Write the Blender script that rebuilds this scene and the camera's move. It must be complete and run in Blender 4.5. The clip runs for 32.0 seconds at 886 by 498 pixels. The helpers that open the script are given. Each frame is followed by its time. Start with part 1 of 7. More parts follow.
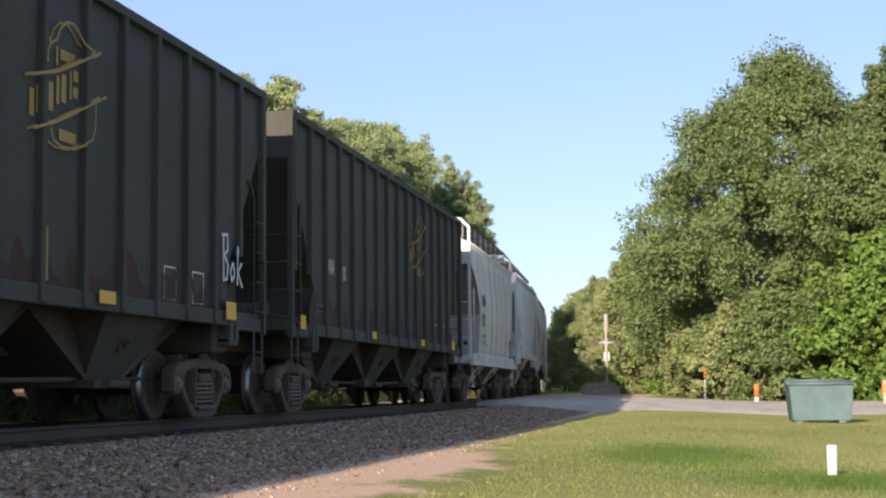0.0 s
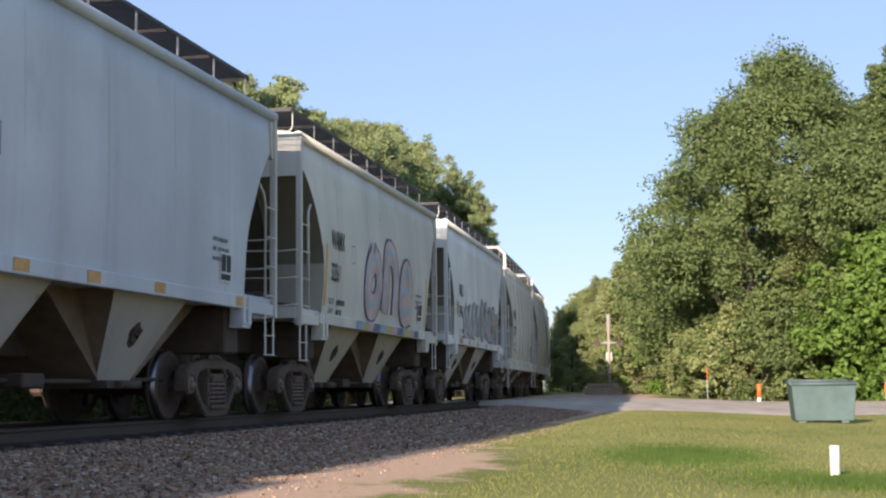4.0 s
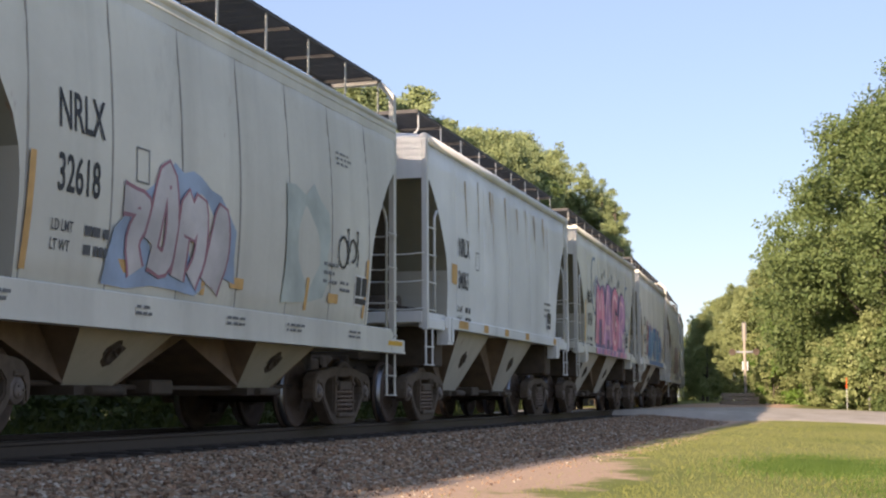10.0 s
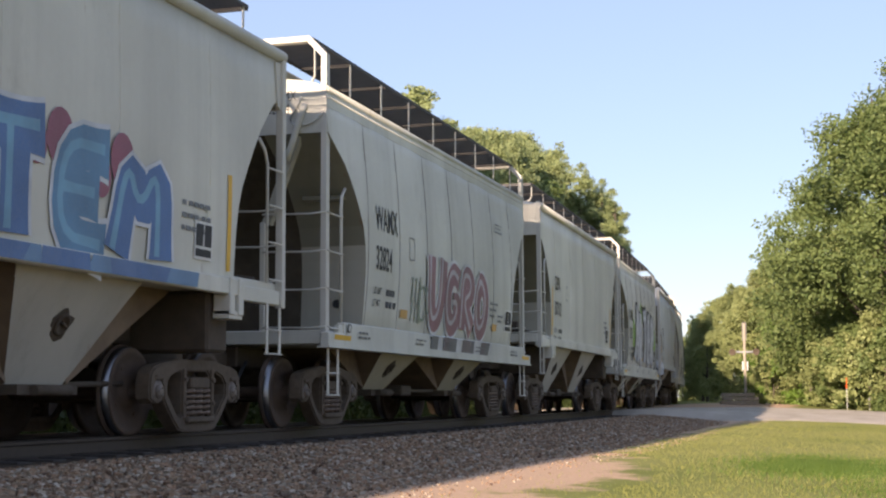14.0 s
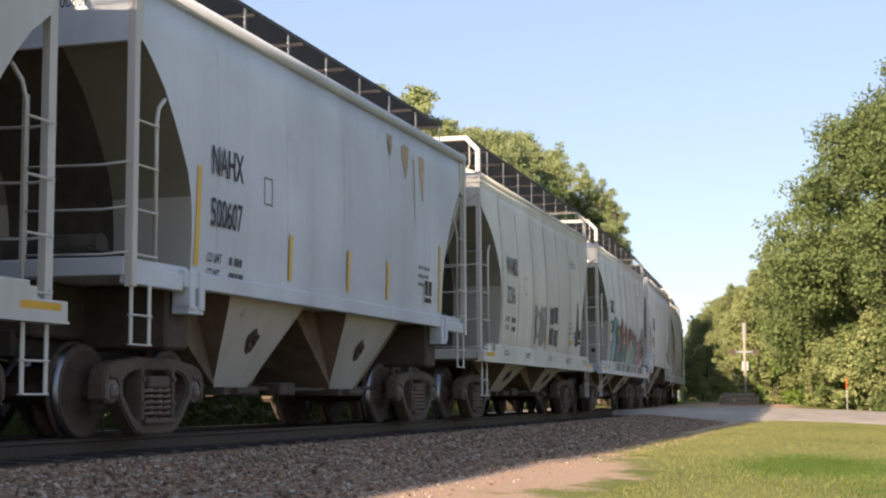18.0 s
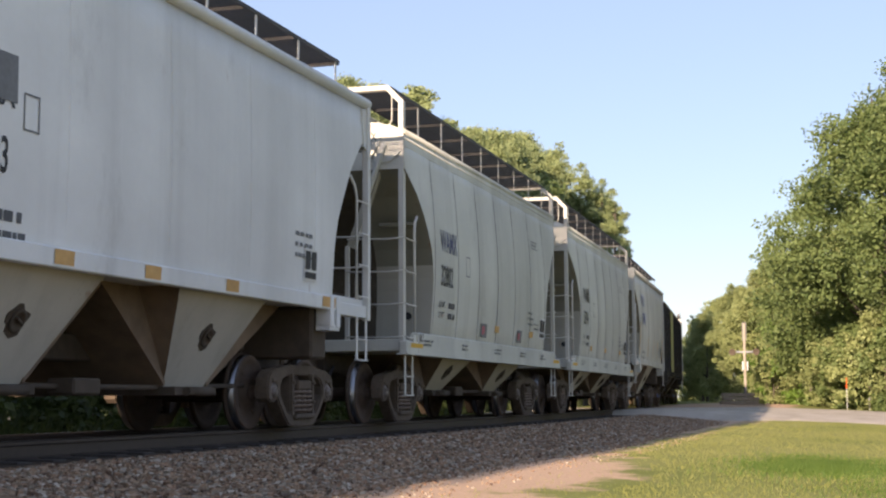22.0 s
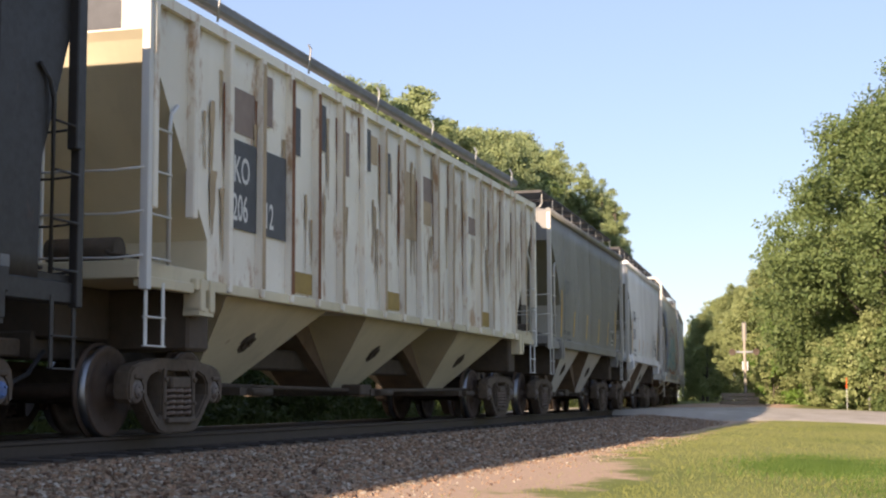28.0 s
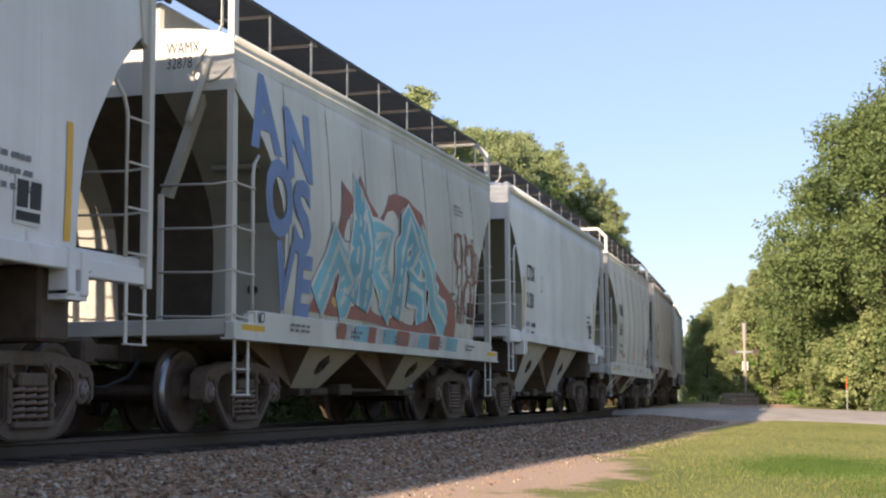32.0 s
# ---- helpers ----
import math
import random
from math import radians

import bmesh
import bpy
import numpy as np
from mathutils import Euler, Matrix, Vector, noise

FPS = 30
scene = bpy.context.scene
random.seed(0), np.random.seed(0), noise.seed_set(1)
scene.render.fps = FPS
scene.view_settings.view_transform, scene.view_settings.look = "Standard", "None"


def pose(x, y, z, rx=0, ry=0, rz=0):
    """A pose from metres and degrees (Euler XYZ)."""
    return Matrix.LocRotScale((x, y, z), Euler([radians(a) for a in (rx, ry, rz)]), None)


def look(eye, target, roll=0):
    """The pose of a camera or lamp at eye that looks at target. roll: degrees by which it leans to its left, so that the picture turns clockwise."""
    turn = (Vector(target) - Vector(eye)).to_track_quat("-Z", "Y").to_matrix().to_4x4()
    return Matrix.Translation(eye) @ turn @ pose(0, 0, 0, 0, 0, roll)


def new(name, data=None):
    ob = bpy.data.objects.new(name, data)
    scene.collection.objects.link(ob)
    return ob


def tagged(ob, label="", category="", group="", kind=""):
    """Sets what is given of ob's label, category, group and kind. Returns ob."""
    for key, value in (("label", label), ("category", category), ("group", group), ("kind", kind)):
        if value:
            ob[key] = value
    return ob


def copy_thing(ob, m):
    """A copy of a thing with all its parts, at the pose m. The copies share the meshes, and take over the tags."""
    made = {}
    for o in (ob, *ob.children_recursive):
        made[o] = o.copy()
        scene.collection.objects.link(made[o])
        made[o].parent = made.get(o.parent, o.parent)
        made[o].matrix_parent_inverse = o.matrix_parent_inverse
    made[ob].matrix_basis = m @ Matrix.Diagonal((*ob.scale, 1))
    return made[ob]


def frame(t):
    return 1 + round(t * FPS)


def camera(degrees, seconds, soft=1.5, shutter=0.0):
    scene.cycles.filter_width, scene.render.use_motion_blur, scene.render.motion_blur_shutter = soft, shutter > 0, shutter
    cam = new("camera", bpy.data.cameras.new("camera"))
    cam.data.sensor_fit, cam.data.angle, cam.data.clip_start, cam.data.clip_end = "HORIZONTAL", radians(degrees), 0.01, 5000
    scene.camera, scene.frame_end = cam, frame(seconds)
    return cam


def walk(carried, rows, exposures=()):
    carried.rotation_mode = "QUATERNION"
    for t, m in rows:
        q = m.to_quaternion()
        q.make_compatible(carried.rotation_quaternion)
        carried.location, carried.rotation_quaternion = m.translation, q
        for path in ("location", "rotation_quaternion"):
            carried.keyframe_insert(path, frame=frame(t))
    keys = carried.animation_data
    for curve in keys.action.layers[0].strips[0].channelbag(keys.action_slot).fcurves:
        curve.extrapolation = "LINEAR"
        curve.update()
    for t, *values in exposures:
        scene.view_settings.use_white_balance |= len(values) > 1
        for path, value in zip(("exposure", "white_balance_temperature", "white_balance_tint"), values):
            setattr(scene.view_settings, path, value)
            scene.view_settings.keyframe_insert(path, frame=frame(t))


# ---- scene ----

# ---- camera ----
EYE = (0.0, 0.0, 0.365)
LENS = 33.62
FIRST = (11.602, 5.456, -0.606)    # yaw, pitch, roll in degrees before the pan
LAST = (16.880, 5.832, -0.282)     # after the pan


def aim(k):
    yaw, pit, rol = (a + (b - a) * k for a, b in zip(FIRST, LAST))
    yaw, pit = radians(yaw), radians(pit)
    way = Vector((math.cos(yaw) * math.cos(pit), math.sin(yaw) * math.cos(pit), math.sin(pit)))
    return look(EYE, Vector(EYE) + way * 50, rol)


cam = camera(LENS, 32.0, 2.2, 0.0)
PAN = [(0.0, 0.0), (3.6, 0.0), (4.2, 0.05), (4.8, 0.25), (5.5, 0.563), (6.0, 0.82), (6.3, 0.945), (6.5, 0.988),
       (6.8, 1.0), (8.0, 1.0), (20.0, 1.0), (32.0, 1.0)]
walk(cam, [(t, aim(k)) for t, k in PAN], [(0.0, 1.05, 6050.0, 20.0), (1.8, 1.05, 6050.0, 20.0), (3.0, 0.93, 6050.0, 20.0), (6.5, 0.95, 6300.0, 20.0), (9.0, 1.05, 6500.0, 22.0), (16.0, 1.13, 6720.0, 22.0), (26.0, 1.13, 6750.0, 22.0), (30.0, 1.09, 6400.0, 21.0), (32.0, 1.09, 6400.0, 21.0)])

# ---- light ----
TO_SUN = Vector((-3.25, 0.63, 1.0)).normalized()
sun_data = bpy.data.lights.new("sun", "SUN")
sun_data.energy, sun_data.angle, sun_data.color = 5.0, radians(0.6), (1.0, 0.84, 0.62)
sun = new("sun", sun_data)
sun.matrix_world = look(TO_SUN * 100, (0, 0, 0))
world = bpy.data.worlds.new("sky")
scene.world = world
world.use_nodes = True
sky = world.node_tree.nodes.new("ShaderNodeTexSky")
sky.sky_type, sky.sun_disc = "NISHITA", False
sky.sun_elevation = math.asin(TO_SUN.z)
sky.sun_rotation = math.atan2(TO_SUN.x, TO_SUN.y)
sky.air_density, sky.dust_density, sky.ozone_density = 1.0, 0.35, 1.6
back = world.node_tree.nodes["Background"]
back.inputs["Strength"].default_value = 0.110
# light haze evens the clear sky out
haze = world.node_tree.nodes.new("ShaderNodeMix")
haze.data_type = "RGBA"
haze.inputs[0].default_value = 0.62
haze.inputs[7].default_value = (1.86, 2.52, 3.62, 1)
world.node_tree.links.new(sky.outputs[0], haze.inputs[6])
world.node_tree.links.new(haze.outputs[2], back.inputs["Color"])


# ---- materials ----
class Nodes:
    """Short hand for a node material."""

    def __init__(self, name):
        self.mat = bpy.data.materials.new(name)
        self.mat.use_nodes = True
        self.tree = self.mat.node_tree
        self.bsdf = self.tree.nodes["Principled BSDF"]
        self.co = self.tree.nodes.new("ShaderNodeTexCoord")
        self.info = self.tree.nodes.new("ShaderNodeObjectInfo")

    def link(self, a, b):
        self.tree.links.new(a, b)

    def place(self, scale, world=False, shift=True):
        """Texture place: object space times scale, moved by the object's random number."""
        m = self.tree.nodes.new("ShaderNodeMapping")
        m.inputs["Scale"].default_value = scale
        if world:
            g = self.tree.nodes.new("ShaderNodeNewGeometry")
            self.link(g.outputs["Position"], m.inputs["Vector"])
        else:
            self.link(self.co.outputs["Object"], m.inputs["Vector"])
        return m.outputs[0]

    def noise(self, vec, scale=1.0, detail=4.0, rough=0.55):
        n = self.tree.nodes.new("ShaderNodeTexNoise")
        n.inputs["Scale"].default_value, n.inputs["Detail"].default_value = scale, detail
        n.inputs["Roughness"].default_value = rough
        self.link(vec, n.inputs["Vector"])
        return n.outputs["Fac"]

    def voronoi(self, vec, scale=1.0, out="Distance", feature="F1"):
        n = self.tree.nodes.new("ShaderNodeTexVoronoi")
        n.feature = feature
        n.inputs["Scale"].default_value = scale
        self.link(vec, n.inputs["Vector"])
        return n.outputs[out]

    def ramp(self, fac, stops):
        n = self.tree.nodes.new("ShaderNodeValToRGB")
        e = n.color_ramp.elements
        while len(e) < len(stops):
            e.new(0.5)
        for el, (pos, col) in zip(e, stops):
            el.position = pos
            el.color = (*col, 1) if isinstance(col, tuple) else (col, col, col, 1)
        self.link(fac, n.inputs[0])
        return n.outputs[0]

    def mix(self, fac, a, b, kind="MIX"):
        n = self.tree.nodes.new("ShaderNodeMix")
        n.data_type, n.blend_type = "RGBA", kind
        for sock, val in ((n.inputs[0], fac), (n.inputs[6], a), (n.inputs[7], b)):
            if isinstance(val, (int, float)):
                sock.default_value = val
            elif isinstance(val, tuple):
                sock.default_value = (*val, 1)
            else:
                self.link(val, sock)
        return n.outputs[2]

    def math(self, op, a, b):
        n = self.tree.nodes.new("ShaderNodeMath")
        n.operation = op
        for sock, val in ((n.inputs[0], a), (n.inputs[1], b)):
            if isinstance(val, (int, float)):
                sock.default_value = val
            else:
                self.link(val, sock)
        return n.outputs[0]

    def bump(self, height, strength=0.3, distance=0.02):
        n = self.tree.nodes.new("ShaderNodeBump")
        n.inputs["Strength"].default_value, n.inputs["Distance"].default_value = strength, distance
        self.link(height, n.inputs["Height"])
        self.link(n.outputs[0], self.bsdf.inputs["Normal"])

    def done(self, colour, rough=0.6, metal=0.0, spec=0.5):
        for key, val in (("Base Color", colour), ("Roughness", rough), ("Metallic", metal), ("Specular IOR Level", spec)):
            sock = self.bsdf.inputs[key]
            if isinstance(val, tuple):
                sock.default_value = (*val, 1)
            elif isinstance(val, (int, float)):
                sock.default_value = val
            else:
                self.link(val, sock)
        return self.mat


def dark(c, k):
    return tuple(v * k for v in c)


def paint(name, c, dirt=0.5, rust=0.2, rough=0.5, grime=(0.10, 0.085, 0.065), rust_col=(0.22, 0.085, 0.03)):
    """Weathered railway paint: faded blotches, streaks that run down, grime and rust spots."""
    n = Nodes(name)
    blotch = n.noise(n.place((0.45, 0.45, 0.7)), 1.0, 5)
    streak = n.noise(n.place((2.3, 2.3, 0.14)), 1.0, 6, 0.6)
    fine = n.noise(n.place((14, 14, 14)), 1.0, 4, 0.6)
    col = n.mix(n.ramp(blotch, [(0.3, 0.0), (0.7, 1.0)]), dark(c, 0.86), tuple(min(1, v * 1.07) for v in c))
    col = n.mix(n.math("MULTIPLY", n.ramp(streak, [(0.48, 0.0), (0.86, 1.0)]), dirt * 0.6), col, grime)
    band = n.noise(n.place((0.55, 0.55, 0.12)), 1.0, 3, 0.5)
    col = n.mix(n.math("MULTIPLY", n.ramp(band, [(0.40, 0.0), (0.70, 1.0)]), 0.26 + 0.5 * dirt), col, dark(c, 0.60))
    patch = n.ramp(n.noise(n.place((1.1, 1.1, 0.5)), 1.0, 6, 0.7), [(0.62, 0.0), (0.75, 1.0)])
    col = n.mix(n.math("MULTIPLY", patch, dirt * 0.6), col, dark(grime, 1.5))
    spots = n.ramp(n.noise(n.place((2.6, 2.6, 1.0)), 1.0, 8, 0.72), [(0.68 - 0.18 * rust, 0.0), (0.76 - 0.16 * rust, 1.0)])
    col = n.mix(n.math("MULTIPLY", spots, min(1.0, 0.35 + rust)), col, rust_col)
    col = n.mix(n.math("MULTIPLY", fine, 0.10), col, dark(c, 0.55))
    n.bump(n.mix(0.5, blotch, fine), 0.12, 0.02)
    return n.done(col, n.ramp(fine, [(0.2, rough - 0.08), (0.8, rough + 0.15)]), 0.0, 0.35)


def plain(name, c, rough=0.6, metal=0.0, scale=12, var=0.25, bump=0.15, spec=0.4):
    n = Nodes(name)
    a = n.noise(n.place((scale,) * 3), 1.0, 5, 0.6)
    b = n.noise(n.place((scale * 0.12,) * 3), 1.0, 4)
    col = n.mix(n.ramp(n.mix(0.5, a, b), [(0.3, 0.0), (0.7, 1.0)]), dark(c, 1 - var), tuple(min(1.0, v * (1 + var * 0.6)) for v in c))
    n.bump(a, bump, 0.01)
    return n.done(col, rough, metal, spec)


def leaf_mat(name, dark_c, light_c):
    n = Nodes(name)
    g = n.tree.nodes.new("ShaderNodeNewGeometry")
    col = n.mix(g.outputs["Random Per Island"], dark_c, light_c)
    big = n.noise(n.place((0.35, 0.35, 0.35), world=True), 1.0, 3)
    col = n.mix(n.ramp(big, [(0.35, 0.0), (0.65, 0.55)]), col, dark(light_c, 1.15))
    n.done(col, 0.55, 0.0, 0.3)
    t = n.tree.nodes.new("ShaderNodeBsdfTranslucent")
    n.link(col, t.inputs[0])
    m = n.tree.nodes.new("ShaderNodeMixShader")
    m.inputs[0].default_value = 0.35
    n.link(n.bsdf.outputs[0], m.inputs[1])
    n.link(t.outputs[0], m.inputs[2])
    n.link(m.outputs[0], n.tree.nodes["Material Output"].inputs[0])
    return n.mat


def island_mat(name, cols, rough=0.8, bump=0.2):
    """Each loose piece of a mesh takes its own colour from a few."""
    n = Nodes(name)
    g = n.tree.nodes.new("ShaderNodeNewGeometry")
    col = n.ramp(g.outputs["Random Per Island"], [(i / (len(cols) - 1), c) for i, c in enumerate(cols)])
    f = n.noise(n.place((30, 30, 30), world=True), 1.0, 4)
    col = n.mix(n.math("MULTIPLY", f, 0.5), col, dark(cols[0], 0.5))
    n.bump(f, bump, 0.01)
    return n.done(col, rough, 0.0, 0.25)


def ground_mat():
    """Mown grass with darker and yellower stretches, bare tan soil beside the ballast."""
    n = Nodes("lawn_ground")
    w = n.place((1, 1, 1), world=True)
    big = n.noise(n.place((0.16, 0.28, 0.2), world=True), 1.0, 4)
    mid = n.noise(n.place((1.1, 1.6, 1), world=True), 1.0, 5, 0.65)
    fine = n.noise(n.place((22, 22, 22), world=True), 1.0, 4, 0.7)
    col = n.mix(n.ramp(big, [(0.38, 0.0), (0.62, 1.0)]), (0.170, 0.190, 0.042), (0.330, 0.310, 0.100))
    col = n.mix(n.ramp(mid, [(0.35, 0.0), (0.7, 0.6)]), col, (0.220, 0.235, 0.060))
    col = n.mix(n.math("MULTIPLY", fine, 0.5), col, (0.085, 0.110, 0.025))
    sep = n.tree.nodes.new("ShaderNodeSeparateXYZ")
    n.link(w, sep.inputs[0])
    # bare strip beside the ballast, fading into grass with an uneven edge and ending where the lawn meets the stones
    edge = n.math("ADD", sep.outputs["Y"], n.math("MULTIPLY", n.math("SUBTRACT", mid, 0.5), 2.6))
    run = n.ramp(n.math("MULTIPLY", sep.outputs["X"], 0.02), [(0.30, 0.0), (0.40, 1.0)])
    edge = n.math("SUBTRACT", edge, n.math("MULTIPLY", run, 1.25))
    bare = n.ramp(n.math("MULTIPLY", edge, 0.1), [(0.235, 0.0), (0.275, 1.0)])
    soil = n.mix(fine, (0.36, 0.235, 0.150), (0.66, 0.465, 0.32))
    far = n.ramp(n.math("MULTIPLY", sep.outputs["Y"], 0.1), [(0.95, 0.0), (1.10, 1.0)])
    bare = n.math("MULTIPLY", bare, n.math("SUBTRACT", 1.0, far))
    col = n.mix(bare, col, soil)
    n.bump(n.mix(0.5, fine, mid), 0.3, 0.04)
    return n.done(col, 0.9, 0.0, 0.15)


def stone_bed_mat():
    n = Nodes("ballast_bed")
    w = n.place((1, 1, 1), world=True)
    cell = n.voronoi(w, 17.0, "Color")
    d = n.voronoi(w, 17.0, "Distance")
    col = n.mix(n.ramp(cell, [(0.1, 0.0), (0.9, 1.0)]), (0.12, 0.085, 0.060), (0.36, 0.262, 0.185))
    # crevice shade between the stones is painted near-black along the cell borders
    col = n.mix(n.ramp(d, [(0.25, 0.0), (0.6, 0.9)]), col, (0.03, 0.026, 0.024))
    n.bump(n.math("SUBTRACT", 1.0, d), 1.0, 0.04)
    return n.done(col, 0.9, 0.0, 0.2)


def road_mat():
    n = Nodes("worn_asphalt")
    a = n.noise(n.place((60, 60, 60), world=True), 1.0, 3)
    b = n.noise(n.place((0.35, 1.2, 1), world=True), 1.0, 5)
    col = n.mix(n.ramp(b, [(0.3, 0.0), (0.7, 1.0)]), (0.42, 0.37, 0.30), (0.58, 0.51, 0.42))
    col = n.mix(n.math("MULTIPLY", a, 0.4), col, (0.12, 0.11, 0.10))
    n.bump(a, 0.4, 0.01)
    return n.done(col, 0.95, 0.0, 0.05)


M = {}
M["lawn"] = ground_mat()
M["bed"] = stone_bed_mat()
M["road"] = road_mat()
M["stones"] = island_mat("ballast_stone", [(0.105, 0.066, 0.046), (0.37, 0.222, 0.134), (0.46, 0.325, 0.21), (0.24, 0.16, 0.106), (0.30, 0.245, 0.175), (0.60, 0.52, 0.42)])
M["grass"] = leaf_mat("grass_blade", (0.20, 0.220, 0.052), (0.30, 0.295, 0.088))
M["weed"] = leaf_mat("weed_blade", (0.030, 0.050, 0.014), (0.065, 0.088, 0.025))
M["oak"] = leaf_mat("oak_leaf", (0.070, 0.115, 0.036), (0.180, 0.230, 0.080))
M["lush"] = leaf_mat("lush_leaf", (0.070, 0.135, 0.022), (0.165, 0.260, 0.050))
M["pale"] = leaf_mat("pale_leaf", (0.150, 0.190, 0.070), (0.330, 0.365, 0.150))
# lighter copy of the pale leaves, with distance haze put into the colour
M["sunny"] = leaf_mat("hazy_leaf", (0.165, 0.215, 0.092), (0.350, 0.400, 0.185))
M["bark"] = plain("bark", (0.135, 0.110, 0.085), 0.9, 0, 9, 0.45, 0.6)
M["rail"] = plain("rail_steel", (0.060, 0.043, 0.032), 0.6, 0.3)
M["shine"] = plain("polished_tread", (0.27, 0.275, 0.29), 0.36, 1.0, 30, 0.1, 0.02)
M["tie"] = plain("creosoted_tie", (0.055, 0.045, 0.038), 0.9, 0, 8, 0.4, 0.5)
# dark brown mixes brake dust with the painted shade of the end recess
M["shaded_mid"] = plain("shade_and_dust_brown", (0.070, 0.058, 0.044), 0.95, 0, 5, 0.4, 0.2, 0.1)
M["oily"] = plain("inner_dark_ballast", (0.082, 0.062, 0.046), 0.95, 0, 18, 0.5, 0.9, 0.1)
M["cast"] = plain("truck_casting", (0.118, 0.088, 0.063), 0.85, 0.0, 14, 0.4, 0.3)
M["wheel"] = plain("wheel_steel", (0.094, 0.064, 0.046), 0.75, 0.1, 10, 0.35, 0.2)
M["spring"] = plain("spring_steel", (0.20, 0.145, 0.110), 0.7, 0.2, 20, 0.35, 0.1)
M["under"] = plain("underbody_black", (0.082, 0.062, 0.045), 0.85, 0, 6, 0.4, 0.2)
M["grate"] = plain("dull_steel_grating", (0.075, 0.072, 0.072), 0.7, 0.2, 16, 0.3, 0.1)
M["hose"] = plain("rubber_hose", (0.02, 0.02, 0.022), 0.7)
M["black_ink"] = plain("stencil_black", (0.022, 0.023, 0.027), 0.6, 0, 18, 0.35, 0.02)
M["faded_ink"] = plain("faded_stencil", (0.17, 0.175, 0.18), 0.65, 0, 18, 0.3, 0.02)
M["white_ink"] = plain("stencil_white", (0.66, 0.65, 0.62), 0.6, 0, 18, 0.2, 0.02)
M["blue_ink"] = plain("stencil_blue", (0.10, 0.15, 0.33), 0.6, 0, 18, 0.3, 0.02)
M["yellow"] = plain("reflective_yellow", (0.70, 0.40, 0.045), 0.5, 0, 8, 0.2, 0.02)
M["worn_yellow"] = plain("worn_yellow", (0.34, 0.225, 0.055), 0.6, 0, 6, 0.35, 0.03)
M["amber"] = plain("faded_amber", (0.58, 0.34, 0.12), 0.6, 0, 8, 0.3, 0.02)
M["orange"] = plain("signal_orange", (0.85, 0.15, 0.03), 0.5, 0, 10, 0.12, 0.02)
M["blue_cap"] = plain("blue_bearing_cap", (0.12, 0.20, 0.42), 0.45, 0, 10, 0.3, 0.05)
M["cap"] = plain("bearing_cap_grey", (0.20, 0.165, 0.14), 0.6, 0.2, 10, 0.35, 0.1)
M["bin"] = plain("bin_green_paint", (0.085, 0.135, 0.135), 0.55, 0, 2.6, 0.34, 0.1)
M["pvc"] = plain("white_plastic", (0.78, 0.76, 0.70), 0.5, 0, 9, 0.1, 0.03)
M["timber"] = plain("weathered_timber", (0.34, 0.29, 0.23), 0.9, 0, 14, 0.35, 0.3)
M["galv"] = plain("galvanised_post", (0.36, 0.37, 0.37), 0.55, 0.5, 10, 0.2, 0.1)
M["concrete"] = plain("pale_concrete", (0.42, 0.40, 0.37), 0.9, 0, 6, 0.25, 0.2)
M["navy_ink"] = plain("stencil_navy", (0.05, 0.06, 0.14), 0.6, 0, 18, 0.35, 0.02)
M["pale_blue"] = plain("pale_blue_patch", (0.45, 0.47, 0.54), 0.6, 0, 6, 0.2, 0.02)
M["faded_black"] = plain("faded_black_patch", (0.085, 0.088, 0.095), 0.65, 0, 5, 0.35, 0.03)
M["red_patch"] = plain("orange_red_patch", (0.46, 0.11, 0.05), 0.6, 0, 5, 0.25, 0.03)
M["lime_panel"] = plain("pale_lime_paint", (0.50, 0.52, 0.22), 0.6, 0, 3, 0.2, 0.05)
M["rust_run"] = plain("rust_stain", (0.22, 0.098, 0.048), 0.85, 0, 5, 0.4, 0.1)
M["rust_wash"] = plain("pale_rust_wash", (0.44, 0.335, 0.215), 0.8, 0, 4, 0.35, 0.08)
M["old_white"] = plain("chalky_white_patch", (0.52, 0.52, 0.50), 0.8, 0, 3, 0.2, 0.05)
M["dull_brown"] = plain("dull_brown_patch", (0.26, 0.20, 0.17), 0.8, 0, 4, 0.3, 0.05)
# brown dirt, darkened further for the shade on slopes facing along the train
M["slope_dirt_shade"] = plain("brown_dirt_and_shade", (0.20, 0.143, 0.097), 0.9, 0, 4, 0.4, 0.2)
M["dull_grey"] = plain("dull_grey_steel", (0.19, 0.19, 0.19), 0.7, 0.2, 6, 0.3, 0.1)
M["dark_rust"] = plain("dark_rust_stain", (0.062, 0.037, 0.027), 0.9, 0, 5, 0.45, 0.15)
M["mast"] = plain("weathered_tan_mast", (0.33, 0.29, 0.235), 0.8, 0, 8, 0.3, 0.1)
M["seam_dirt"] = plain("dirt_in_welded_seams", (0.33, 0.315, 0.285), 0.85, 0, 3, 0.35, 0.1)
M["dark_blade"] = leaf_mat("dark_grass_blade", (0.052, 0.105, 0.016), (0.110, 0.175, 0.034))

# ---- shape helpers ----
def box(bm, x0, x1, y0, y1, z0, z1):
    v = [bm.verts.new(p) for p in ((x0, y0, z0), (x1, y0, z0), (x1, y1, z0), (x0, y1, z0), (x0, y0, z1), (x1, y0, z1), (x1, y1, z1), (x0, y1, z1))]
    for f in ((3, 2, 1, 0), (4, 5, 6, 7), (0, 1, 5, 4), (1, 2, 6, 5), (2, 3, 7, 6), (3, 0, 4, 7)):
        bm.faces.new([v[i] for i in f])
    return v


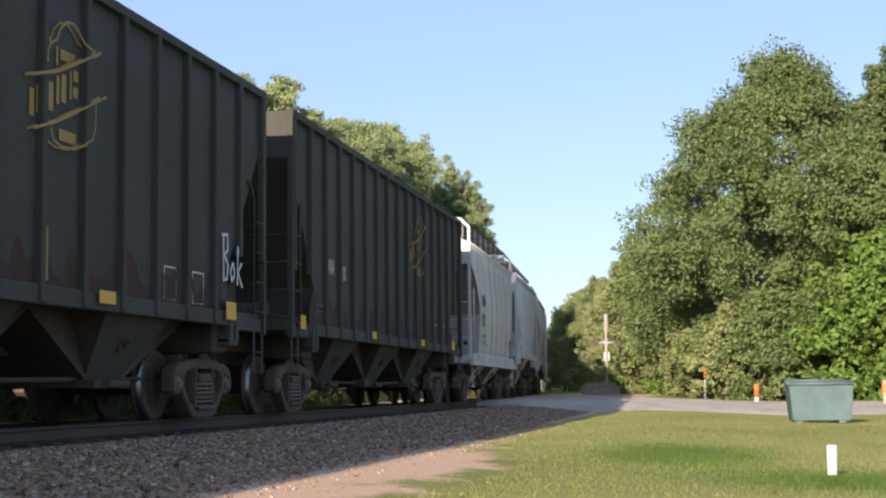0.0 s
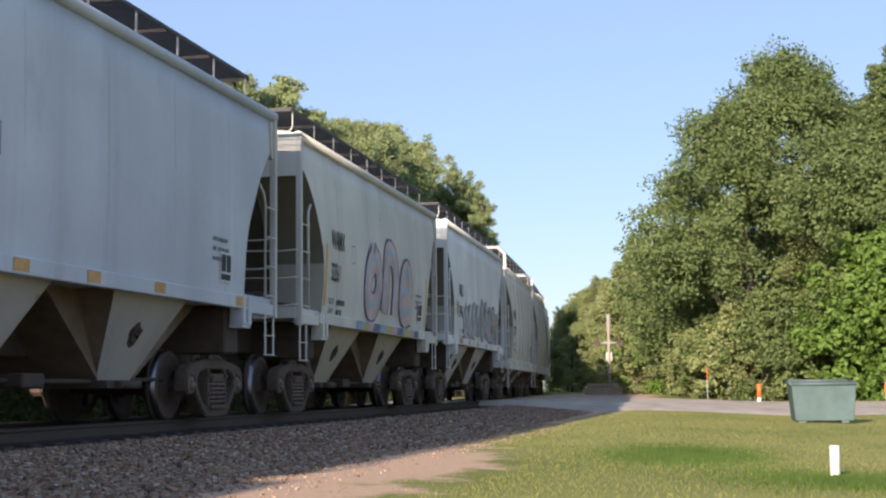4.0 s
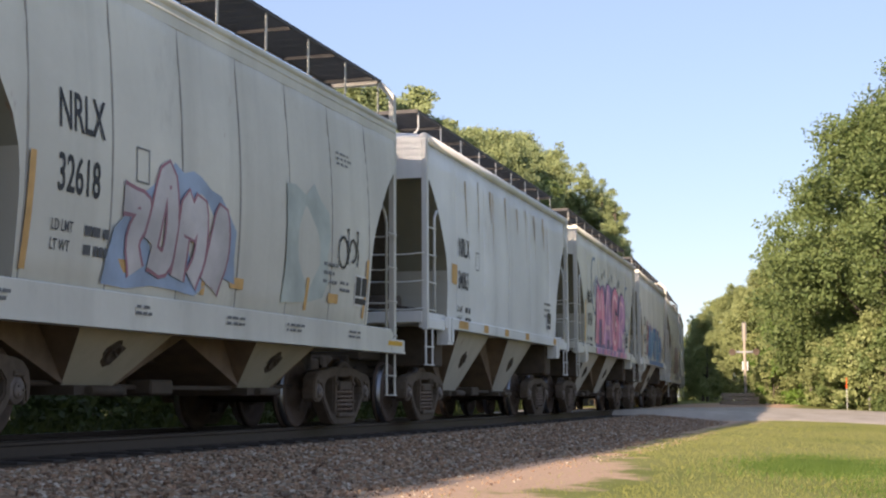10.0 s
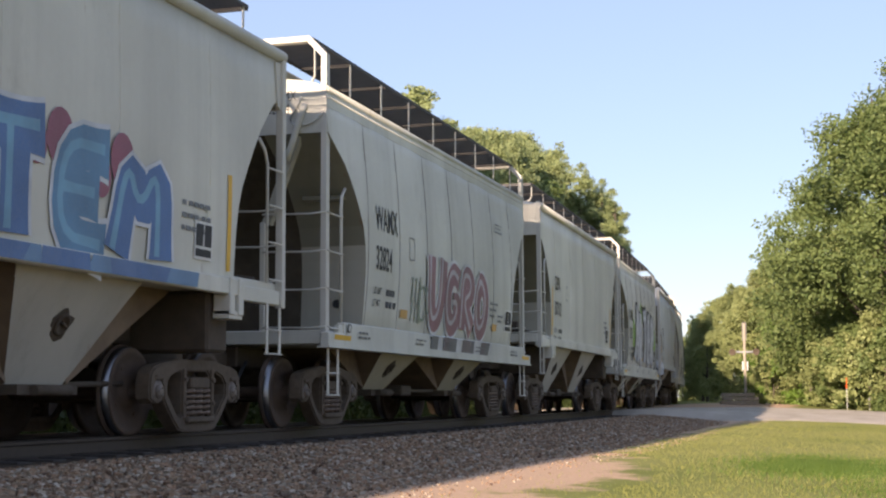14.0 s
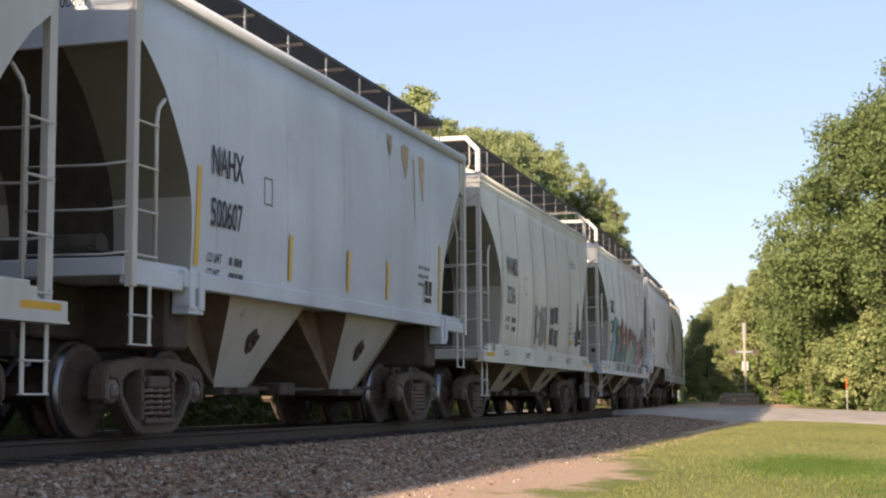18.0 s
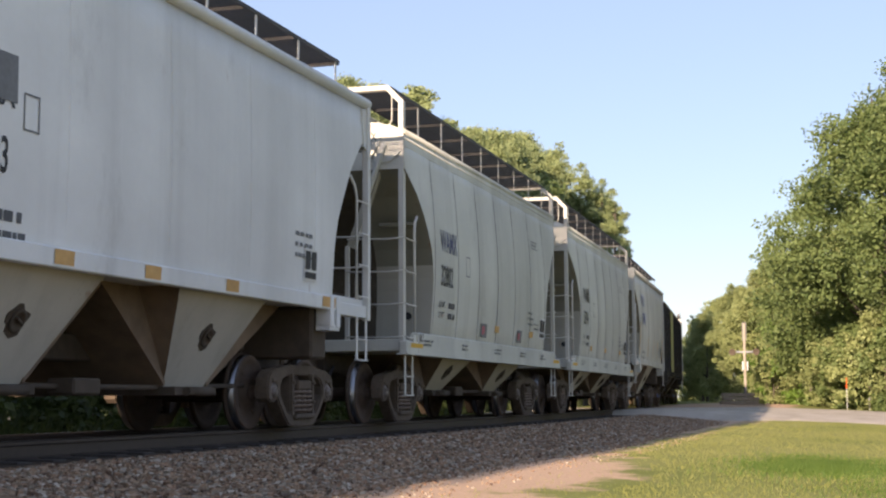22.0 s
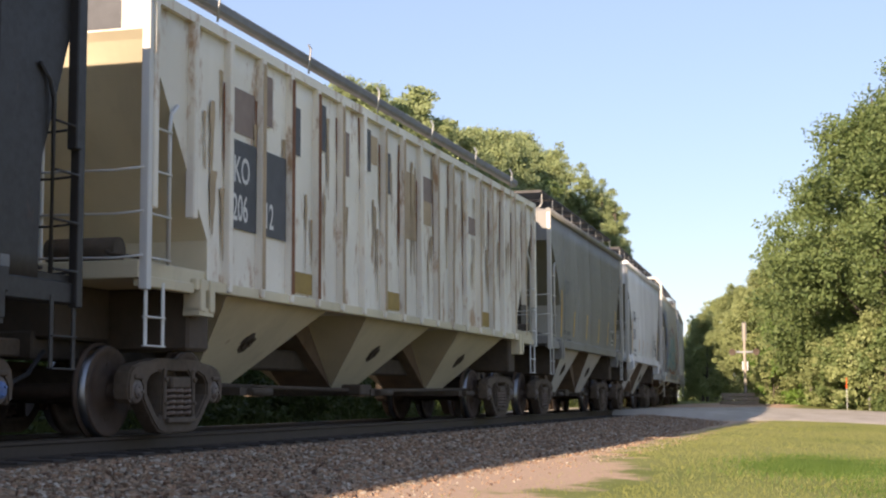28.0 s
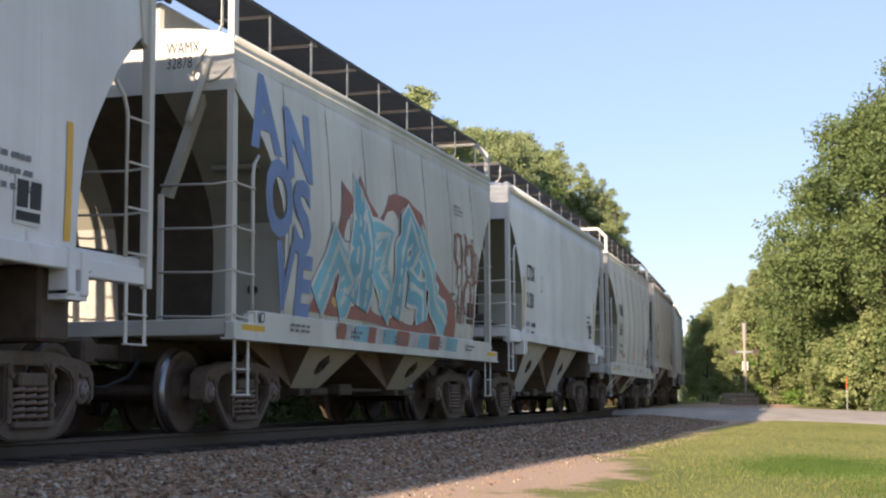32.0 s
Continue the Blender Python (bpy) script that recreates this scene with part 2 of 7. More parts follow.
def soft_box(bm, x0, x1, y0, y1, z0, z1, r=0.01):
    """A box with chamfered edges."""
    b = bmesh.new()
    box(b, x0, x1, y0, y1, z0, z1)
    bmesh.ops.bevel(b, geom=b.edges[:], offset=r, segments=1, affect="EDGES")
    merge(bm, b)


def merge(bm, b):
    me = bpy.data.meshes.new("t")
    b.to_mesh(me)
    b.free()
    bm.from_mesh(me)
    bpy.data.meshes.remove(me)


def tube(bm, p0, p1, r, n=8, r1=None, caps=True):
    p0, p1 = Vector(p0), Vector(p1)
    q = (p1 - p0).to_track_quat("Z", "Y")
    r1 = r if r1 is None else r1
    rings = []
    for p, rad in ((p0, r), (p1, r1)):
        rings.append([bm.verts.new(p + q @ Vector((rad * math.cos(2 * math.pi * i / n), rad * math.sin(2 * math.pi * i / n), 0))) for i in range(n)])
    for i in range(n):
        f = bm.faces.new((rings[0][i], rings[0][(i + 1) % n], rings[1][(i + 1) % n], rings[1][i]))
        f.smooth = True
    if caps:
        bm.faces.new(rings[0][::-1])
        bm.faces.new(rings[1])


def pipe(bm, pts, r, n=6):
    """A bent round bar through the points."""
    pts = [Vector(p) for p in pts]
    rings = []
    for i, p in enumerate(pts):
        d = (pts[min(i + 1, len(pts) - 1)] - pts[max(i - 1, 0)])
        q = d.to_track_quat("Z", "Y")
        rings.append([bm.verts.new(p + q @ Vector((r * math.cos(2 * math.pi * k / n), r * math.sin(2 * math.pi * k / n), 0))) for k in range(n)])
    for a, b in zip(rings, rings[1:]):
        for k in range(n):
            bm.faces.new((a[k], a[(k + 1) % n], b[(k + 1) % n], b[k])).smooth = True
    bm.faces.new(rings[0][::-1])
    bm.faces.new(rings[-1])


def prism(bm, pts, axis, a0, a1):
    """A flat outline, drawn in the two other axes, pushed along an axis ('x', 'y' or 'z') from a0 to a1."""
    def at(p, a):
        return {"x": (a, p[0], p[1]), "y": (p[0], a, p[1]), "z": (p[0], p[1], a)}[axis]
    lo = [bm.verts.new(at(p, a0)) for p in pts]
    hi = [bm.verts.new(at(p, a1)) for p in pts]
    n = len(pts)
    bm.faces.new(lo[::-1])
    bm.faces.new(hi)
    for i in range(n):
        bm.faces.new((lo[i], lo[(i + 1) % n], hi[(i + 1) % n], hi[i]))


def lathe(bm, prof, n=32, axis="y", at=(0, 0, 0), caps=True):
    """Turn (radius, along) pairs round an axis."""
    rings = []
    for r, a in prof:
        ring = []
        for i in range(n):
            c, s = r * math.cos(2 * math.pi * i / n), r * math.sin(2 * math.pi * i / n)
            p = {"y": (c, a, s), "z": (c, s, a), "x": (a, c, s)}[axis]
            ring.append(bm.verts.new(Vector(p) + Vector(at)))
        rings.append(ring)
    for a, b in zip(rings, rings[1:]):
        for i in range(n):
            bm.faces.new((a[i], a[(i + 1) % n], b[(i + 1) % n], b[i])).smooth = True
    if caps and prof[0][0] > 1e-4:
        bm.faces.new(rings[0][::-1])
    if caps and prof[-1][0] > 1e-4:
        bm.faces.new(rings[-1])


def strap(bm, pts, t, x0, x1):
    """A flat bar of thickness t bent along (y, z) points, from x0 to x1 wide."""
    P = [Vector(p) for p in pts]
    inner = []
    for i, p in enumerate(P):
        a = (p - P[i - 1]).normalized() if i else (P[1] - p).normalized()
        b = (P[i + 1] - p).normalized() if i < len(P) - 1 else a
        m = (Vector((-a.y, a.x)) + Vector((-b.y, b.x))).normalized()
        inner.append(p + m * t / max(0.4, m.dot(Vector((-a.y, a.x)))))
    for i in range(len(P) - 1):
        prism(bm, [tuple(P[i]), tuple(P[i + 1]), tuple(inner[i + 1]), tuple(inner[i])], "x", x0, x1)


def pierced(outer, holes, y0, y1, r):
    """A cast plate in the x-z plane with windows through it and softened edges."""
    bm = bmesh.new()
    edges = []
    for loop in [outer] + holes:
        vs = [bm.verts.new((x, y0, z)) for x, z in loop]
        edges += [bm.edges.new((vs[i], vs[(i + 1) % len(vs)])) for i in range(len(vs))]
    bmesh.ops.triangle_fill(bm, edges=edges, use_beauty=True, use_dissolve=True)
    grown = bmesh.ops.extrude_face_region(bm, geom=bm.faces[:])["geom"]
    for v in grown:
        if isinstance(v, bmesh.types.BMVert):
            v.co.y = y1
    bmesh.ops.recalc_face_normals(bm, faces=bm.faces[:])
    sharp = [e for e in bm.edges if len(e.link_faces) == 2 and e.calc_face_angle(0) > 1.2 and abs(e.verts[0].co.y - e.verts[1].co.y) < 1e-4]
    bmesh.ops.bevel(bm, geom=sharp, offset=r, segments=2, affect="EDGES")
    return bm


def mesh_of(name, bm, material):
    bmesh.ops.recalc_face_normals(bm, faces=bm.faces[:])
    me = bpy.data.meshes.new(name)
    bm.to_mesh(me)
    bm.free()
    me.materials.append(material)
    return me


def part(name, bm, material, parent=None, label=""):
    """Links a bmesh, or a mesh that is shared, as one object under a thing or part."""
    me = bm if isinstance(bm, bpy.types.Mesh) else mesh_of(name, bm, material)
    ob = new(name, me)
    if parent:
        ob.parent = parent
    return tagged(ob, label) if label else ob


def raw(name, verts, faces, material, smooth=False):
    me = bpy.data.meshes.new(name)
    me.from_pydata(verts, [], faces)
    me.materials.append(material)
    if smooth:
        me.polygons.foreach_set("use_smooth", [True] * len(me.polygons))
    me.update()
    return me


# ---- the plan: one track, straight past the camera and then bending to the left ----
SIDE = 8.354          # from the camera to the track's middle
BEND, RADIUS = 16.63, 515.0
SPEED = 10.6676


def track(s, off=0.0):
    """The place on the ground at s along the track, off metres towards the camera's side."""
    if s < BEND:
        return Vector((s, SIDE - off, 0))
    a = (s - BEND) / RADIUS
    return Vector((BEND + (RADIUS + off) * math.sin(a), SIDE + RADIUS - (RADIUS + off) * math.cos(a), 0))


def lie(x, y):
    """Distance to the track's middle, positive on the camera's side."""
    if x < BEND:
        return SIDE - y
    return math.hypot(x - BEND, y - SIDE - RADIUS) - RADIUS


def soft_step(a, b, v):
    k = max(0.0, min(1.0, (v - a) / (b - a)))
    return k * k * (3 - 2 * k)


def land(x, y):
    """Height of the natural ground."""
    d = lie(x, y)
    if d > 0:
        z = -0.36 - 0.20 * soft_step(5.0, 11.0, d)
        z += 0.40 * soft_step(41, 66, x)
    else:
        z = -0.45 - 0.35 * soft_step(3.5, 7.0, -d) + 0.40 * soft_step(41, 66, x)
    if x > 0:
        z += 0.03 * noise.noise((x * 0.25, y * 0.4, 0)) * min(1, x / 10)
    return z


def axis_steps(spans):
    out = []
    for a, b, n in spans:
        out += [a + (b - a) * i / n for i in range(n)]
    return out + [spans[-1][1]]


XS = axis_steps([(-4000, -400, 4), (-400, -40, 8), (-40, 0, 10), (0, 60, 90), (60, 160, 50), (160, 700, 20), (700, 4500, 5)])
YS = axis_steps([(-4000, -300, 5), (-300, -40, 8), (-40, -8, 16), (-8, 16, 60), (16, 60, 22), (60, 400, 12), (400, 4000, 5)])
ground_v = [(x, y, land(x, y)) for x in XS for y in YS]
ground_f = [(i * len(YS) + j, (i + 1) * len(YS) + j, (i + 1) * len(YS) + j + 1, i * len(YS) + j + 1) for i in range(len(XS) - 1) for j in range(len(YS) - 1)]
ground = tagged(new("ground", raw("ground", ground_v, ground_f, M["lawn"], True)), "mown grass ground with bare tan soil beside the ballast", "ground", kind="structure")


def ribbon(name, profile, s_list, material, smooth=True):
    """Sweeps (off, z) pairs along the track."""
    verts, faces, n = [], [], len(profile)
    for s in s_list:
        for off, z in profile:
            p = track(s, off)
            verts.append((p.x, p.y, z))
    for i in range(len(s_list) - 1):
        for j in range(n - 1):
            faces.append((i * n + j, i * n + j + 1, (i + 1) * n + j + 1, (i + 1) * n + j))
    return raw(name, verts, faces, material, smooth)


ALONG = [-420, -200, -60, -30, -15] + list(range(-8, 40)) + list(range(40, 160, 4)) + list(range(160, 481, 16))
BED = [(5.05, -0.56), (4.50, -0.385), (3.6, -0.32), (2.6, -0.225), (1.95, -0.185), (1.0, -0.18), (0.0, -0.175), (-1.0, -0.18), (-1.95, -0.185), (-3.2, -0.40), (-3.9, -0.56)]
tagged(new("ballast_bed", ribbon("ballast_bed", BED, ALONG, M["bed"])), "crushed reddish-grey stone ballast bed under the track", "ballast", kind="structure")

# darker strip laid over the bed's middle, 1.68 m to each side
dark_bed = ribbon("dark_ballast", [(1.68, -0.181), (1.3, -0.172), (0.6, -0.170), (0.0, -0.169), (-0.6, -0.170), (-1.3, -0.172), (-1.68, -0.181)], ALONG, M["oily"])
tagged(new("dark_ballast", dark_bed), "dark ballast between and beside the rails", "ballast", kind="structure")

RAIL = [(0.075, -0.185), (0.075, -0.17), (0.012, -0.145), (0.010, -0.045), (0.036, -0.035), (0.036, -0.008), (0.026, 0.0), (-0.026, 0.0),
        (-0.036, -0.008), (-0.036, -0.035), (-0.010, -0.045), (-0.012, -0.145), (-0.075, -0.17), (-0.075, -0.185)]
for side in (0.755, -0.755):
    rail = new("rail", ribbon("rail", [(side + a, b) for a, b in RAIL], ALONG, M["rail"], False))
    tagged(rail, "dark rusty steel rail on timber ties", "rail", "rails of the track", kind="structure")
    head = new("rail_head", ribbon("rail_head", [(side + 0.022, 0.002), (side - 0.022, 0.002)], ALONG, M["shine"], False))
    head.parent = rail

# ---- railway cars ----
# Car space: x along the train (the leading end is -x), -y towards the camera's side, z up from the rail's top.
def lerp_table(tab, v):
    for (a, fa), (b, fb) in zip(tab, tab[1:]):
        if v <= b:
            return fa + (fb - fa) * (v - a) / (b - a) if v > a else fa
    return tab[-1][1]


INSET = [(1.0, 1.32), (2.15, 1.30), (2.4, 1.27), (2.7, 1.17), (3.1, 0.92), (3.5, 0.62), (3.8, 0.28), (3.95, 0.06), (4.0, 0.0), (5.0, 0.0)]
ROUND_INSET = [(1.0, 1.32), (2.15, 1.30), (2.4, 1.27), (2.7, 1.15), (3.1, 0.86), (3.45, 0.50), (3.65, 0.20), (3.80, 0.0), (5.0, 0.0)]
STEEP = [(1.0, 0.62), (2.4, 0.60), (3.95, 0.05), (4.0, 0.0), (5.0, 0.0)]
SLANT = [(1.0, 1.45), (2.05, 1.45), (3.95, 0.06), (4.0, 0.0), (5.0, 0.0)]


class Spec:
    """All that sets one kind of car apart."""

    def __init__(self, half=5.68, couple=6.32, bolster=4.42, sill=(1.03, 1.36), eave=4.27, crown=4.62, wide=1.50, bulge=0.07, inset=INSET,
                 ribs=0, seams=8, hoppers=(-1.95, 1.95), walk_way=True, deep=True, open_top=False, blue=False, bay=1.0, keel=0.86):
        self.half, self.couple, self.bolster = half, couple, bolster      # half the body, half over the couplers, truck from the middle
        self.sill, self.eave, self.crown = sill, eave, crown
        self.wide, self.bulge, self.inset = wide, bulge, inset
        self.ribs, self.seams, self.hoppers = ribs, seams, hoppers
        self.walk_way, self.deep, self.open_top, self.blue, self.bay, self.keel = walk_way, deep, open_top, blue, bay, keel


def half_width(sp, z):
    k = (z - sp.sill[0]) / (sp.eave - sp.sill[0])
    return sp.wide + sp.bulge * math.sin(math.pi * max(0.0, min(1.0, k)) ** 0.9)


def body_mesh(sp, material):
    """The tank: bulging sides, top end panels and arched roof; the sloped end sheets are parts of their own."""
    bm, ends, feet, shaded_mid = bmesh.new(), [bmesh.new() for _ in range(4)], [bmesh.new() for _ in range(4)], [bmesh.new() for _ in range(2)]
    z0 = sp.sill[0] + 0.05
    zs = [z0, 1.6, 2.05, 2.25, 2.45, 2.7, 2.95, 3.2, 3.45, 3.65, 3.8, 3.92, 4.0, sp.eave]
    zs = [z for z in zs if z0 <= z <= sp.eave]
    n = 24 if sp.ribs else 72
    rows = []

    def dent(x, z):
        """Sheets are drawn in a little at their welded seams."""
        if sp.ribs:
            return 0.0
        k = (x + sp.half) / (2 * sp.half) * sp.seams
        return 0.022 * (1 - abs(math.sin(math.pi * k))) ** 2 * soft_step(sp.eave, sp.eave - 0.5, z) * soft_step(sp.sill[1] - 0.1, sp.sill[1] + 0.3, z)

    for z in zs:
        w, ins = half_width(sp, z), lerp_table(sp.inset, z)
        xs = [-sp.half + ins + (2 * (sp.half - ins)) * i / n for i in range(n + 1)]
        rows.append([(x, -w + dent(x, z), z) for x in xs] + [(x, w - dent(x, z), z) for x in reversed(xs)])
    m = 2 * (n + 1)
    verts = [[bm.verts.new(p) for p in row] for row in rows]
    for j in range(len(rows) - 1):
        for i in range(m):
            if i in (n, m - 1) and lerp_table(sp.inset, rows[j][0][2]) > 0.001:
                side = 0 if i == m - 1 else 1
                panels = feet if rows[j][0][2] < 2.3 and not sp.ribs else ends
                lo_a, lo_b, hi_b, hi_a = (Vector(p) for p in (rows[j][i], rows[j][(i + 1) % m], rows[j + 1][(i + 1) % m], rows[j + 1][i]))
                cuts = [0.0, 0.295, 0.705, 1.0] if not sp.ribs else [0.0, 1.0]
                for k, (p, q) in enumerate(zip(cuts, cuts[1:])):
                    tgt = shaded_mid[side] if k == 1 else panels[2 * side + k // 2]
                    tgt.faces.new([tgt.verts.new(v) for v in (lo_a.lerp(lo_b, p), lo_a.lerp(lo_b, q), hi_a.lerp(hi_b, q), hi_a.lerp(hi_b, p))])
                continue
            f = bm.faces.new((verts[j][i], verts[j][(i + 1) % m], verts[j + 1][(i + 1) % m], verts[j + 1][i]))
            f.smooth = i not in (n, m - 1)
    bm.faces.new(verts[0][::-1])
    # arched roof with drawn-in ends
    we = half_width(sp, sp.eave)
    roof = None
    if not sp.open_top:
        roof = bmesh.new()
        rise = sp.crown - sp.eave
        arch = [(-we * math.cos(math.pi * i / 12), sp.eave + rise * math.sin(math.pi * i / 12)) for i in range(13)]
        rows = []
        for k in range(-9, 10):
            x = sp.half * k / 9
            if abs(k) == 9:
                rows.append([(math.copysign(sp.half - 0.22 * ((z - sp.eave) / rise) ** 1.6, x), y, z) for y, z in arch])
            else:
                rows.append([(x, y, z) for y, z in arch])
        net = [[roof.verts.new(p) for p in row] for row in rows]
        for lo, hi in zip(net, net[1:]):
            for i in range(12):
                roof.faces.new((lo[i], hi[i], hi[i + 1], lo[i + 1])).smooth = True
        roof.faces.new(net[0])
        roof.faces.new(net[-1][::-1])
    bm.faces.new(verts[-1])
    for e in ends + feet + shaded_mid:
        bmesh.ops.remove_doubles(e, verts=e.verts[:], dist=0.001)
    return mesh_of("body", bm, material), ends, feet, shaded_mid, roof


def truck_parts():
    """Meshes of one four-wheel truck, shared by all cars, about its own middle."""
    t = {}
    bm = bmesh.new()
    tube(bm, (0, -1.0, 0), (0, 1.0, 0), 0.085, 12)
    for s in (-1, 1):
        a = 0.715 * s
        prof = [(0.09, a - 0.10 * s), (0.16, a - 0.10 * s), (0.17, a + 0.00 * s), (0.37, a + 0.03 * s), (0.395, a - 0.06 * s), (0.49, a - 0.065 * s),
                (0.492, a - 0.03 * s), (0.462, a - 0.015 * s), (0.455, a + 0.075 * s), (0.445, a + 0.085 * s), (0.395, a + 0.085 * s), (0.37, a + 0.065 * s), (0.18, a + 0.035 * s),
                (0.15, a + 0.10 * s), (0.09, a + 0.10 * s)]
        lathe(bm, prof, 40, "y")
    # four lightening marks on the wheel's outer plate show the turning
    for s in (-1, 1):
        for k in range(4):
            b = bmesh.new()
            c, d = math.cos(k * math.pi / 2) * 0.28, math.sin(k * math.pi / 2) * 0.28
            soft_box(b, c - 0.025, c + 0.025, 0.765 * s - 0.012, 0.765 * s + 0.012, d - 0.025, d + 0.025, 0.006)
            merge(bm, b)
    t["wheelset"] = mesh_of("wheelset", bm, M["wheel"])
    for s in (-1, 1):
        bm = bmesh.new()
        a = 0.715 * s
        lathe(bm, [(0.463, a - 0.010 * s), (0.4585, a + 0.070 * s), (0.450, a + 0.068 * s), (0.455, a - 0.005 * s), (0.463, a - 0.010 * s)], 40, "y", caps=False)
        t["tread", s] = mesh_of("tread", bm, M["shine"])
    # side frame: cast plate with two windows and the spring opening, pedestal jaws round the bearings
    half = [(0.42, 0.80), (0.64, 0.765), (0.84, 0.745), (0.98, 0.71), (1.06, 0.64), (1.09, 0.52), (1.08, 0.38), (1.01, 0.33), (0.995, 0.50), (0.94, 0.56), (0.84, 0.56), (0.785, 0.50), (0.78, 0.38), (0.72, 0.30),
            (0.56, 0.145), (0.43, 0.045), (0.30, 0.02)]
    gap = [(0.375, 0.655), (0.46, 0.665), (0.62, 0.615), (0.695, 0.54), (0.69, 0.43), (0.49, 0.22), (0.42, 0.185), (0.375, 0.22)]
    ring = half + [(-x, z) for x, z in reversed(half)]
    nest = [(-0.29, 0.17), (0.29, 0.17), (0.29, 0.62), (0.23, 0.675), (-0.23, 0.675), (-0.29, 0.62)]
    bm = pierced(ring, [gap, [(-x, z) for x, z in gap], nest], -0.095, 0.085, 0.018)
    for s in (1, -1):
        # raised bosses on the columns, rib under the top member, wear plates
        soft_box(bm, *sorted((s * 0.300, s * 0.362)), -0.115, -0.08, 0.16, 0.70, 0.012)
        tube(bm, (s * 0.33, -0.135, 0.58), (s * 0.33, -0.10, 0.58), 0.028, 8)
        tube(bm, (s * 0.33, -0.135, 0.33), (s * 0.33, -0.10, 0.33), 0.024, 8)
        soft_box(bm, *sorted((s * 0.80, s * 0.98)), -0.115, 0.09, 0.575, 0.625, 0.012)
    soft_box(bm, -0.22, 0.22, -0.135, 0.15, 0.485, 0.61, 0.02)
    soft_box(bm, -0.31, 0.31, -0.15, 0.14, 0.125, 0.185, 0.012)
    t["side_frame"] = mesh_of("side_frame", bm, M["cast"])
    bm = bmesh.new()
    turns, seg = 5, 10
    pts = [(0.085 * math.cos(2 * math.pi * i / seg), 0.085 * math.sin(2 * math.pi * i / seg), 0.19 + 0.29 * i / (turns * seg)) for i in range(turns * seg + 1)]
    pipe(bm, pts, 0.022, 5)
    t["coil_spring"] = mesh_of("coil_spring", bm, M["spring"])
    bm = bmesh.new()
    lathe(bm, [(0.105, 0.10), (0.125, 0.02), (0.125, -0.10), (0.115, -0.115), (0.075, -0.12), (0.07, -0.14), (0.0001, -0.145)], 20, "y")
    t["bearing"] = mesh_of("bearing", bm, M["cap"])
    bm = bmesh.new()
    lathe(bm, [(0.078, -0.118), (0.074, -0.142), (0.0001, -0.149)], 18, "y")
    for k in range(3):
        a = k * 2 * math.pi / 3 + 0.5
        tube(bm, (0.045 * math.cos(a), -0.140, 0.045 * math.sin(a)), (0.045 * math.cos(a), -0.162, 0.045 * math.sin(a)), 0.014, 6)
    t["cap_blue"] = mesh_of("bearing_cap", bm, M["blue_cap"])
    t["cap_grey"] = t["cap_blue"].copy()
    t["cap_grey"].materials[0] = M["cap"]
    bm = bmesh.new()
    prism(bm, [(-0.95, 0.60), (-0.25, 0.48), (0.25, 0.48), (0.95, 0.60), (0.95, 0.68), (0.3, 0.72), (-0.3, 0.72), (-0.95, 0.68)], "x", -0.19, 0.19)
    tube(bm, (0, 0, 0.70), (0, 0, 0.86), 0.2, 16)
    t["bolster"] = mesh_of("bolster", bm, M["cast"])
    bm = bmesh.new()
    for s in (-1, 1):
        pipe(bm, [(s * 0.40, -0.8, 0.38), (s * 0.36, 0, 0.36), (s * 0.40, 0.8, 0.38)], 0.035, 6)
        for y in (-0.74, 0.74):
            soft_box(bm, *sorted((s * 0.37, s * 0.43)), y - 0.05, y + 0.05, 0.26, 0.54, 0.012)
    t["brake_beam"] = mesh_of("brake_beam", bm, M["cast"])
    return t


TRUCK = truck_parts()
WHEELS = {}


def add_truck(car, x, blue=False):
    holder = new("truck", None)
    holder.empty_display_size = 0.2
    holder.parent, holder.location = car, (x, 0, 0)
    part("bolster", TRUCK["bolster"], None, holder)
    part("brake_beam", TRUCK["brake_beam"], None, holder)
    for sy in (-1, 1):
        ob = part("side_frame", TRUCK["side_frame"], None, holder)
        ob.matrix_local = pose(0, sy * 1.03, 0, 0, 0, 0 if sy < 0 else 180)
        for sx in (-0.185, 0.0, 0.185):
            sp = part("coil_spring", TRUCK["coil_spring"], None, holder)
            sp.location = (sx, sy * 1.07, 0)
        for sx in (-0.889, 0.889):
            b = part("bearing", TRUCK["bearing"], None, holder)
            b.location, b.rotation_euler = (sx, sy * 1.0, 0.457), (0, 0, 0 if sy < 0 else math.pi)
    for sx in (-0.889, 0.889):
        w = part("wheelset", TRUCK["wheelset"], None, car)
        w.location = (x + sx, 0, 0.457)
        for sy in (-1, 1):
            part("tread", TRUCK["tread", sy], None, w, "polished steel wheel tread")
        cap = part("bearing_cap", TRUCK["cap_blue" if blue else "cap_grey"], None, w, "blue bearing cap with three bolts" if blue else "grey bearing cap with three bolts")
        cap.location = (0, -1.0, 0)
        WHEELS.setdefault(car.name, []).append(w)


def grating_mesh(z, x0, x1, y0, y1):
    """Open steel running board: lengthwise bars with cross bars."""
    bm = bmesh.new()
    k = 21
    for i in range(k):
        y = y0 + (y1 - y0) * i / (k - 1)
        wide = 0.014 if i in (0, k - 1) else 0.006
        box(bm, x0, x1, y - wide, y + wide, z - (0.045 if i in (0, k - 1) else 0.024), z)
    n = int((x1 - x0) / 0.30)
    for i in range(n + 1):
        x = x0 + (x1 - x0) * i / n
        wide = 0.022 if i % 5 == 0 else 0.005
        box(bm, x - wide, x + wide, y0, y1, z - (0.06 if i % 5 == 0 else 0.018), z - 0.004)
    return mesh_of("running_board", bm, M["grate"])


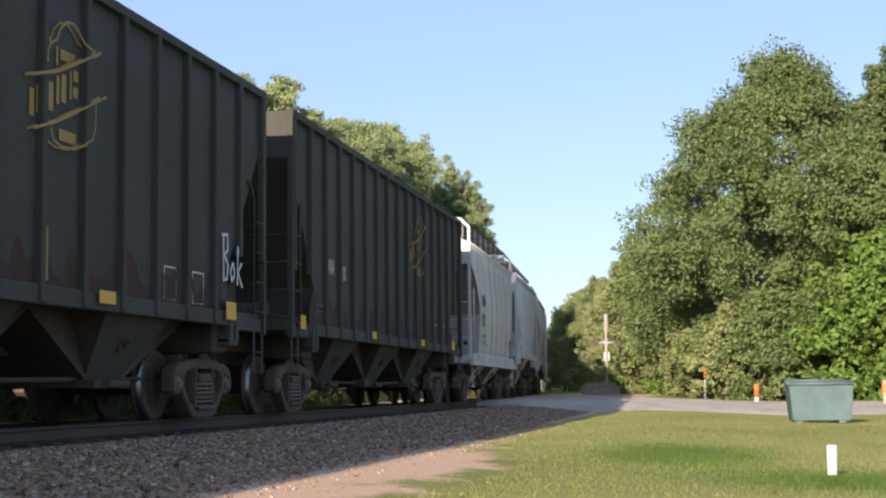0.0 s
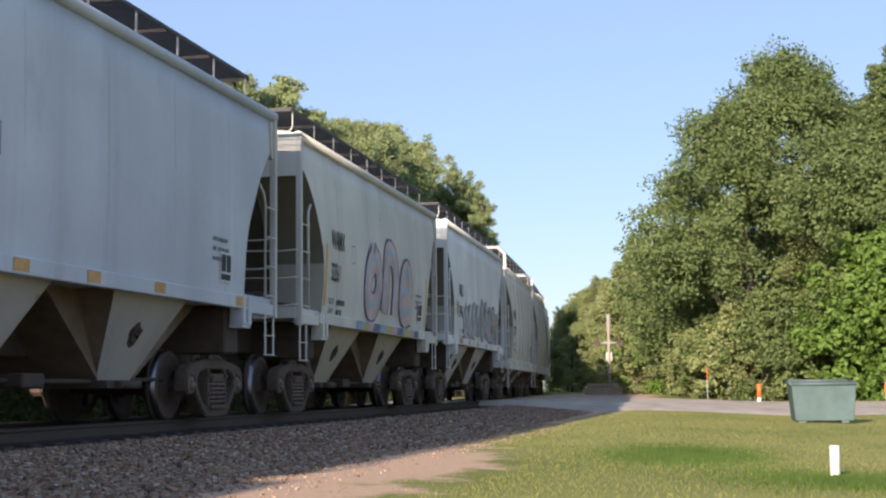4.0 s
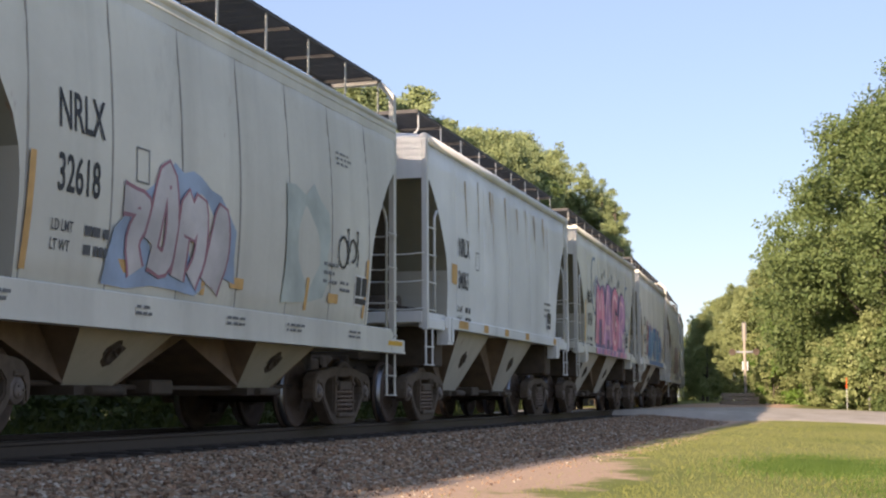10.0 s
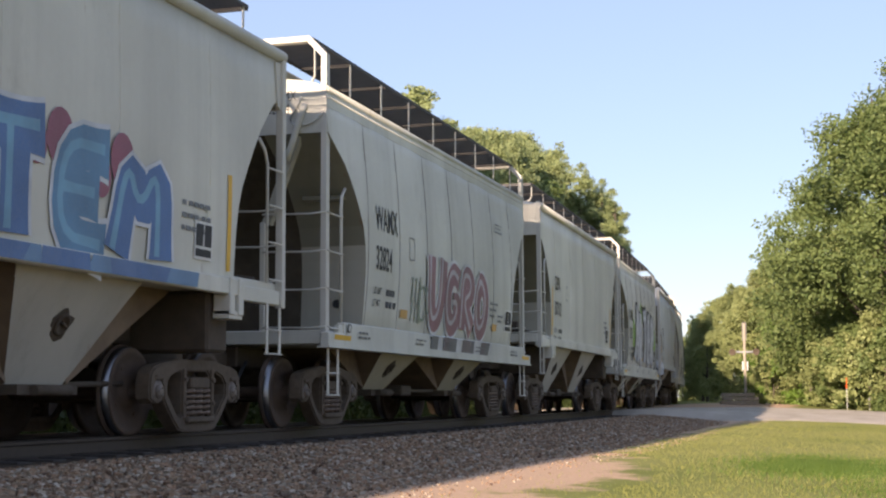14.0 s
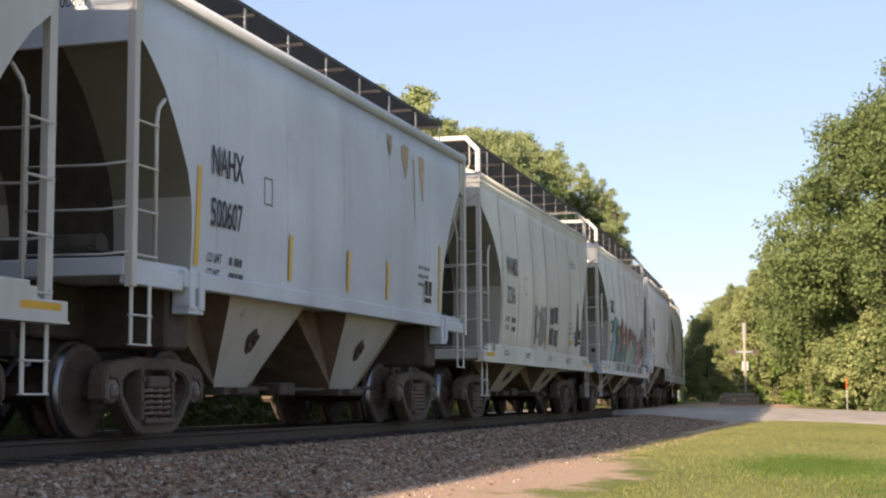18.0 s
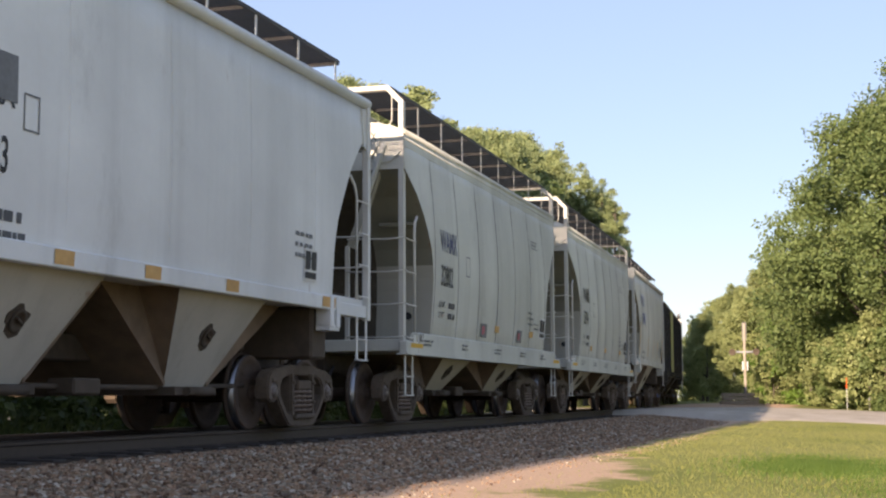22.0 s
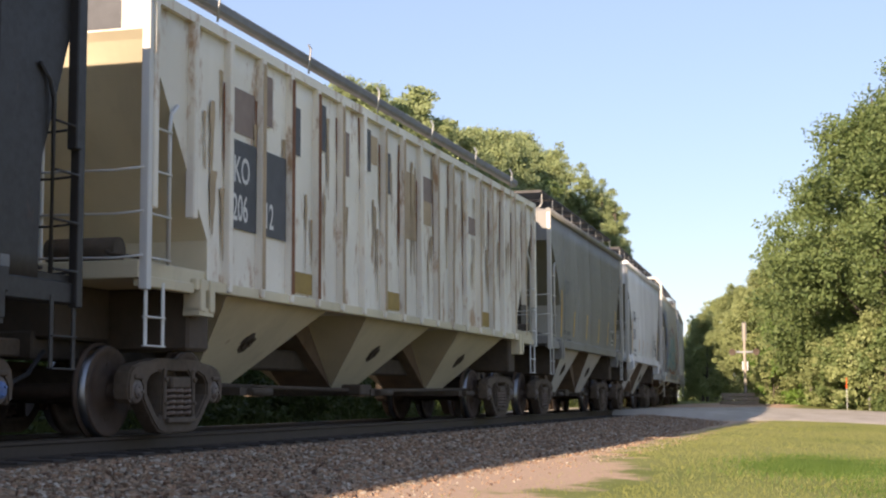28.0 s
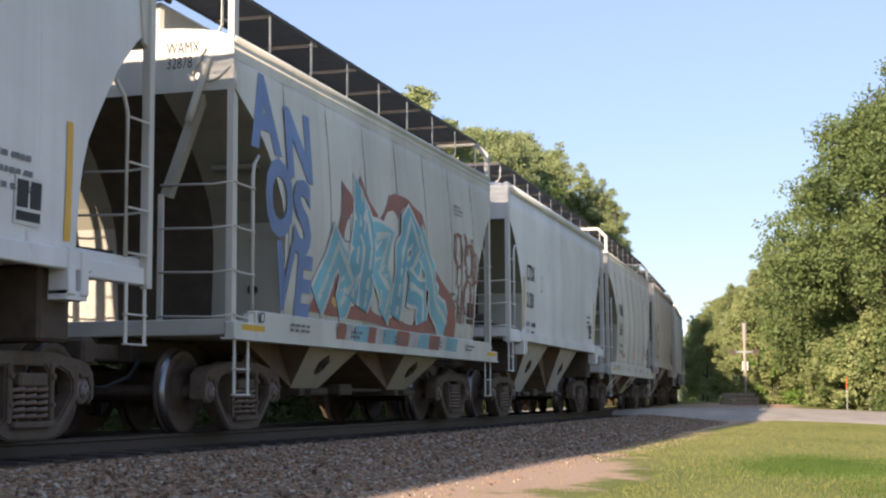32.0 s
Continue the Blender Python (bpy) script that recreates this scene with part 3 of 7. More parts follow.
def covered_car(name, sp, mats, label):
    """A covered hopper: mats are body, trim (ladders, posts), hopper, sill."""
    body_m, trim_m, hop_m, sill_m, end_m = mats
    car = new(name, None)
    car.empty_display_size = 0.5
    tagged(car, label, "freight car", "cars of the freight train")
    shell, ends, feet, shaded_mid, roof = body_mesh(sp, body_m)
    body = part("body", shell, None, car)
    if roof:
        part("roof", roof, body_m, car)
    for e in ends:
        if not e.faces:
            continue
        part("end_sheet", e, end_m, car, "sloped end sheet dulled with dirt and, on unribbed cars, painted shade")
    # recess shade in the middle of each sloped end is put into its colour
    for e in shaded_mid:
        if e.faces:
            part("end_middle", e, M["shaded_mid"], car, "dark brown middle of the sloped end, brake dust with painted recess shade")
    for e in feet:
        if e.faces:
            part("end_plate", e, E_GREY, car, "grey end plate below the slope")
    H, E, z0, z1 = sp.half, sp.eave, *sp.sill
    we = half_width(sp, E)
    HZ = E + (0.73 if sp.deep else 0.52)     # height of the running boards
    for sy in (-1, 1):
        # eave chord
        bm = bmesh.new()
        if sp.ribs:
            box(bm, -H, H, *sorted((sy * (we - 0.02), sy * (we + 0.07))), E - 0.09, E + 0.02)
        elif sp.deep:
            box(bm, -H, H, *sorted((sy * (we - 0.03), sy * (we + 0.022))), E - 0.20, E + 0.03)
            tube(bm, (-H, sy * (we + 0.008), E - 0.075), (H, sy * (we + 0.008), E - 0.075), 0.022, 8)
            tube(bm, (-H, sy * (we - 0.01), E + 0.03), (H, sy * (we - 0.01), E + 0.03), 0.055, 10)
        else:
            tube(bm, (-H, sy * (we + 0.01), E), (H, sy * (we + 0.01), E), 0.075, 12)
        part("top_chord", bm, body_m if sp.deep or sp.ribs else trim_m, car)
        # side sill
        bm = bmesh.new()
        wb = half_width(sp, z1)
        if sp.deep:
            soft_box(bm, -H + 0.45, H - 0.45, *sorted((sy * (wb - 0.06), sy * (wb + 0.06))), z0, z1, 0.012)
            for sx in (-1, 1):
                soft_box(bm, *sorted((sx * (H - 0.46), sx * (H + 0.14))), *sorted((sy * (wb - 0.06), sy * (wb + 0.06))), z0, z0 + 0.185, 0.012)
                box(bm, *sorted((sx * (H - 0.45), sx * (H - 0.30))), *sorted((sy * (wb - 0.03), sy * (wb + 0.03))), z0 + 0.18, z0 + 0.29)
            box(bm, -H - 0.14, H + 0.14, *sorted((sy * (wb - 0.10), sy * (wb + 0.075))), z0 - 0.012, z0 + 0.012)
        else:
            soft_box(bm, -H + 1.1, H - 1.1, *sorted((sy * (wb - 0.06), sy * (wb + 0.05))), z0, z1, 0.012)
            soft_box(bm, -H + 0.02, -H + 1.12, *sorted((sy * (wb - 0.10), sy * (wb + 0.02))), z0 - 0.04, z1 - 0.05, 0.012)
            soft_box(bm, H - 1.12, H - 0.02, *sorted((sy * (wb - 0.10), sy * (wb + 0.02))), z0 - 0.04, z1 - 0.05, 0.012)
        part("side_sill", bm, sill_m, car)
        if not sp.deep:
            for sx in (-1, 1):
                # jacking pad with its two slots
                bm = bmesh.new()
                x = sx * (H - 1.35)
                soft_box(bm, x - 0.17, x - 0.05, *sorted((sy * (wb - 0.14), sy * (wb + 0.07))), z0 - 0.22, z1, 0.01)
                soft_box(bm, x + 0.05, x + 0.17, *sorted((sy * (wb - 0.14), sy * (wb + 0.07))), z0 - 0.22, z1, 0.01)
                box(bm, x - 0.17, x + 0.17, *sorted((sy * (wb - 0.14), sy * (wb + 0.05))), z0 - 0.26, z0 - 0.18)
                part("jacking_pad", bm, sill_m, car)
        # welded seams or ribs of the side sheet
        if sp.ribs:
            for i in range(sp.ribs):
                x = -H + 0.12 + (2 * H - 0.24) * i / (sp.ribs - 1)
                ins = H - abs(x)
                zb = z0 + 0.02
                for zt, iv in reversed(sp.inset):
                    if iv > ins and zt < E:
                        zb = max(zb, min(E - 0.2, zt + 0.18))
                        break
                bm = bmesh.new()
                w = half_width(sp, (zb + E) / 2)
                soft_box(bm, x - 0.05, x + 0.05, *sorted((sy * (w - 0.02), sy * (w + 0.085))), zb, E - 0.07, 0.012)
                part("rib", bm, body_m, body)
        else:
            for i in range(1, sp.seams):
                x = -H + 2 * H * i / sp.seams
                bm = bmesh.new()
                pts = []
                zz = z1
                while zz < E - 0.14:
                    if H - abs(x) > lerp_table(sp.inset, zz):
                        pts.append(zz)
                    zz += 0.2
                pts.append(E - 0.14)
                vs = []
                for z in pts:
                    w = half_width(sp, z)
                    vs.append([bm.verts.new((x - 0.022, sy * (w - 0.026), z)), bm.verts.new((x - 0.008, sy * (w - 0.010), z)), bm.verts.new((x + 0.008, sy * (w - 0.010), z)), bm.verts.new((x + 0.022, sy * (w - 0.026), z))])
                for a, b in zip(vs, vs[1:]):
                    for k in range(3):
                        bm.faces.new((a[k], a[k + 1], b[k + 1], b[k]))
                part("seam" if sp.deep else "faint_seam", bm, M["seam_dirt"] if sp.deep else body_m, body, "dirt-dark welded seam" if sp.deep else "")
        # posts and ladders at each corner; where there is a walkway the post goes on up as a hoop over the roof
        for sx in (-1, 1):
            x = sx * (H - 0.04)
            y = sy * (we + 0.02)
            foot = z0 + 0.18 if sp.deep else z0 - 0.07
            bm = bmesh.new()
            if sp.walk_way and sp.deep:
                path = [(y, foot), (y, HZ - 0.24), (y - sy * 0.24, HZ + 0.01), (sy * 0.001, HZ + 0.01)]
                strap(bm, path, sy * 0.075, x - 0.06, x + 0.06)
            else:
                soft_box(bm, x - 0.05, x + 0.05, y - 0.045, y + 0.045, foot, E - 0.02 if sp.walk_way else E + 0.02, 0.008)
                if sp.walk_way:
                    prism(bm, [(x - sx * 0.04, E - 0.10), (x - sx * 0.04, E - 0.66), (x - sx * 0.12, E - 0.62), (x - sx * 0.20, E - 0.10)], "y", *sorted((y - sy * 0.03, y + sy * 0.012)))
            part("corner_post", bm, trim_m, car)
            bm = bmesh.new()
            xi = sx * (H - 0.48)
            top = 3.15 if sp.deep else min(3.35, E - 0.9)
            inner = sy * (we - (0.88 if sp.deep else 1.15))
            pipe(bm, [(xi, y + sy * 0.02, z0 + 0.2), (xi, y + sy * 0.02, top - 0.28), (xi - sx * 0.05, y + sy * 0.01, top - 0.12), (xi - sx * 0.20, y, top)], 0.022, 6)
            part("ladder_stile", bm, trim_m, car)
            bm = bmesh.new()
            soft_box(bm, x - 0.02, x + 0.02, inner - 0.035, inner + 0.035, z0 + 0.2, 2.66 if sp.deep else top, 0.008)
            part("ladder_stile", bm, trim_m, car)
            zr = z0 + 0.24
            while zr < top - 0.15:
                bm = bmesh.new()
                pipe(bm, [(x + sx * 0.03, y, zr + 0.03), (x - sx * 0.06, y + sy * 0.045, zr), (xi, y + sy * 0.045, zr)], 0.013, 5)
                if zr < 2.9:
                    pipe(bm, [(x + sx * 0.06, y, zr + 0.02), (x + sx * 0.06, y * 0.75 + inner * 0.25, zr), (x + sx * 0.02, inner, zr + 0.02)], 0.013, 5)
                part("rung", bm, trim_m, car)
                zr += 0.49 if sp.deep else 0.43
            # sill step below the corner
            bm = bmesh.new()
            zs = z0 - 0.62
            for xx in (x - sx * 0.02, x - sx * 0.38):
                soft_box(bm, xx - 0.028, xx + 0.028, y - 0.009, y + 0.009, zs, z0 + 0.02, 0.004)
            for zz in (zs, zs + 0.28):
                soft_box(bm, *sorted((x - sx * 0.0, x - sx * 0.40)), y - 0.03, y + 0.03, zz, zz + 0.018, 0.004)
            part("sill_step", bm, trim_m, car)
    # ends: platform, lower bulkhead, brace, coupler, hose
    for sx in (-1, 1):
        bm = bmesh.new()
        soft_box(bm, *sorted((sx * (H - 1.5), sx * (H + 0.02))), -we + 0.02, we - 0.02, z0 + 0.04, z0 + 0.22, 0.012)
        part("end_platform", bm, sill_m, car)
        if not sp.ribs:
            # painted panel that closes the end below the roof
            low = 3.84 if sp.deep else E - 0.64
            bm = bmesh.new()
            we2 = half_width(sp, low)
            prism(bm, [(-we2 + 0.01, low), (we2 - 0.01, low), (we - 0.005, E + 0.01), (-we + 0.005, E + 0.01)], "x", *sorted((sx * (H - 0.06), sx * (H + 0.004))))
            part("end_cap", bm, body_m, car)
        if sp.deep:
            # braces from the end panel down to the ladders, grab loops, shelf on the slope, drain hole
            for yy in (-1, 1):
                bm = bmesh.new()
                prism(bm, [(yy * 1.14, 3.83), (yy * 1.03, 3.86), (yy * 0.58, 2.66), (yy * 0.69, 2.62)], "x", *sorted((sx * (H - 0.16), sx * (H - 0.04))))
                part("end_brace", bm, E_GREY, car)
                bm = bmesh.new()
                pipe(bm, [(sx * (H + 0.03), yy * (1.20 - 0.25 * k / 6), 4.18 - 0.73 * k / 6) for k in range(7)], 0.045, 8)
                pipe(bm, [(sx * (H + 0.025), yy * p, q) for p, q in ((1.15, 4.28), (1.00, 4.00), (1.01, 3.94), (1.05, 3.91), (1.24, 3.91), (1.30, 3.93), (1.46, 4.06))], 0.014, 5)
                part("grab_loop", bm, body_m, car)
                bm = bmesh.new()
                soft_box(bm, *sorted((sx * (H - 1.0), sx * (H - 0.74))), *sorted((yy * 0.86, yy * (we - 0.04))), 3.02, 3.08, 0.01)
                part("end_shelf", bm, end_m, car)
            bm = bmesh.new()
            for yy in (-1.16, 1.16):
                tube(bm, (sx * (H - 1.33), yy, 1.66), (sx * (H - 1.27), yy, 1.66), 0.06, 12)
            part("drain_hole", bm, M["hose"], car)
        else:
            bm = bmesh.new()
            tube(bm, (sx * (H - 0.5), -0.95, z0 + 0.38), (sx * (H - 0.5), -0.15, z0 + 0.38), 0.13, 12)
            soft_box(bm, *sorted((sx * (H - 0.65), sx * (H - 0.35))), 0.1, 0.5, z0 + 0.25, z0 + 0.5, 0.02)
            pipe(bm, [(sx * (H - 0.3), -1.3, z0 + 0.27), (sx * (H - 0.3), -0.95, z0 + 0.32), (sx * (H - 0.45), -0.8, z0 + 0.38)], 0.02, 5)
            part("brake_cylinder", bm, M["under"], car)
        bm = bmesh.new()
        soft_box(bm, *sorted((sx * (H - 0.2), sx * (sp.couple - 0.16))), -0.08, 0.08, 0.80, 0.98, 0.02)
        soft_box(bm, *sorted((sx * (sp.couple - 0.22), sx * (sp.couple + 0.05))), -0.14, 0.12, 0.74, 1.04, 0.04)
        part("coupler", bm, M["cast"], car)
        bm = bmesh.new()
        pipe(bm, [(sx * (H - 0.1), -0.35, 0.85), (sx * (H + 0.2), -0.36, 0.62), (sx * (sp.couple - 0.1), -0.30, 0.50), (sx * (sp.couple + 0.02), -0.25, 0.50)], 0.025, 6)
        part("air_hose", bm, M["hose"], car)
    if not sp.deep:
        for sx in (-1, 1):
            bm = bmesh.new()
            soft_box(bm, *sorted((sx * (H - 2.5), sx * (H - 0.15))), -0.42, 0.42, 0.98, z0 + 0.05, 0.03)
            soft_box(bm, *sorted((sx * (sp.bolster - 0.25), sx * (sp.bolster + 0.25))), -1.35, 1.35, 0.88, z0 + 0.04, 0.03)
            part("end_underframe", bm, M["under"], car)
    bm = bmesh.new()
    soft_box(bm, -H + 0.1, H - 0.1, -0.22, 0.22, 0.78, 1.06, 0.02)
    part("centre_sill", bm, M["under"], car)
    bm = bmesh.new()
    pipe(bm, [(-H + 1.6, -0.75, 0.55), (-1, -0.8, 0.50), (1, -0.8, 0.50), (H - 1.6, -0.75, 0.55)], 0.03, 6)
    soft_box(bm, -0.9, -0.4, -1.0, -0.7, 0.42, 0.58, 0.02)
    part("brake_rigging", bm, M["under"], car)
    # hopper bays
    for hx in sp.hoppers:
        bm = bmesh.new()
        top = [(hx - sp.bay, -1.42), (hx + sp.bay, -1.42), (hx + sp.bay, 1.42), (hx - sp.bay, 1.42)]
        K = sp.keel
        bot = [(hx - 0.47, -K), (hx + 0.47, -K), (hx + 0.47, K), (hx - 0.47, K)]
        a = [bm.verts.new((x, y, z0 + 0.12)) for x, y in top]
        b = [bm.verts.new((x, y, 0.50)) for x, y in bot]
        for i in (0, 2):
            bm.faces.new((a[i], a[(i + 1) % 4], b[(i + 1) % 4], b[i]))
        bm.faces.new(b[::-1])
        hop = part("hopper", bm, hop_m, car)
        bm = bmesh.new()
        a = [bm.verts.new((x, y * 0.995, z0 + 0.12)) for x, y in top]
        b = [bm.verts.new((x, y * 0.995, 0.502)) for x, y in bot]
        for i in (1, 3):
            bm.faces.new((a[i], a[(i + 1) % 4], b[(i + 1) % 4], b[i]))
        part("hopper_end", bm, M["under"] if sp.open_top else M["slope_dirt_shade"] if not sp.ribs else hop_m, hop, "brown dirty end slopes of the hopper, darkened for shade on most cars")
        bm = bmesh.new()
        box(bm, hx - 0.50, hx + 0.50, -1.02, 1.02, 0.42, 0.51)
        for yy in (-1.06, 1.06):
            tube(bm, (hx - 0.3, yy, 0.46), (hx + 0.3, yy, 0.46), 0.05, 8)
        part("outlet_gate", bm, M["under"], hop)
        # worn square handhole on each side sheet, lying in its slope
        for sy in (-1, 1):
            bm = bmesh.new()
            prism(bm, [(0.17 * math.cos(k * 0.524) + 0.03 * math.sin(k * 2.1), 0.15 * math.sin(k * 0.524) + 0.03 * math.cos(k * 1.7)) for k in range(12)], "y", -0.006, 0.006)
            lathe(bm, [(0.115, -0.005), (0.115, -0.022), (0.085, -0.028), (0.075, -0.012), (0.0001, -0.010)], 14, "y")
            tube(bm, (-0.05, -0.03, 0.03), (0.06, -0.03, -0.02), 0.016, 6)
            hole = part("handhole", bm, M["under"], hop)
            rise = z0 + 0.12 - 0.50
            hole.matrix_local = pose(hx, sy * (K + 1.42) / 2, 0.50 + rise * 0.5, sy * -math.degrees(math.atan2(1.42 - K, rise)), 0, 0 if sy < 0 else 180)
    # slope sheets between the bays
    bm = bmesh.new()
    xs = [-(H - 1.5)] + [v for hx in sp.hoppers for v in (hx - 0.5, hx + 0.5)] + [H - 1.5]
    for i in range(0, len(xs), 2):
        a, b = xs[i], xs[i + 1]
        mid = (a + b) / 2
        if i == 0:
            pts = [(a, z0 + 0.1), (b, 0.52), (b, z0 + 0.1)]
        elif i == len(xs) - 2:
            pts = [(a, 0.52), (b, z0 + 0.1), (a, z0 + 0.1)]
        else:
            pts = [(a, 0.52), (mid, min(z0 + 0.02, 0.5 + (mid - a) * 1.0)), (b, 0.52), (b, z0 + 0.1), (a, z0 + 0.1)]
        prism(bm, pts, "y", -sp.keel - 0.04, sp.keel + 0.04)
    part("slope_sheet", bm, M["under"] if sp.open_top else M["slope_dirt_shade"], car)
    for x in (-sp.bolster, sp.bolster):
        add_truck(car, x, sp.blue)
    # roof: running boards on stanchions, hatch covers
    if sp.walk_way:
        xa, xb = (-H + 0.05, H - 0.05) if sp.deep else (-H + 0.35, H - 0.55)
        for sy in (-1, 1):
            ya, yb = sorted((sy * (we - 0.98), sy * (we - 0.20)))
            board = part("running_board", grating_mesh(HZ, xa, xb, ya, yb), None, car)
            n = 8
            for i in range(n + 1):
                x = xa + 0.10 + (xb - xa - 0.2) * i / n
                bm = bmesh.new()
                strap(bm, [(sy * (we - 0.20), HZ), (sy * (we - 0.20), E + 0.24), (sy * (we - 0.24), E + 0.16), (sy * (we - 0.32), E + 0.12)], sy * -0.012, x - 0.022, x + 0.022)
                part("stanchion", bm, trim_m, board)
        for sx, xe in ((-1, xa), (1, xb)):
            bm = bmesh.new()
            for k in range(9):
                xx = xe - sx * (0.02 + k * 0.06)
                box(bm, xx - 0.007, xx + 0.007, -we + 0.98, we - 0.98, HZ - 0.03, HZ)
            for yy in (-0.4, 0.0, 0.4):
                box(bm, *sorted((xe, xe - sx * 0.52)), yy - 0.02, yy + 0.02, HZ - 0.07, HZ - 0.028)
            tagged(part("end_walk", bm, M["grate"], car), kind="stuff")
        for i in range(6):
            x = -H + 1.2 + (2 * H - 2.4) * i / 5
            bm = bmesh.new()
            soft_box(bm, x - 0.85, x + 0.85, -0.42, 0.42, sp.crown - 0.05, HZ - 0.10, 0.04)
            part("hatch_cover", bm, body_m, car)
    elif not sp.open_top:
        for sy in (-1, 1):
            bm = bmesh.new()
            soft_box(bm, -H + 0.5, H - 1.2, *sorted((sy * (we - 0.16), sy * (we - 0.02))), E + 0.22, E + 0.36, 0.03)
            cover = part("hatch_rail", bm, M["dull_grey"], car, "grey hatch rail along the roof edge")
            for i in range(6):
                x = -H + 1.6 + (2 * H - 3.6) * i / 5
                bm = bmesh.new()
                pipe(bm, [(x, sy * (we + 0.02), E + 0.08), (x, sy * (we + 0.05), E + 0.38), (x + 0.05, sy * we, E + 0.46), (x + 0.14, sy * we, E + 0.43)], 0.014, 5)
                part("latch", bm, M["galv"], cover)
        bm = bmesh.new()
        soft_box(bm, -H + 0.4, H - 0.4, -0.9, 0.9, E + 0.10, E + 0.40, 0.04)
        part("hatch_cover", bm, M["dull_grey"], car)
    return car

# ---- track side: ties, loose stones, grass ----
tie_bm = bmesh.new()
soft_box(tie_bm, -0.115, 0.115, -1.3, 1.3, -0.34, -0.150, 0.012)
TIE = mesh_of("tie", tie_bm, M["tie"])
for i in range(-4, 78):
    s = i * 0.55
    p, q = track(s), track(s + 0.1)
    tie = new("tie", TIE)
    tie.matrix_world = pose(p.x, p.y, 0.004 * math.sin(i * 7.1), 0, 0, math.degrees(math.atan2(q.y - p.y, q.x - p.x)) + 0.8 * math.sin(i * 3.3))
    tie.parent = bpy.data.objects["ballast_bed"]

rng = np.random.default_rng(7)


def bed_height(off):
    for (a, za), (b, zb) in zip(BED, BED[1:]):
        if b <= off <= a:
            return za + (zb - za) * (off - a) / (b - a)
    return -0.5


def loose_stones(name, count, s0, s1, o0, o1, size, material, label, on_land=False):
    """Many small broken stones, each a squashed and twisted cube with cut corners."""
    cube = np.array([(-1, -1, -1), (1, -1, -1), (1, 1, -1), (-1, 1, -1), (-1, -1, 1), (1, -1, 1), (1, 1, 1), (-1, 1, 1)], float)
    quads = np.array([(3, 2, 1, 0), (4, 5, 6, 7), (0, 1, 5, 4), (1, 2, 6, 5), (2, 3, 7, 6), (3, 0, 4, 7)])
    verts, faces = np.zeros((count * 8, 3)), np.zeros((count * 6, 4), int)
    k = rng.random(count)
    ss = s0 + (s1 - s0) * k ** 1.7
    oo = rng.uniform(o0, o1, count)
    for i in range(count):
        q = cube * rng.uniform(0.55, 1.0, (8, 3)) * rng.uniform(0.55, 1.0, 3) * size * rng.uniform(0.6, 1.3)
        a, b = rng.uniform(0, 6.28), rng.uniform(-0.7, 0.7)
        ca, sa, cb, sb = math.cos(a), math.sin(a), math.cos(b), math.sin(b)
        rot = np.array([[ca, -sa, 0], [sa, ca, 0], [0, 0, 1]]) @ np.array([[cb, 0, sb], [0, 1, 0], [-sb, 0, cb]])
        p = track(ss[i], oo[i])
        z = land(p.x, p.y) if on_land else bed_height(oo[i])
        verts[i * 8:i * 8 + 8] = q @ rot.T + (p.x, p.y, z + size * 0.30)
        faces[i * 6:i * 6 + 6] = quads + i * 8
    ob = new(name, raw(name, verts.tolist(), faces.tolist(), material))
    return tagged(ob, label, "stones", kind="stuff")


loose_stones("ballast_stones", 33000, 6.5, 52, 1.66, 4.55, 0.028, M["stones"], "crushed reddish-grey ballast stones piled beside the track")
loose_stones("scattered_gravel", 1500, 6.5, 30, 3.9, 5.2, 0.012, M["stones"], "small gravel scattered on the tan soil beside ballast", True)


def blades(name, count, place, h0, h1, wide, material, label, category="grass"):
    verts, faces = [], []
    for i in range(count):
        x, y = place()
        z = land(x, y) - 0.01
        h = rng.uniform(h0, h1)
        a = rng.uniform(0, 6.28)
        c, s = math.cos(a) * wide, math.sin(a) * wide
        lx, ly = rng.normal(0, 0.35 * h, 2)
        k = len(verts)
        verts += [(x - c, y - s, z), (x + c, y + s, z), (x + lx * 0.4 + c * 0.7, y + ly * 0.4 + s * 0.7, z + h * 0.6), (x + lx, y + ly, z + h), (x + lx * 0.4 - c * 0.7, y + ly * 0.4 - s * 0.7, z + h * 0.6)]
        faces.append((k, k + 1, k + 2, k + 3, k + 4))
    return tagged(new(name, raw(name, verts, faces, material)), label, category, kind="stuff")


def on_lawn():
    while True:
        x = 8 + 40 * rng.random() ** 1.6
        y = rng.uniform(-3.2 - 0.02 * x, 4.2)
        d = lie(x, y)
        edge = 6.1 - 1.4 * soft_step(15, 20, x) + 0.5 * noise.noise((x * 0.8, y * 0.8, 3))
        if d > edge or (d > edge - 0.9 and rng.random() < 0.12):
            return x, y


def beyond():
    while True:
        x, y = rng.uniform(9, 75), 9 + 17 * rng.random() ** 1.5
        if lie(x, y) < -3.3:
            return x, y


blades("lawn_grass", 70000, on_lawn, 0.012, 0.045, 0.0035, M["grass"], "short mown green and yellowish grass")
blades("tall_weeds", 16000, beyond, 0.25, 0.75, 0.012, M["weed"], "tall green weeds behind the track", "weeds")

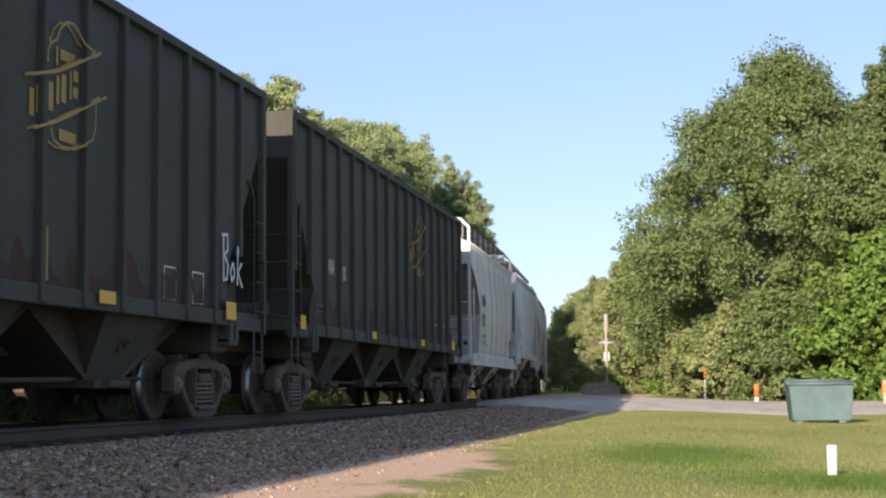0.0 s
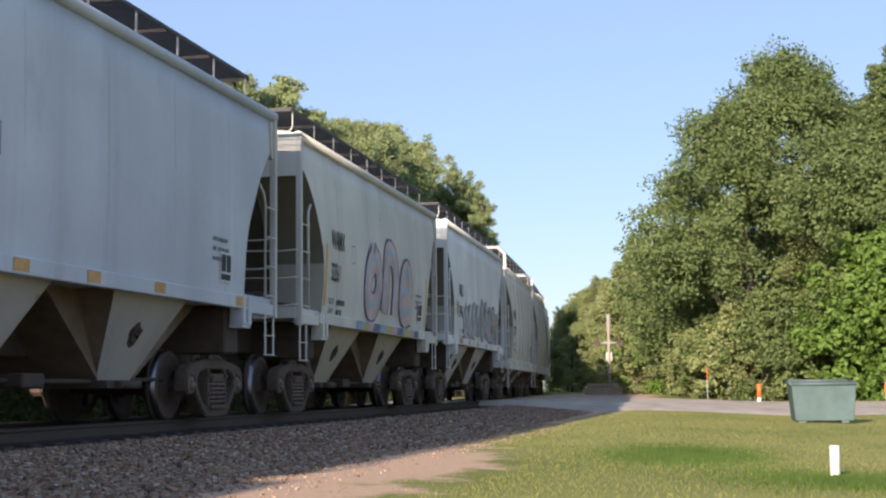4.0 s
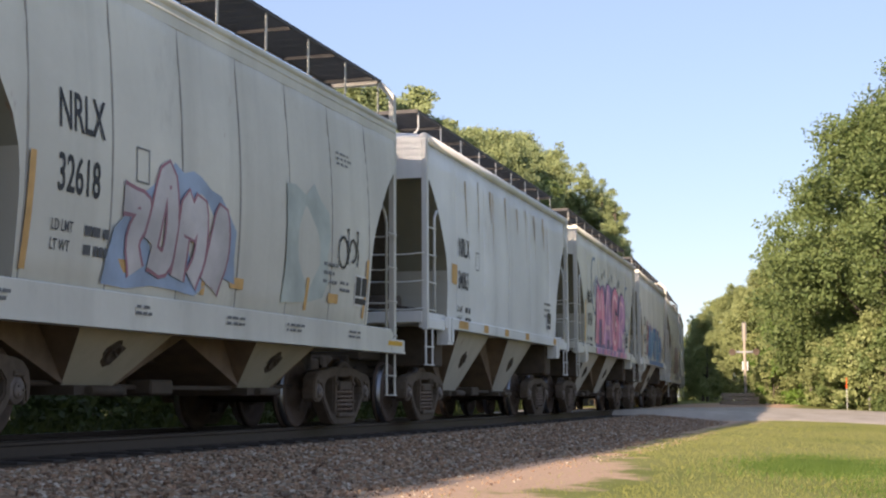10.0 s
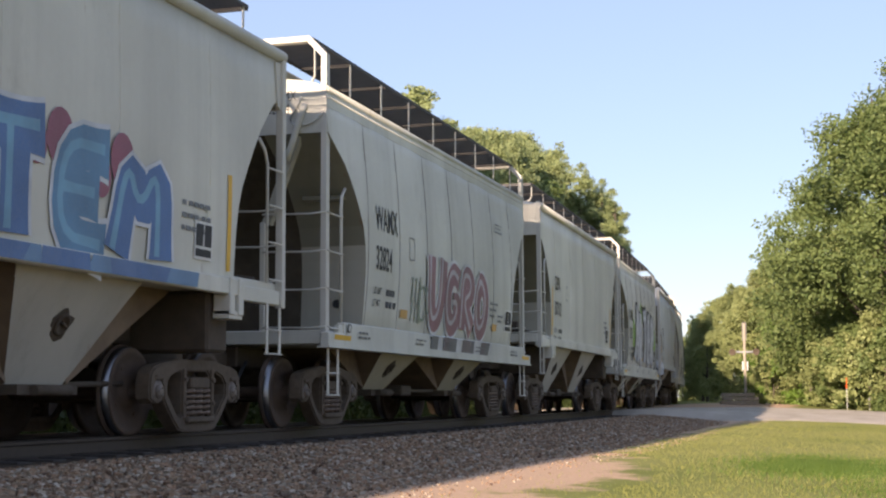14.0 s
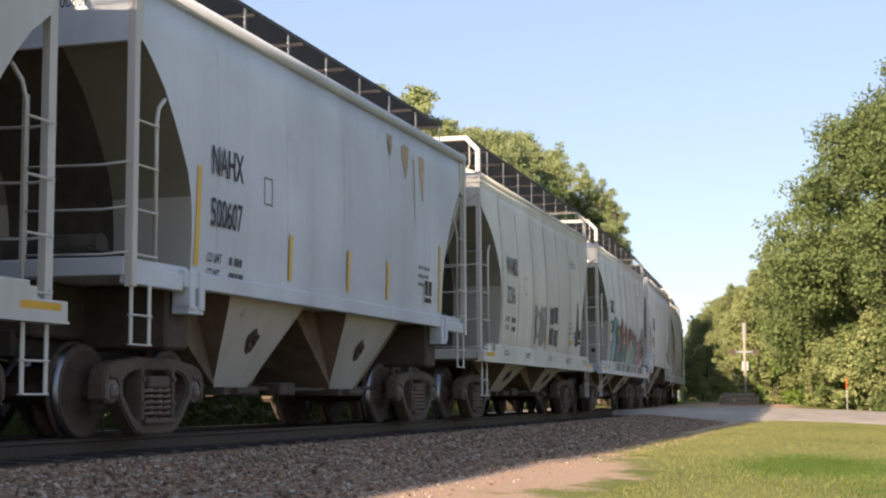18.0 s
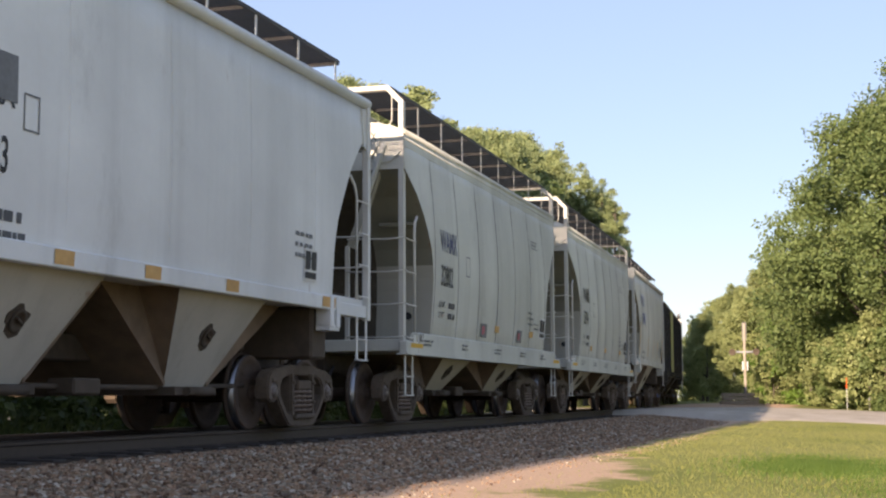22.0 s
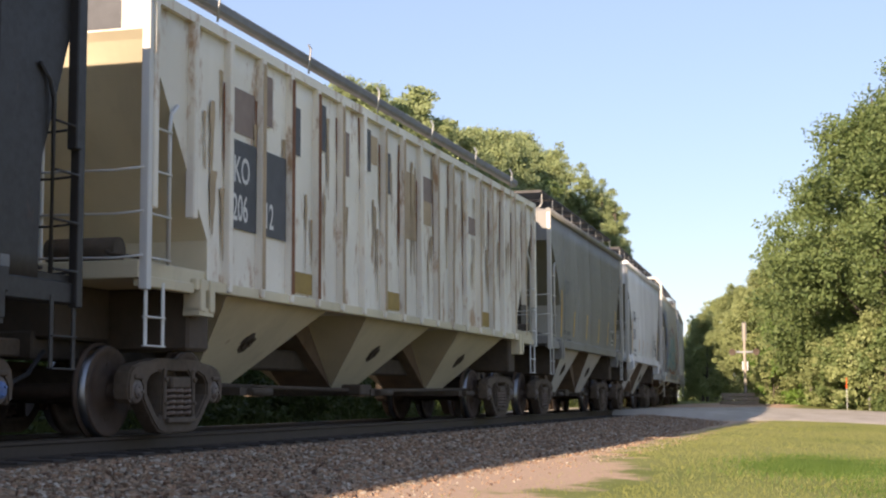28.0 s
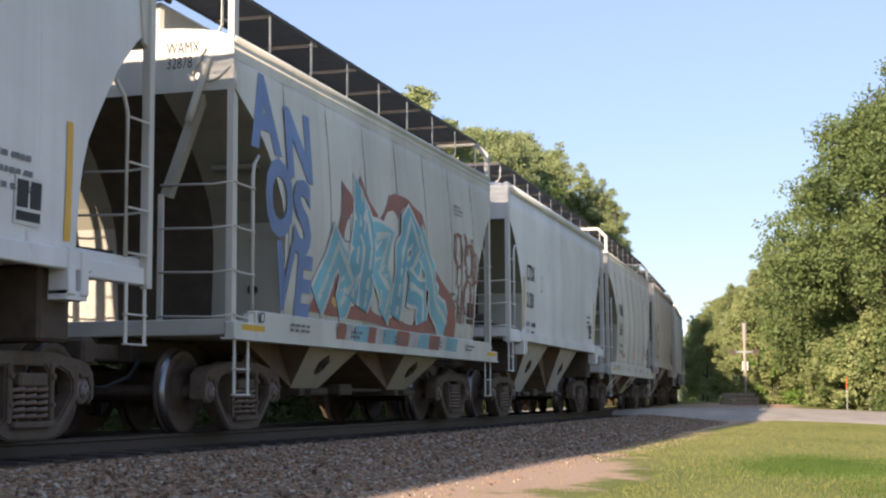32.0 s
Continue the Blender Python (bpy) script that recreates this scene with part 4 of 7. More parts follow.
# ---- road over the track ----
road_v, road_f = [], []
ys = axis_steps([(-90, -14, 12), (-14, 5, 24), (5, 24, 30), (24, 60, 8)])
for j, y in enumerate(ys):
    for i in range(13):
        x = 45.0 + 13.5 * i / 12 + 0.06 * (y - 4) + 0.5 * noise.noise((i * 3.1, y * 0.5, 0)) * (i in (0, 12))
        d = abs(lie(x, y))
        rise = soft_step(6.0, 2.2, d)
        z = (land(x, y) + 0.05) * (1 - rise) - 0.015 * rise
        if i in (0, 12):
            z = land(x, y) * (1 - rise) - 0.3 * rise - 0.06
        road_v.append((x, y, z))
for j in range(len(ys) - 1):
    for i in range(12):
        a = j * 13 + i
        road_f.append((a, a + 1, a + 14, a + 13))
tagged(new("road", raw("road", road_v, road_f, M["road"], True)), "pale worn asphalt road that crosses the railway", "road", kind="structure")


# ---- trees ----
def leaf_cloud(centres, radii, count, size, seed, loose=1.0):
    """Leaves in tufts, tufts in clumps round the centres: small folded rhombs."""
    g = np.random.default_rng(seed)
    centres, radii = np.array(centres), np.array(radii)
    # tufts at the ends of the twigs, towards the outside of each clump
    m = len(centres) * 11
    own = np.repeat(np.arange(len(centres)), 11)
    out = g.normal(size=(m, 3))
    out /= np.linalg.norm(out, axis=1)[:, None]
    tufts = centres[own] + out * (radii[own] * g.uniform(0.25, 1.25, m))[:, None] * (1, 1, 0.75)
    reach = radii[own] * g.uniform(0.26, 0.52, m) * loose
    pick = g.choice(m, count, p=reach ** 2 / (reach ** 2).sum())
    way = g.normal(size=(count, 3))
    way /= np.linalg.norm(way, axis=1)[:, None]
    p = tufts[pick] + way * (reach[pick] * g.uniform(0.1, 1.25, count) ** 0.7)[:, None] * (1, 1, 0.62)
    nrm = way * 0.45 + out[pick] * 0.35 + g.normal(size=(count, 3)) * 0.70 + (0, 0, 0.35)
    a = np.cross(nrm, g.normal(size=(count, 3)))
    a /= np.linalg.norm(a, axis=1)[:, None]
    b = np.cross(nrm, a)
    b /= np.linalg.norm(b, axis=1)[:, None]
    s = (size * g.uniform(0.6, 1.35, count))[:, None]
    v = np.stack([p - a * s, p + b * s * 0.55, p + a * s, p - b * s * 0.55 + np.cross(a, b) * s * 0.3], 1).reshape(-1, 3)
    f = np.arange(count * 4).reshape(-1, 4)
    return v.tolist(), f.tolist()


def limb(bm, p, way, length, r, depth, tips, g):
    pts = [Vector(p)]
    d = Vector(way).normalized()
    n = 4
    for i in range(n):
        d = (d + Vector(g.normal(0, 0.13, 3)) + Vector((0, 0, 0.05))).normalized()
        pts.append(pts[-1] + d * length / n)
    for i in range(n):
        tube(bm, pts[i], pts[i + 1], r * (1 - 0.16 * i), 7, r * (1 - 0.16 * (i + 1)), False)
    tips.append(pts[-1])
    tips.append(pts[2])
    if depth:
        for k in range(3):
            a = g.uniform(0, 6.28)
            w = (d + Vector((math.cos(a), math.sin(a), g.uniform(-0.1, 0.5))) * 0.9)
            limb(bm, pts[2 + k % 3 if 2 + k % 3 < 5 else 4], w, length * 0.62, r * 0.5, depth - 1, tips, g)


TREES = {}


def tree_meshes(key, height, spread, low, leaves, size, mat, seed, taper=0.5, shape=None, lean_way=0.0, clumps=70, fine=1.0, loose=1.0):
    """Trunk with limbs, and a crown of leaf clumps with gaps, low: where the crown starts (share of the height)."""
    g = np.random.default_rng(seed)
    bm = bmesh.new()
    tips = []
    lean = Vector((g.normal(0, 0.05), g.normal(0, 0.05), 1))
    top = lean * height * 0.9
    r0 = height * 0.018
    pts = [Vector((0, 0, -0.3)) + lean * height * k for k in (0, 0.2, 0.42, 0.65, 0.9)]
    for i in range(4):
        tube(bm, pts[i], pts[i + 1], r0 * (1 - 0.22 * i), 9, r0 * (1 - 0.22 * (i + 1)), False)
    for k in range(9):
        h = low + (0.85 - low) * (k + 0.5) / 9
        a = k * 2.4 + g.uniform(-0.4, 0.4)
        far = min(spread * (1.05 - (0.35 + 0.5 * taper) * h) * 0.62, 0.46 * lerp_table(shape, min(1.0, h + 0.17)) * spread if shape else 99.0)
        limb(bm, lean * height * h, (math.cos(a), math.sin(a), 0.45 + 0.5 * h), far, r0 * 0.42 * (1.2 - h), 1, tips, g)
    centres, radii = [], []
    def reach(z):
        return lerp_table(shape, z) * spread if shape else 99.0

    for t in tips:
        wide = max(0.01, math.hypot(t.x, t.y - lean_way * t.z / height))
        pull = min(1.0, 0.85 * reach(min(1.0, t.z / height)) / wide)
        centres.append((t.x * pull, t.y * pull, min(t.z, height * 0.97)))
        radii.append(spread * g.uniform(0.09, 0.16) * fine)
    for k in range(clumps):
        z = low + (1 - low) * g.random() ** 0.95
        prof = math.sin(math.pi * min(1, 0.16 + 0.86 * (z - low) / (1 - low))) ** 0.6
        a, rr = g.uniform(0, 6.28), spread * prof * (0.55 + 0.45 * g.random())
        if shape:
            rr = reach(z) * (0.6 + 0.3 * g.random()) / max(0.2, 1 - taper * soft_step(0.45, 1.0, z))
        rr *= 1 - taper * soft_step(0.45, 1.0, z)
        rr *= 0.85 + 0.3 * noise.noise((math.cos(a) * 1.5, math.sin(a) * 1.5, z * 4 + seed))
        centres.append((rr * math.cos(a), rr * math.sin(a) + lean_way * z, z * height * 0.95))
        radii.append(spread * g.uniform(0.09, 0.20) * fine)
    v, f = leaf_cloud(centres, radii, leaves, size, seed + 1, loose)
    TREES[key] = (mesh_of("trunk", bm, M["bark"]), raw("crown", v, f, mat))


def plant_tree(key, x, y, turn, k, label, group, lean=0.0, mat=None):
    ob = new("tree", None)
    ob.matrix_world = pose(x, y, land(x, y), lean, 0, turn) @ Matrix.Scale(k, 4)
    part("trunk", TREES[key][0], None, ob)
    c = part("crown", TREES[key][1], None, ob)
    if mat:
        c.material_slots[0].link = "OBJECT"
        c.material_slots[0].material = mat
    return tagged(ob, label, "tree", group)


CROWN = [(0.0, 0.5), (0.08, 0.75), (0.25, 1.20), (0.5, 1.30), (0.65, 1.08), (0.79, 0.62), (0.9, 0.27), (1.0, 0.06)]
tree_meshes("great", 15.3, 7.2, 0.05, 150000, 0.085, M["oak"], 11, 0.6, CROWN, -1.4, 200, loose=1.35)
tree_meshes("oak", 15.0, 7.0, 0.08, 60000, 0.115, M["oak"], 13, 0.6, CROWN)
tree_meshes("tall", 15.5, 4.0, 0.30, 80000, 0.072, M["oak"], 23, 0.6, clumps=130)
tree_meshes("slim", 19.0, 2.7, 0.42, 26000, 0.075, M["pale"], 29, 0.4, clumps=70, fine=0.8, loose=1.9)
tree_meshes("airy", 15.5, 3.7, 0.42, 46000, 0.068, M["pale"], 37, 0.55, clumps=120, fine=0.75, loose=2.0)
tree_meshes("young", 9.5, 3.6, 0.05, 50000, 0.076, M["pale"], 31, loose=1.5)
tree_meshes("bush", 3.4, 2.3, 0.02, 14000, 0.065, M["lush"], 47)
tree_meshes("shady", 14.5, 6.0, 0.04, 16000, 0.26, M["oak"], 53)


def polar(yaw, d):
    return d * math.cos(radians(yaw)), d * math.sin(radians(yaw))


# one great tree at the road, the wood behind it
plant_tree("great", *polar(-0.50, 65), 0, 0.99, "great spreading oak in full green leaf beside the road", "trees of the wood")
wood = [(-6.2, 66, "tall", 1.06), (-3.6, 72, "tall", 0.92), (-7.6, 70, "oak", 1.1), (2.6, 76, "young", 0.94), (4.0, 84, "young", 0.90), (4.6, 95, "young", 0.90), (5.3, 108, "young", 0.90), (5.9, 124, "young", 0.93),
        (6.4, 144, "young", 1.05), (6.7, 170, "young", 1.05), (3.2, 98, "tall", 0.62), (1.2, 80, "tall", 0.74), (-1.5, 82, "oak", 0.8), (-4.8, 84, "oak", 0.9), (4.4, 130, "young", 1.1), (-9.0, 62, "oak", 0.9), (-10.5, 58, "tall", 1.0), (-2.2, 66, "young", 0.8), (6.75, 120, "young", 0.75), (6.9, 135, "young", 0.85), (7.0, 160, "young", 0.95)]
for i, (yaw, d, key, k) in enumerate(wood):
    lab = {"tall": "tall broadleaf tree in full leaf in the wood", "oak": "broad dark green oak in the wood", "young": "yellow-green young tree at the wood's edge"}[key]
    plant_tree(key, *polar(yaw, d), i * 67, k, lab, "trees of the wood")
# bushes along the foot of the wood
for i in range(26):
    yaw = 4.25 - 0.46 * i
    d = 76.5 - 0.1 * i + 2.2 * math.sin(i * 2.1) - (4 if i % 3 == 0 else 0)
    plant_tree("bush", *polar(yaw, d), i * 83, 0.75 + 0.5 * abs(math.sin(i * 1.7)), "bright green leafy bush at the road's edge", "bushes at the road", mat=M["lush"] if i % 2 else M["pale"])
# leafy growth that hides the trunks along the road, taller towards the container
for i, (yaw, d, k) in enumerate(((2.0, 63, 0.85), (1.1, 62, 1.0), (0.2, 61, 1.15), (-0.7, 60, 1.25), (-1.6, 61, 1.1), (-2.6, 62, 1.3), (-3.6, 61, 1.45), (-4.5, 60, 1.75), (-5.3, 59, 1.9), (-6.2, 59, 2.0), (-7.2, 58, 1.9))):
    plant_tree("bush", *polar(yaw, d), i * 77 + 11, k, "tall bright green bush at the foot of the wood" if k > 1.4 else "leafy green bush hiding the trunk of an oak", "bushes at the road", mat=M["lush"] if k > 1.4 else M["oak"] if i % 2 else M["pale"])
# trees behind the train whose tops rise just above the cars
for i, (yaw, d, rise) in enumerate(((20.7, 60, 12.9), (19.6, 61, 12.6), (18.7, 63, 12.0), (17.9, 64, 11.3), (17.2, 66, 11.2), (16.5, 70, 10.8), (15.7, 74, 10.8), (15.0, 79, 10.7), (14.3, 86, 10.6), (13.5, 92, 10.1))):
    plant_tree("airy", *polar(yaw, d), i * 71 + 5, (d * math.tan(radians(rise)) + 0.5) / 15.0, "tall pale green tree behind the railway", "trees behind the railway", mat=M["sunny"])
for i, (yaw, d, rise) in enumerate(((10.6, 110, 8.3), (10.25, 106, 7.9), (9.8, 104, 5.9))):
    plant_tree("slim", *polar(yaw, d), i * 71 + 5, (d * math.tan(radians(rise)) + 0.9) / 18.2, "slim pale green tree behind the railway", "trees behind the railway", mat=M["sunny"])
# dense trees farther back along the line, unseen, added to shade the undergrowth
for i, (s, off, k) in enumerate(((2, -12.5, 1.0), (-9, -12.2, 1.1), (-20, -12.6, 1.15), (-31, -12.4, 1.2), (-42, -13, 1.3), (-54, -13.5, 1.35), (-14, -17, 1.2), (-26, -18, 1.3), (-38, -18.5, 1.35))):
    p = track(s, off)
    plant_tree("shady", p.x, p.y, i * 37, k, "unseen leafy tree added to shade the growth behind the railway", "trees behind the railway")
# trees behind the train, close to the inside of the bend
# shady trees up to s 16 stand out of view, added to block the sun
row = [(62, -9.5, "tall", 0.98), (70, -13, "tall", 1.0), (57, -14, "shady", 0.86), (80, -9.5, "tall", 1.02), (88, -11, "oak", 1.15), (98, -8.8, "airy", 1.26), (108, -8.0, "airy", 1.28), (50, -16, "shady", 0.90), (54, -20, "shady", 0.95), (46, -17, "shady", 0.92),
       (118, -7.4, "airy", 1.22), (108, -5.2, "slim", 1.0), (114, -4.6, "slim", 0.98), (120, -4.2, "slim", 0.84), (126, -6.4, "airy", 1.12), (138, -7.0, "tall", 0.86), (42, -19, "shady", 0.95), (37, -17, "shady", 0.9), (34, -19, "shady", 0.95), (26, -18, "shady", 0.9), (16, -16, "shady", 0.9), (6, -15, "shady", 0.95), (-5, -14, "shady", 0.95), (-16, -14, "shady", 0.95), (-28, -14, "shady", 1.0), (0, -19, "shady", 0.9), (-10, -19, "shady", 0.95), (-22, -19, "shady", 1.0), (11, -20, "shady", 0.8)]
for i, (s, off, key, k) in enumerate(row):
    p = track(s, off)
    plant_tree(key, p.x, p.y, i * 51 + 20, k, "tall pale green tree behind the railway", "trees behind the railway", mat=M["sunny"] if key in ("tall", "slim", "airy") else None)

# undergrowth: dense strips behind the track and along the wood beyond the road
def undergrowth(name, count, s0, s1, o0, o1, top, r0, r1, leaves, size, mat, seed, label):
    g = np.random.default_rng(seed)
    spots, sizes = [], []
    for k in range(count):
        p = track(s0 + (s1 - s0) * g.random() ** 1.3, -g.uniform(o0, o1))
        spots.append((p.x, p.y, land(p.x, p.y) + g.uniform(0.1, 1.0) ** 1.2 * top))
        sizes.append(g.uniform(r0, r1))
    v, f = leaf_cloud(spots, sizes, leaves, size, seed + 1)
    tagged(new(name, raw(name, v, f, mat)), label, "undergrowth", kind="stuff")


undergrowth("undergrowth", 330, -6, 170, 6.5, 12.5, 1.5, 0.7, 1.3, 50000, 0.12, M["weed"], 5, "dense green undergrowth behind the railway")
undergrowth("undergrowth", 560, -14, 75, 4.6, 8.5, 2.7, 0.5, 0.9, 75000, 0.10, M["weed"], 15, "low leafy undergrowth close behind the track")
undergrowth("thicket", 360, 0, 260, 12, 19, 7.0, 1.2, 2.2, 80000, 0.17, M["oak"], 7, "tall dark green thicket behind the railway")
undergrowth("thicket", 150, 78, 300, -15, -9, 3.2, 1.0, 1.8, 30000, 0.15, M["pale"], 9, "tangled green thicket along the bend of the railway")


def dark_patch_spot(cx, cy, rx, ry):
    def place():
        a, k = rng.uniform(0, 6.28), abs(rng.normal(0, 0.55))
        k *= 1 + 0.5 * noise.noise((math.cos(a) * 2, math.sin(a) * 2, cx))
        return cx + rx * k * math.cos(a), cy + ry * k * math.sin(a)
    return place


# two patches of darker, slightly taller blades
blades("lush_grass", 15000, dark_patch_spot(17.6, 0.75, 2.6, 1.1), 0.025, 0.065, 0.005, M["dark_blade"], "patch of taller dark green grass on the lawn")
blades("lush_grass", 15000, dark_patch_spot(13.6, -1.0, 1.5, 1.2), 0.02, 0.06, 0.005, M["dark_blade"], "patch of taller dark green grass on the lawn")

# ---- things beside the road ----
def set_down(ob, x, y, turn=0.0, dz=0.0, lean=(0, 0)):
    ob.matrix_world = pose(x, y, land(x, y) + dz, lean[0], lean[1], turn)
    return ob


# rubbish container: tapered steel box with rim, ribs, lid and pockets
dump = tagged(new("rubbish_container", None), "faded teal green steel rubbish container standing on grass", "container")
bm = bmesh.new()
W, Dp, Hh = 0.76, 0.60, 0.99
lo = [(-W + 0.09, -Dp + 0.12, 0.06), (W - 0.06, -Dp + 0.12, 0.06), (W - 0.06, Dp, 0.06), (-W + 0.09, Dp, 0.06)]
hi = [(-W, -Dp, Hh - 0.05), (W, -Dp, Hh - 0.05), (W, Dp, Hh + 0.02), (-W, Dp, Hh + 0.02)]
a = [bm.verts.new(p) for p in lo]
b = [bm.verts.new(p) for p in hi]
bm.faces.new(a[::-1]), bm.faces.new(b)
for i in range(4):
    bm.faces.new((a[i], a[(i + 1) % 4], b[(i + 1) % 4], b[i]))
bmesh.ops.bevel(bm, geom=bm.edges[:], offset=0.012, segments=1, affect="EDGES")
part("shell", bm, M["bin"], dump)
bm = bmesh.new()
for p0, p1 in ((0, 1), (1, 2), (2, 3), (3, 0)):
    tube(bm, Vector(hi[p0]), Vector(hi[p1]), 0.045, 8)
part("rim", bm, M["bin"], dump)
bm = bmesh.new()
soft_box(bm, -W + 0.02, W - 0.02, -Dp + 0.03, Dp - 0.03, Hh - 0.02, Hh + 0.015, 0.01)
part("lid", bm, M["under"], dump, "dark plastic lid")
for sx in (-1, 1):
    bm = bmesh.new()
    soft_box(bm, sx * 0.5 - 0.09, sx * 0.5 + 0.09, -0.45, 0.5, 0.0, 0.08, 0.01)
    part("skid", bm, M["bin"], dump)
set_down(dump, 37.0, -1.70, -86)

# short white plastic post in the grass
post = tagged(new("marker_post", None), "short white plastic pipe post standing in grass", "post")
bm = bmesh.new()
lathe(bm, [(0.046, -0.15), (0.046, 0.29), (0.042, 0.298), (0.0001, 0.30)], 20, "z")
part("pipe", bm, M["pvc"], post)
set_down(post, 14.3, -0.76, 0, 0, (0, -4))


def delineator(x, y, h, kind, lean=(0, 0)):
    ob = tagged(new("delineator", None), {"tall": "slim grey delineator post with orange top", "white": "white marker post with orange sleeve top", "wood": "timber marker post with orange band"}[kind], "marker post", "marker posts along the road")
    bm = bmesh.new()
    if kind == "tall":
        soft_box(bm, -0.022, 0.022, -0.012, 0.012, -0.2, h - 0.3, 0.004)
        part("stake", bm, M["galv"], ob)
        bm = bmesh.new()
        soft_box(bm, -0.095, 0.095, -0.016, 0.016, h - 0.42, h, 0.015)
    elif kind == "white":
        lathe(bm, [(0.075, -0.2), (0.075, h - 0.45), (0.0001, h - 0.44)], 14, "z")
        part("pipe", bm, M["pvc"], ob)
        bm = bmesh.new()
        lathe(bm, [(0.082, h - 0.5), (0.082, h - 0.01), (0.07, h), (0.0001, h)], 14, "z")
    else:
        soft_box(bm, -0.09, 0.09, -0.09, 0.09, -0.2, h, 0.015)
        part("stake", bm, M["timber"], ob)
        bm = bmesh.new()
        soft_box(bm, -0.13, 0.13, -0.11, 0.11, h - 0.42, h - 0.10, 0.015)
    part("sleeve", bm, M["orange"], ob, "bright orange sleeve")
    return set_down(ob, x, y, 0, 0, lean)


delineator(*polar(1.58, 58), 1.25, "tall")
delineator(*polar(-0.35, 57), 0.70, "white")
delineator(*polar(-5.05, 54), 0.86, "wood")
leaner = tagged(new("sign_stake", None), "grey metal sign post leaning over beside the road", "post")
bm = bmesh.new()
soft_box(bm, -0.03, 0.03, -0.02, 0.02, -0.2, 0.85, 0.005)
part("stake", bm, M["galv"], leaner)
bm = bmesh.new()
soft_box(bm, -0.02, 0.16, -0.03, -0.015, 0.62, 0.80, 0.01)
part("plate", bm, M["dull_grey"], leaner)
leaner.matrix_world = pose(*polar(0.78, 61), land(*polar(0.78, 61)), 16, 0, -90)
stub = tagged(new("timber_stub", None), "short weathered timber post beside the container", "post")
bm = bmesh.new()
soft_box(bm, -0.11, 0.11, -0.11, 0.11, -0.2, 0.45, 0.02)
part("stake", bm, M["timber"], stub)
set_down(stub, *polar(-1.75, 52))

# crossing signal: mast, cross board seen nearly edge-on, lamp arm
sig = tagged(new("crossing_signal", None), "pale grey railway crossing signal mast with lamp arm and sign board", "signal")
bm = bmesh.new()
lathe(bm, [(0.17, -0.3), (0.17, 0.25), (0.07, 0.35), (0.06, 3.75), (0.0001, 3.8)], 16, "z")
part("mast", bm, M["mast"], sig)
bm = bmesh.new()
soft_box(bm, -0.10, 0.10, -0.012, 0.012, 2.95, 3.80, 0.01)
part("sign_board", bm, M["dull_grey"], sig, "narrow pale sign board")
bm = bmesh.new()
tube(bm, (-0.66, 0, 2.42), (0.66, 0, 2.42), 0.055, 8)
part("lamp_arm", bm, M["galv"], sig)
for sx in (-1, 1):
    bm = bmesh.new()
    lathe(bm, [(0.0001, 0.12), (0.10, 0.12), (0.13, 0.0), (0.16, -0.12), (0.13, -0.12), (0.0001, -0.06)], 18, "y", (sx * 0.55, 0, 2.42))
    part("lamp", bm, M["under"], sig, "small dark hooded signal lamp")
bm = bmesh.new()
soft_box(bm, -0.15, 0.15, 0.06, 0.22, 1.55, 2.0, 0.02)
part("junction_box", bm, M["galv"], sig)
set_down(sig, *polar(5.3, 70), -92)

# stacked timbers at the crossing
stack = tagged(new("timber_stack", None), "low stack of grey weathered timbers beside the crossing", "timbers")
for i, (dx, ww) in enumerate(((0, 0.85), (0.06, 0.80), (-0.05, 0.72))):
    for j in range(3):
        bm = bmesh.new()
        soft_box(bm, -ww + dx, ww + dx, -0.42 + j * 0.29, -0.16 + j * 0.29, i * 0.17, i * 0.17 + 0.15, 0.015)
        part("timber", bm, M["timber"], stack)
set_down(stack, *polar(5.55, 68), -80, 0.02)

# ---- lettering and paint on the cars ----
GLYPHS = {}


def glyph_mesh(text, offset=0.0):
    """Flat outline of a text at height 1: vertices, faces and width."""
    key = (text, offset)
    if key not in GLYPHS:
        cu = bpy.data.curves.new("letters", "FONT")
        cu.body, cu.size, cu.offset, cu.resolution_u = text, 1.4, offset, 3
        ob = bpy.data.objects.new("letters", cu)
        me = bpy.data.meshes.new_from_object(ob)
        vs = [(v.co.x, v.co.y) for v in me.vertices]
        fs = [tuple(p.vertices) for p in me.polygons]
        bpy.data.objects.remove(ob)
        bpy.data.curves.remove(cu)
        bpy.data.meshes.remove(me)
        GLYPHS[key] = (vs, fs, max(v[0] for v in vs) if vs else 0)
    return GLYPHS[key]


def on_side(car, sp, name, shape, material, x, z, label="", lift=0.006, parent=None):
    """Lays a flat shape of (u, v) points and faces on the near side sheet, following its bulge."""
    vs, fs = shape
    me = raw(name, [(x + u, -(half_width(sp, z + v) + lift), z + v) for u, v in vs], fs, material)
    ob = new(name, me)
    ob.parent = parent or car
    if label:
        tagged(ob, label)
    return ob


def words(car, sp, text, x, z, h, squeeze, material, label="", lift=0.006, name="lettering"):
    vs, fs, w = glyph_mesh(text, 0.018)
    return on_side(car, sp, name, ([(u * h * squeeze, v * h) for u, v in vs], fs), material, x, z, label, lift)


def patch(car, sp, x, z, w, h, material, name="patch", lift=0.005, slant=0.0, label=""):
    n = 4
    vs = [(w * i, h * j / n + 0) for j in range(n + 1) for i in (0, 1)]
    vs = [(u + slant * v / h, v) for u, v in vs]
    fs = [(2 * j, 2 * j + 1, 2 * j + 3, 2 * j + 2) for j in range(n)]
    return on_side(car, sp, name, (vs, fs), material, x, z, label, lift)


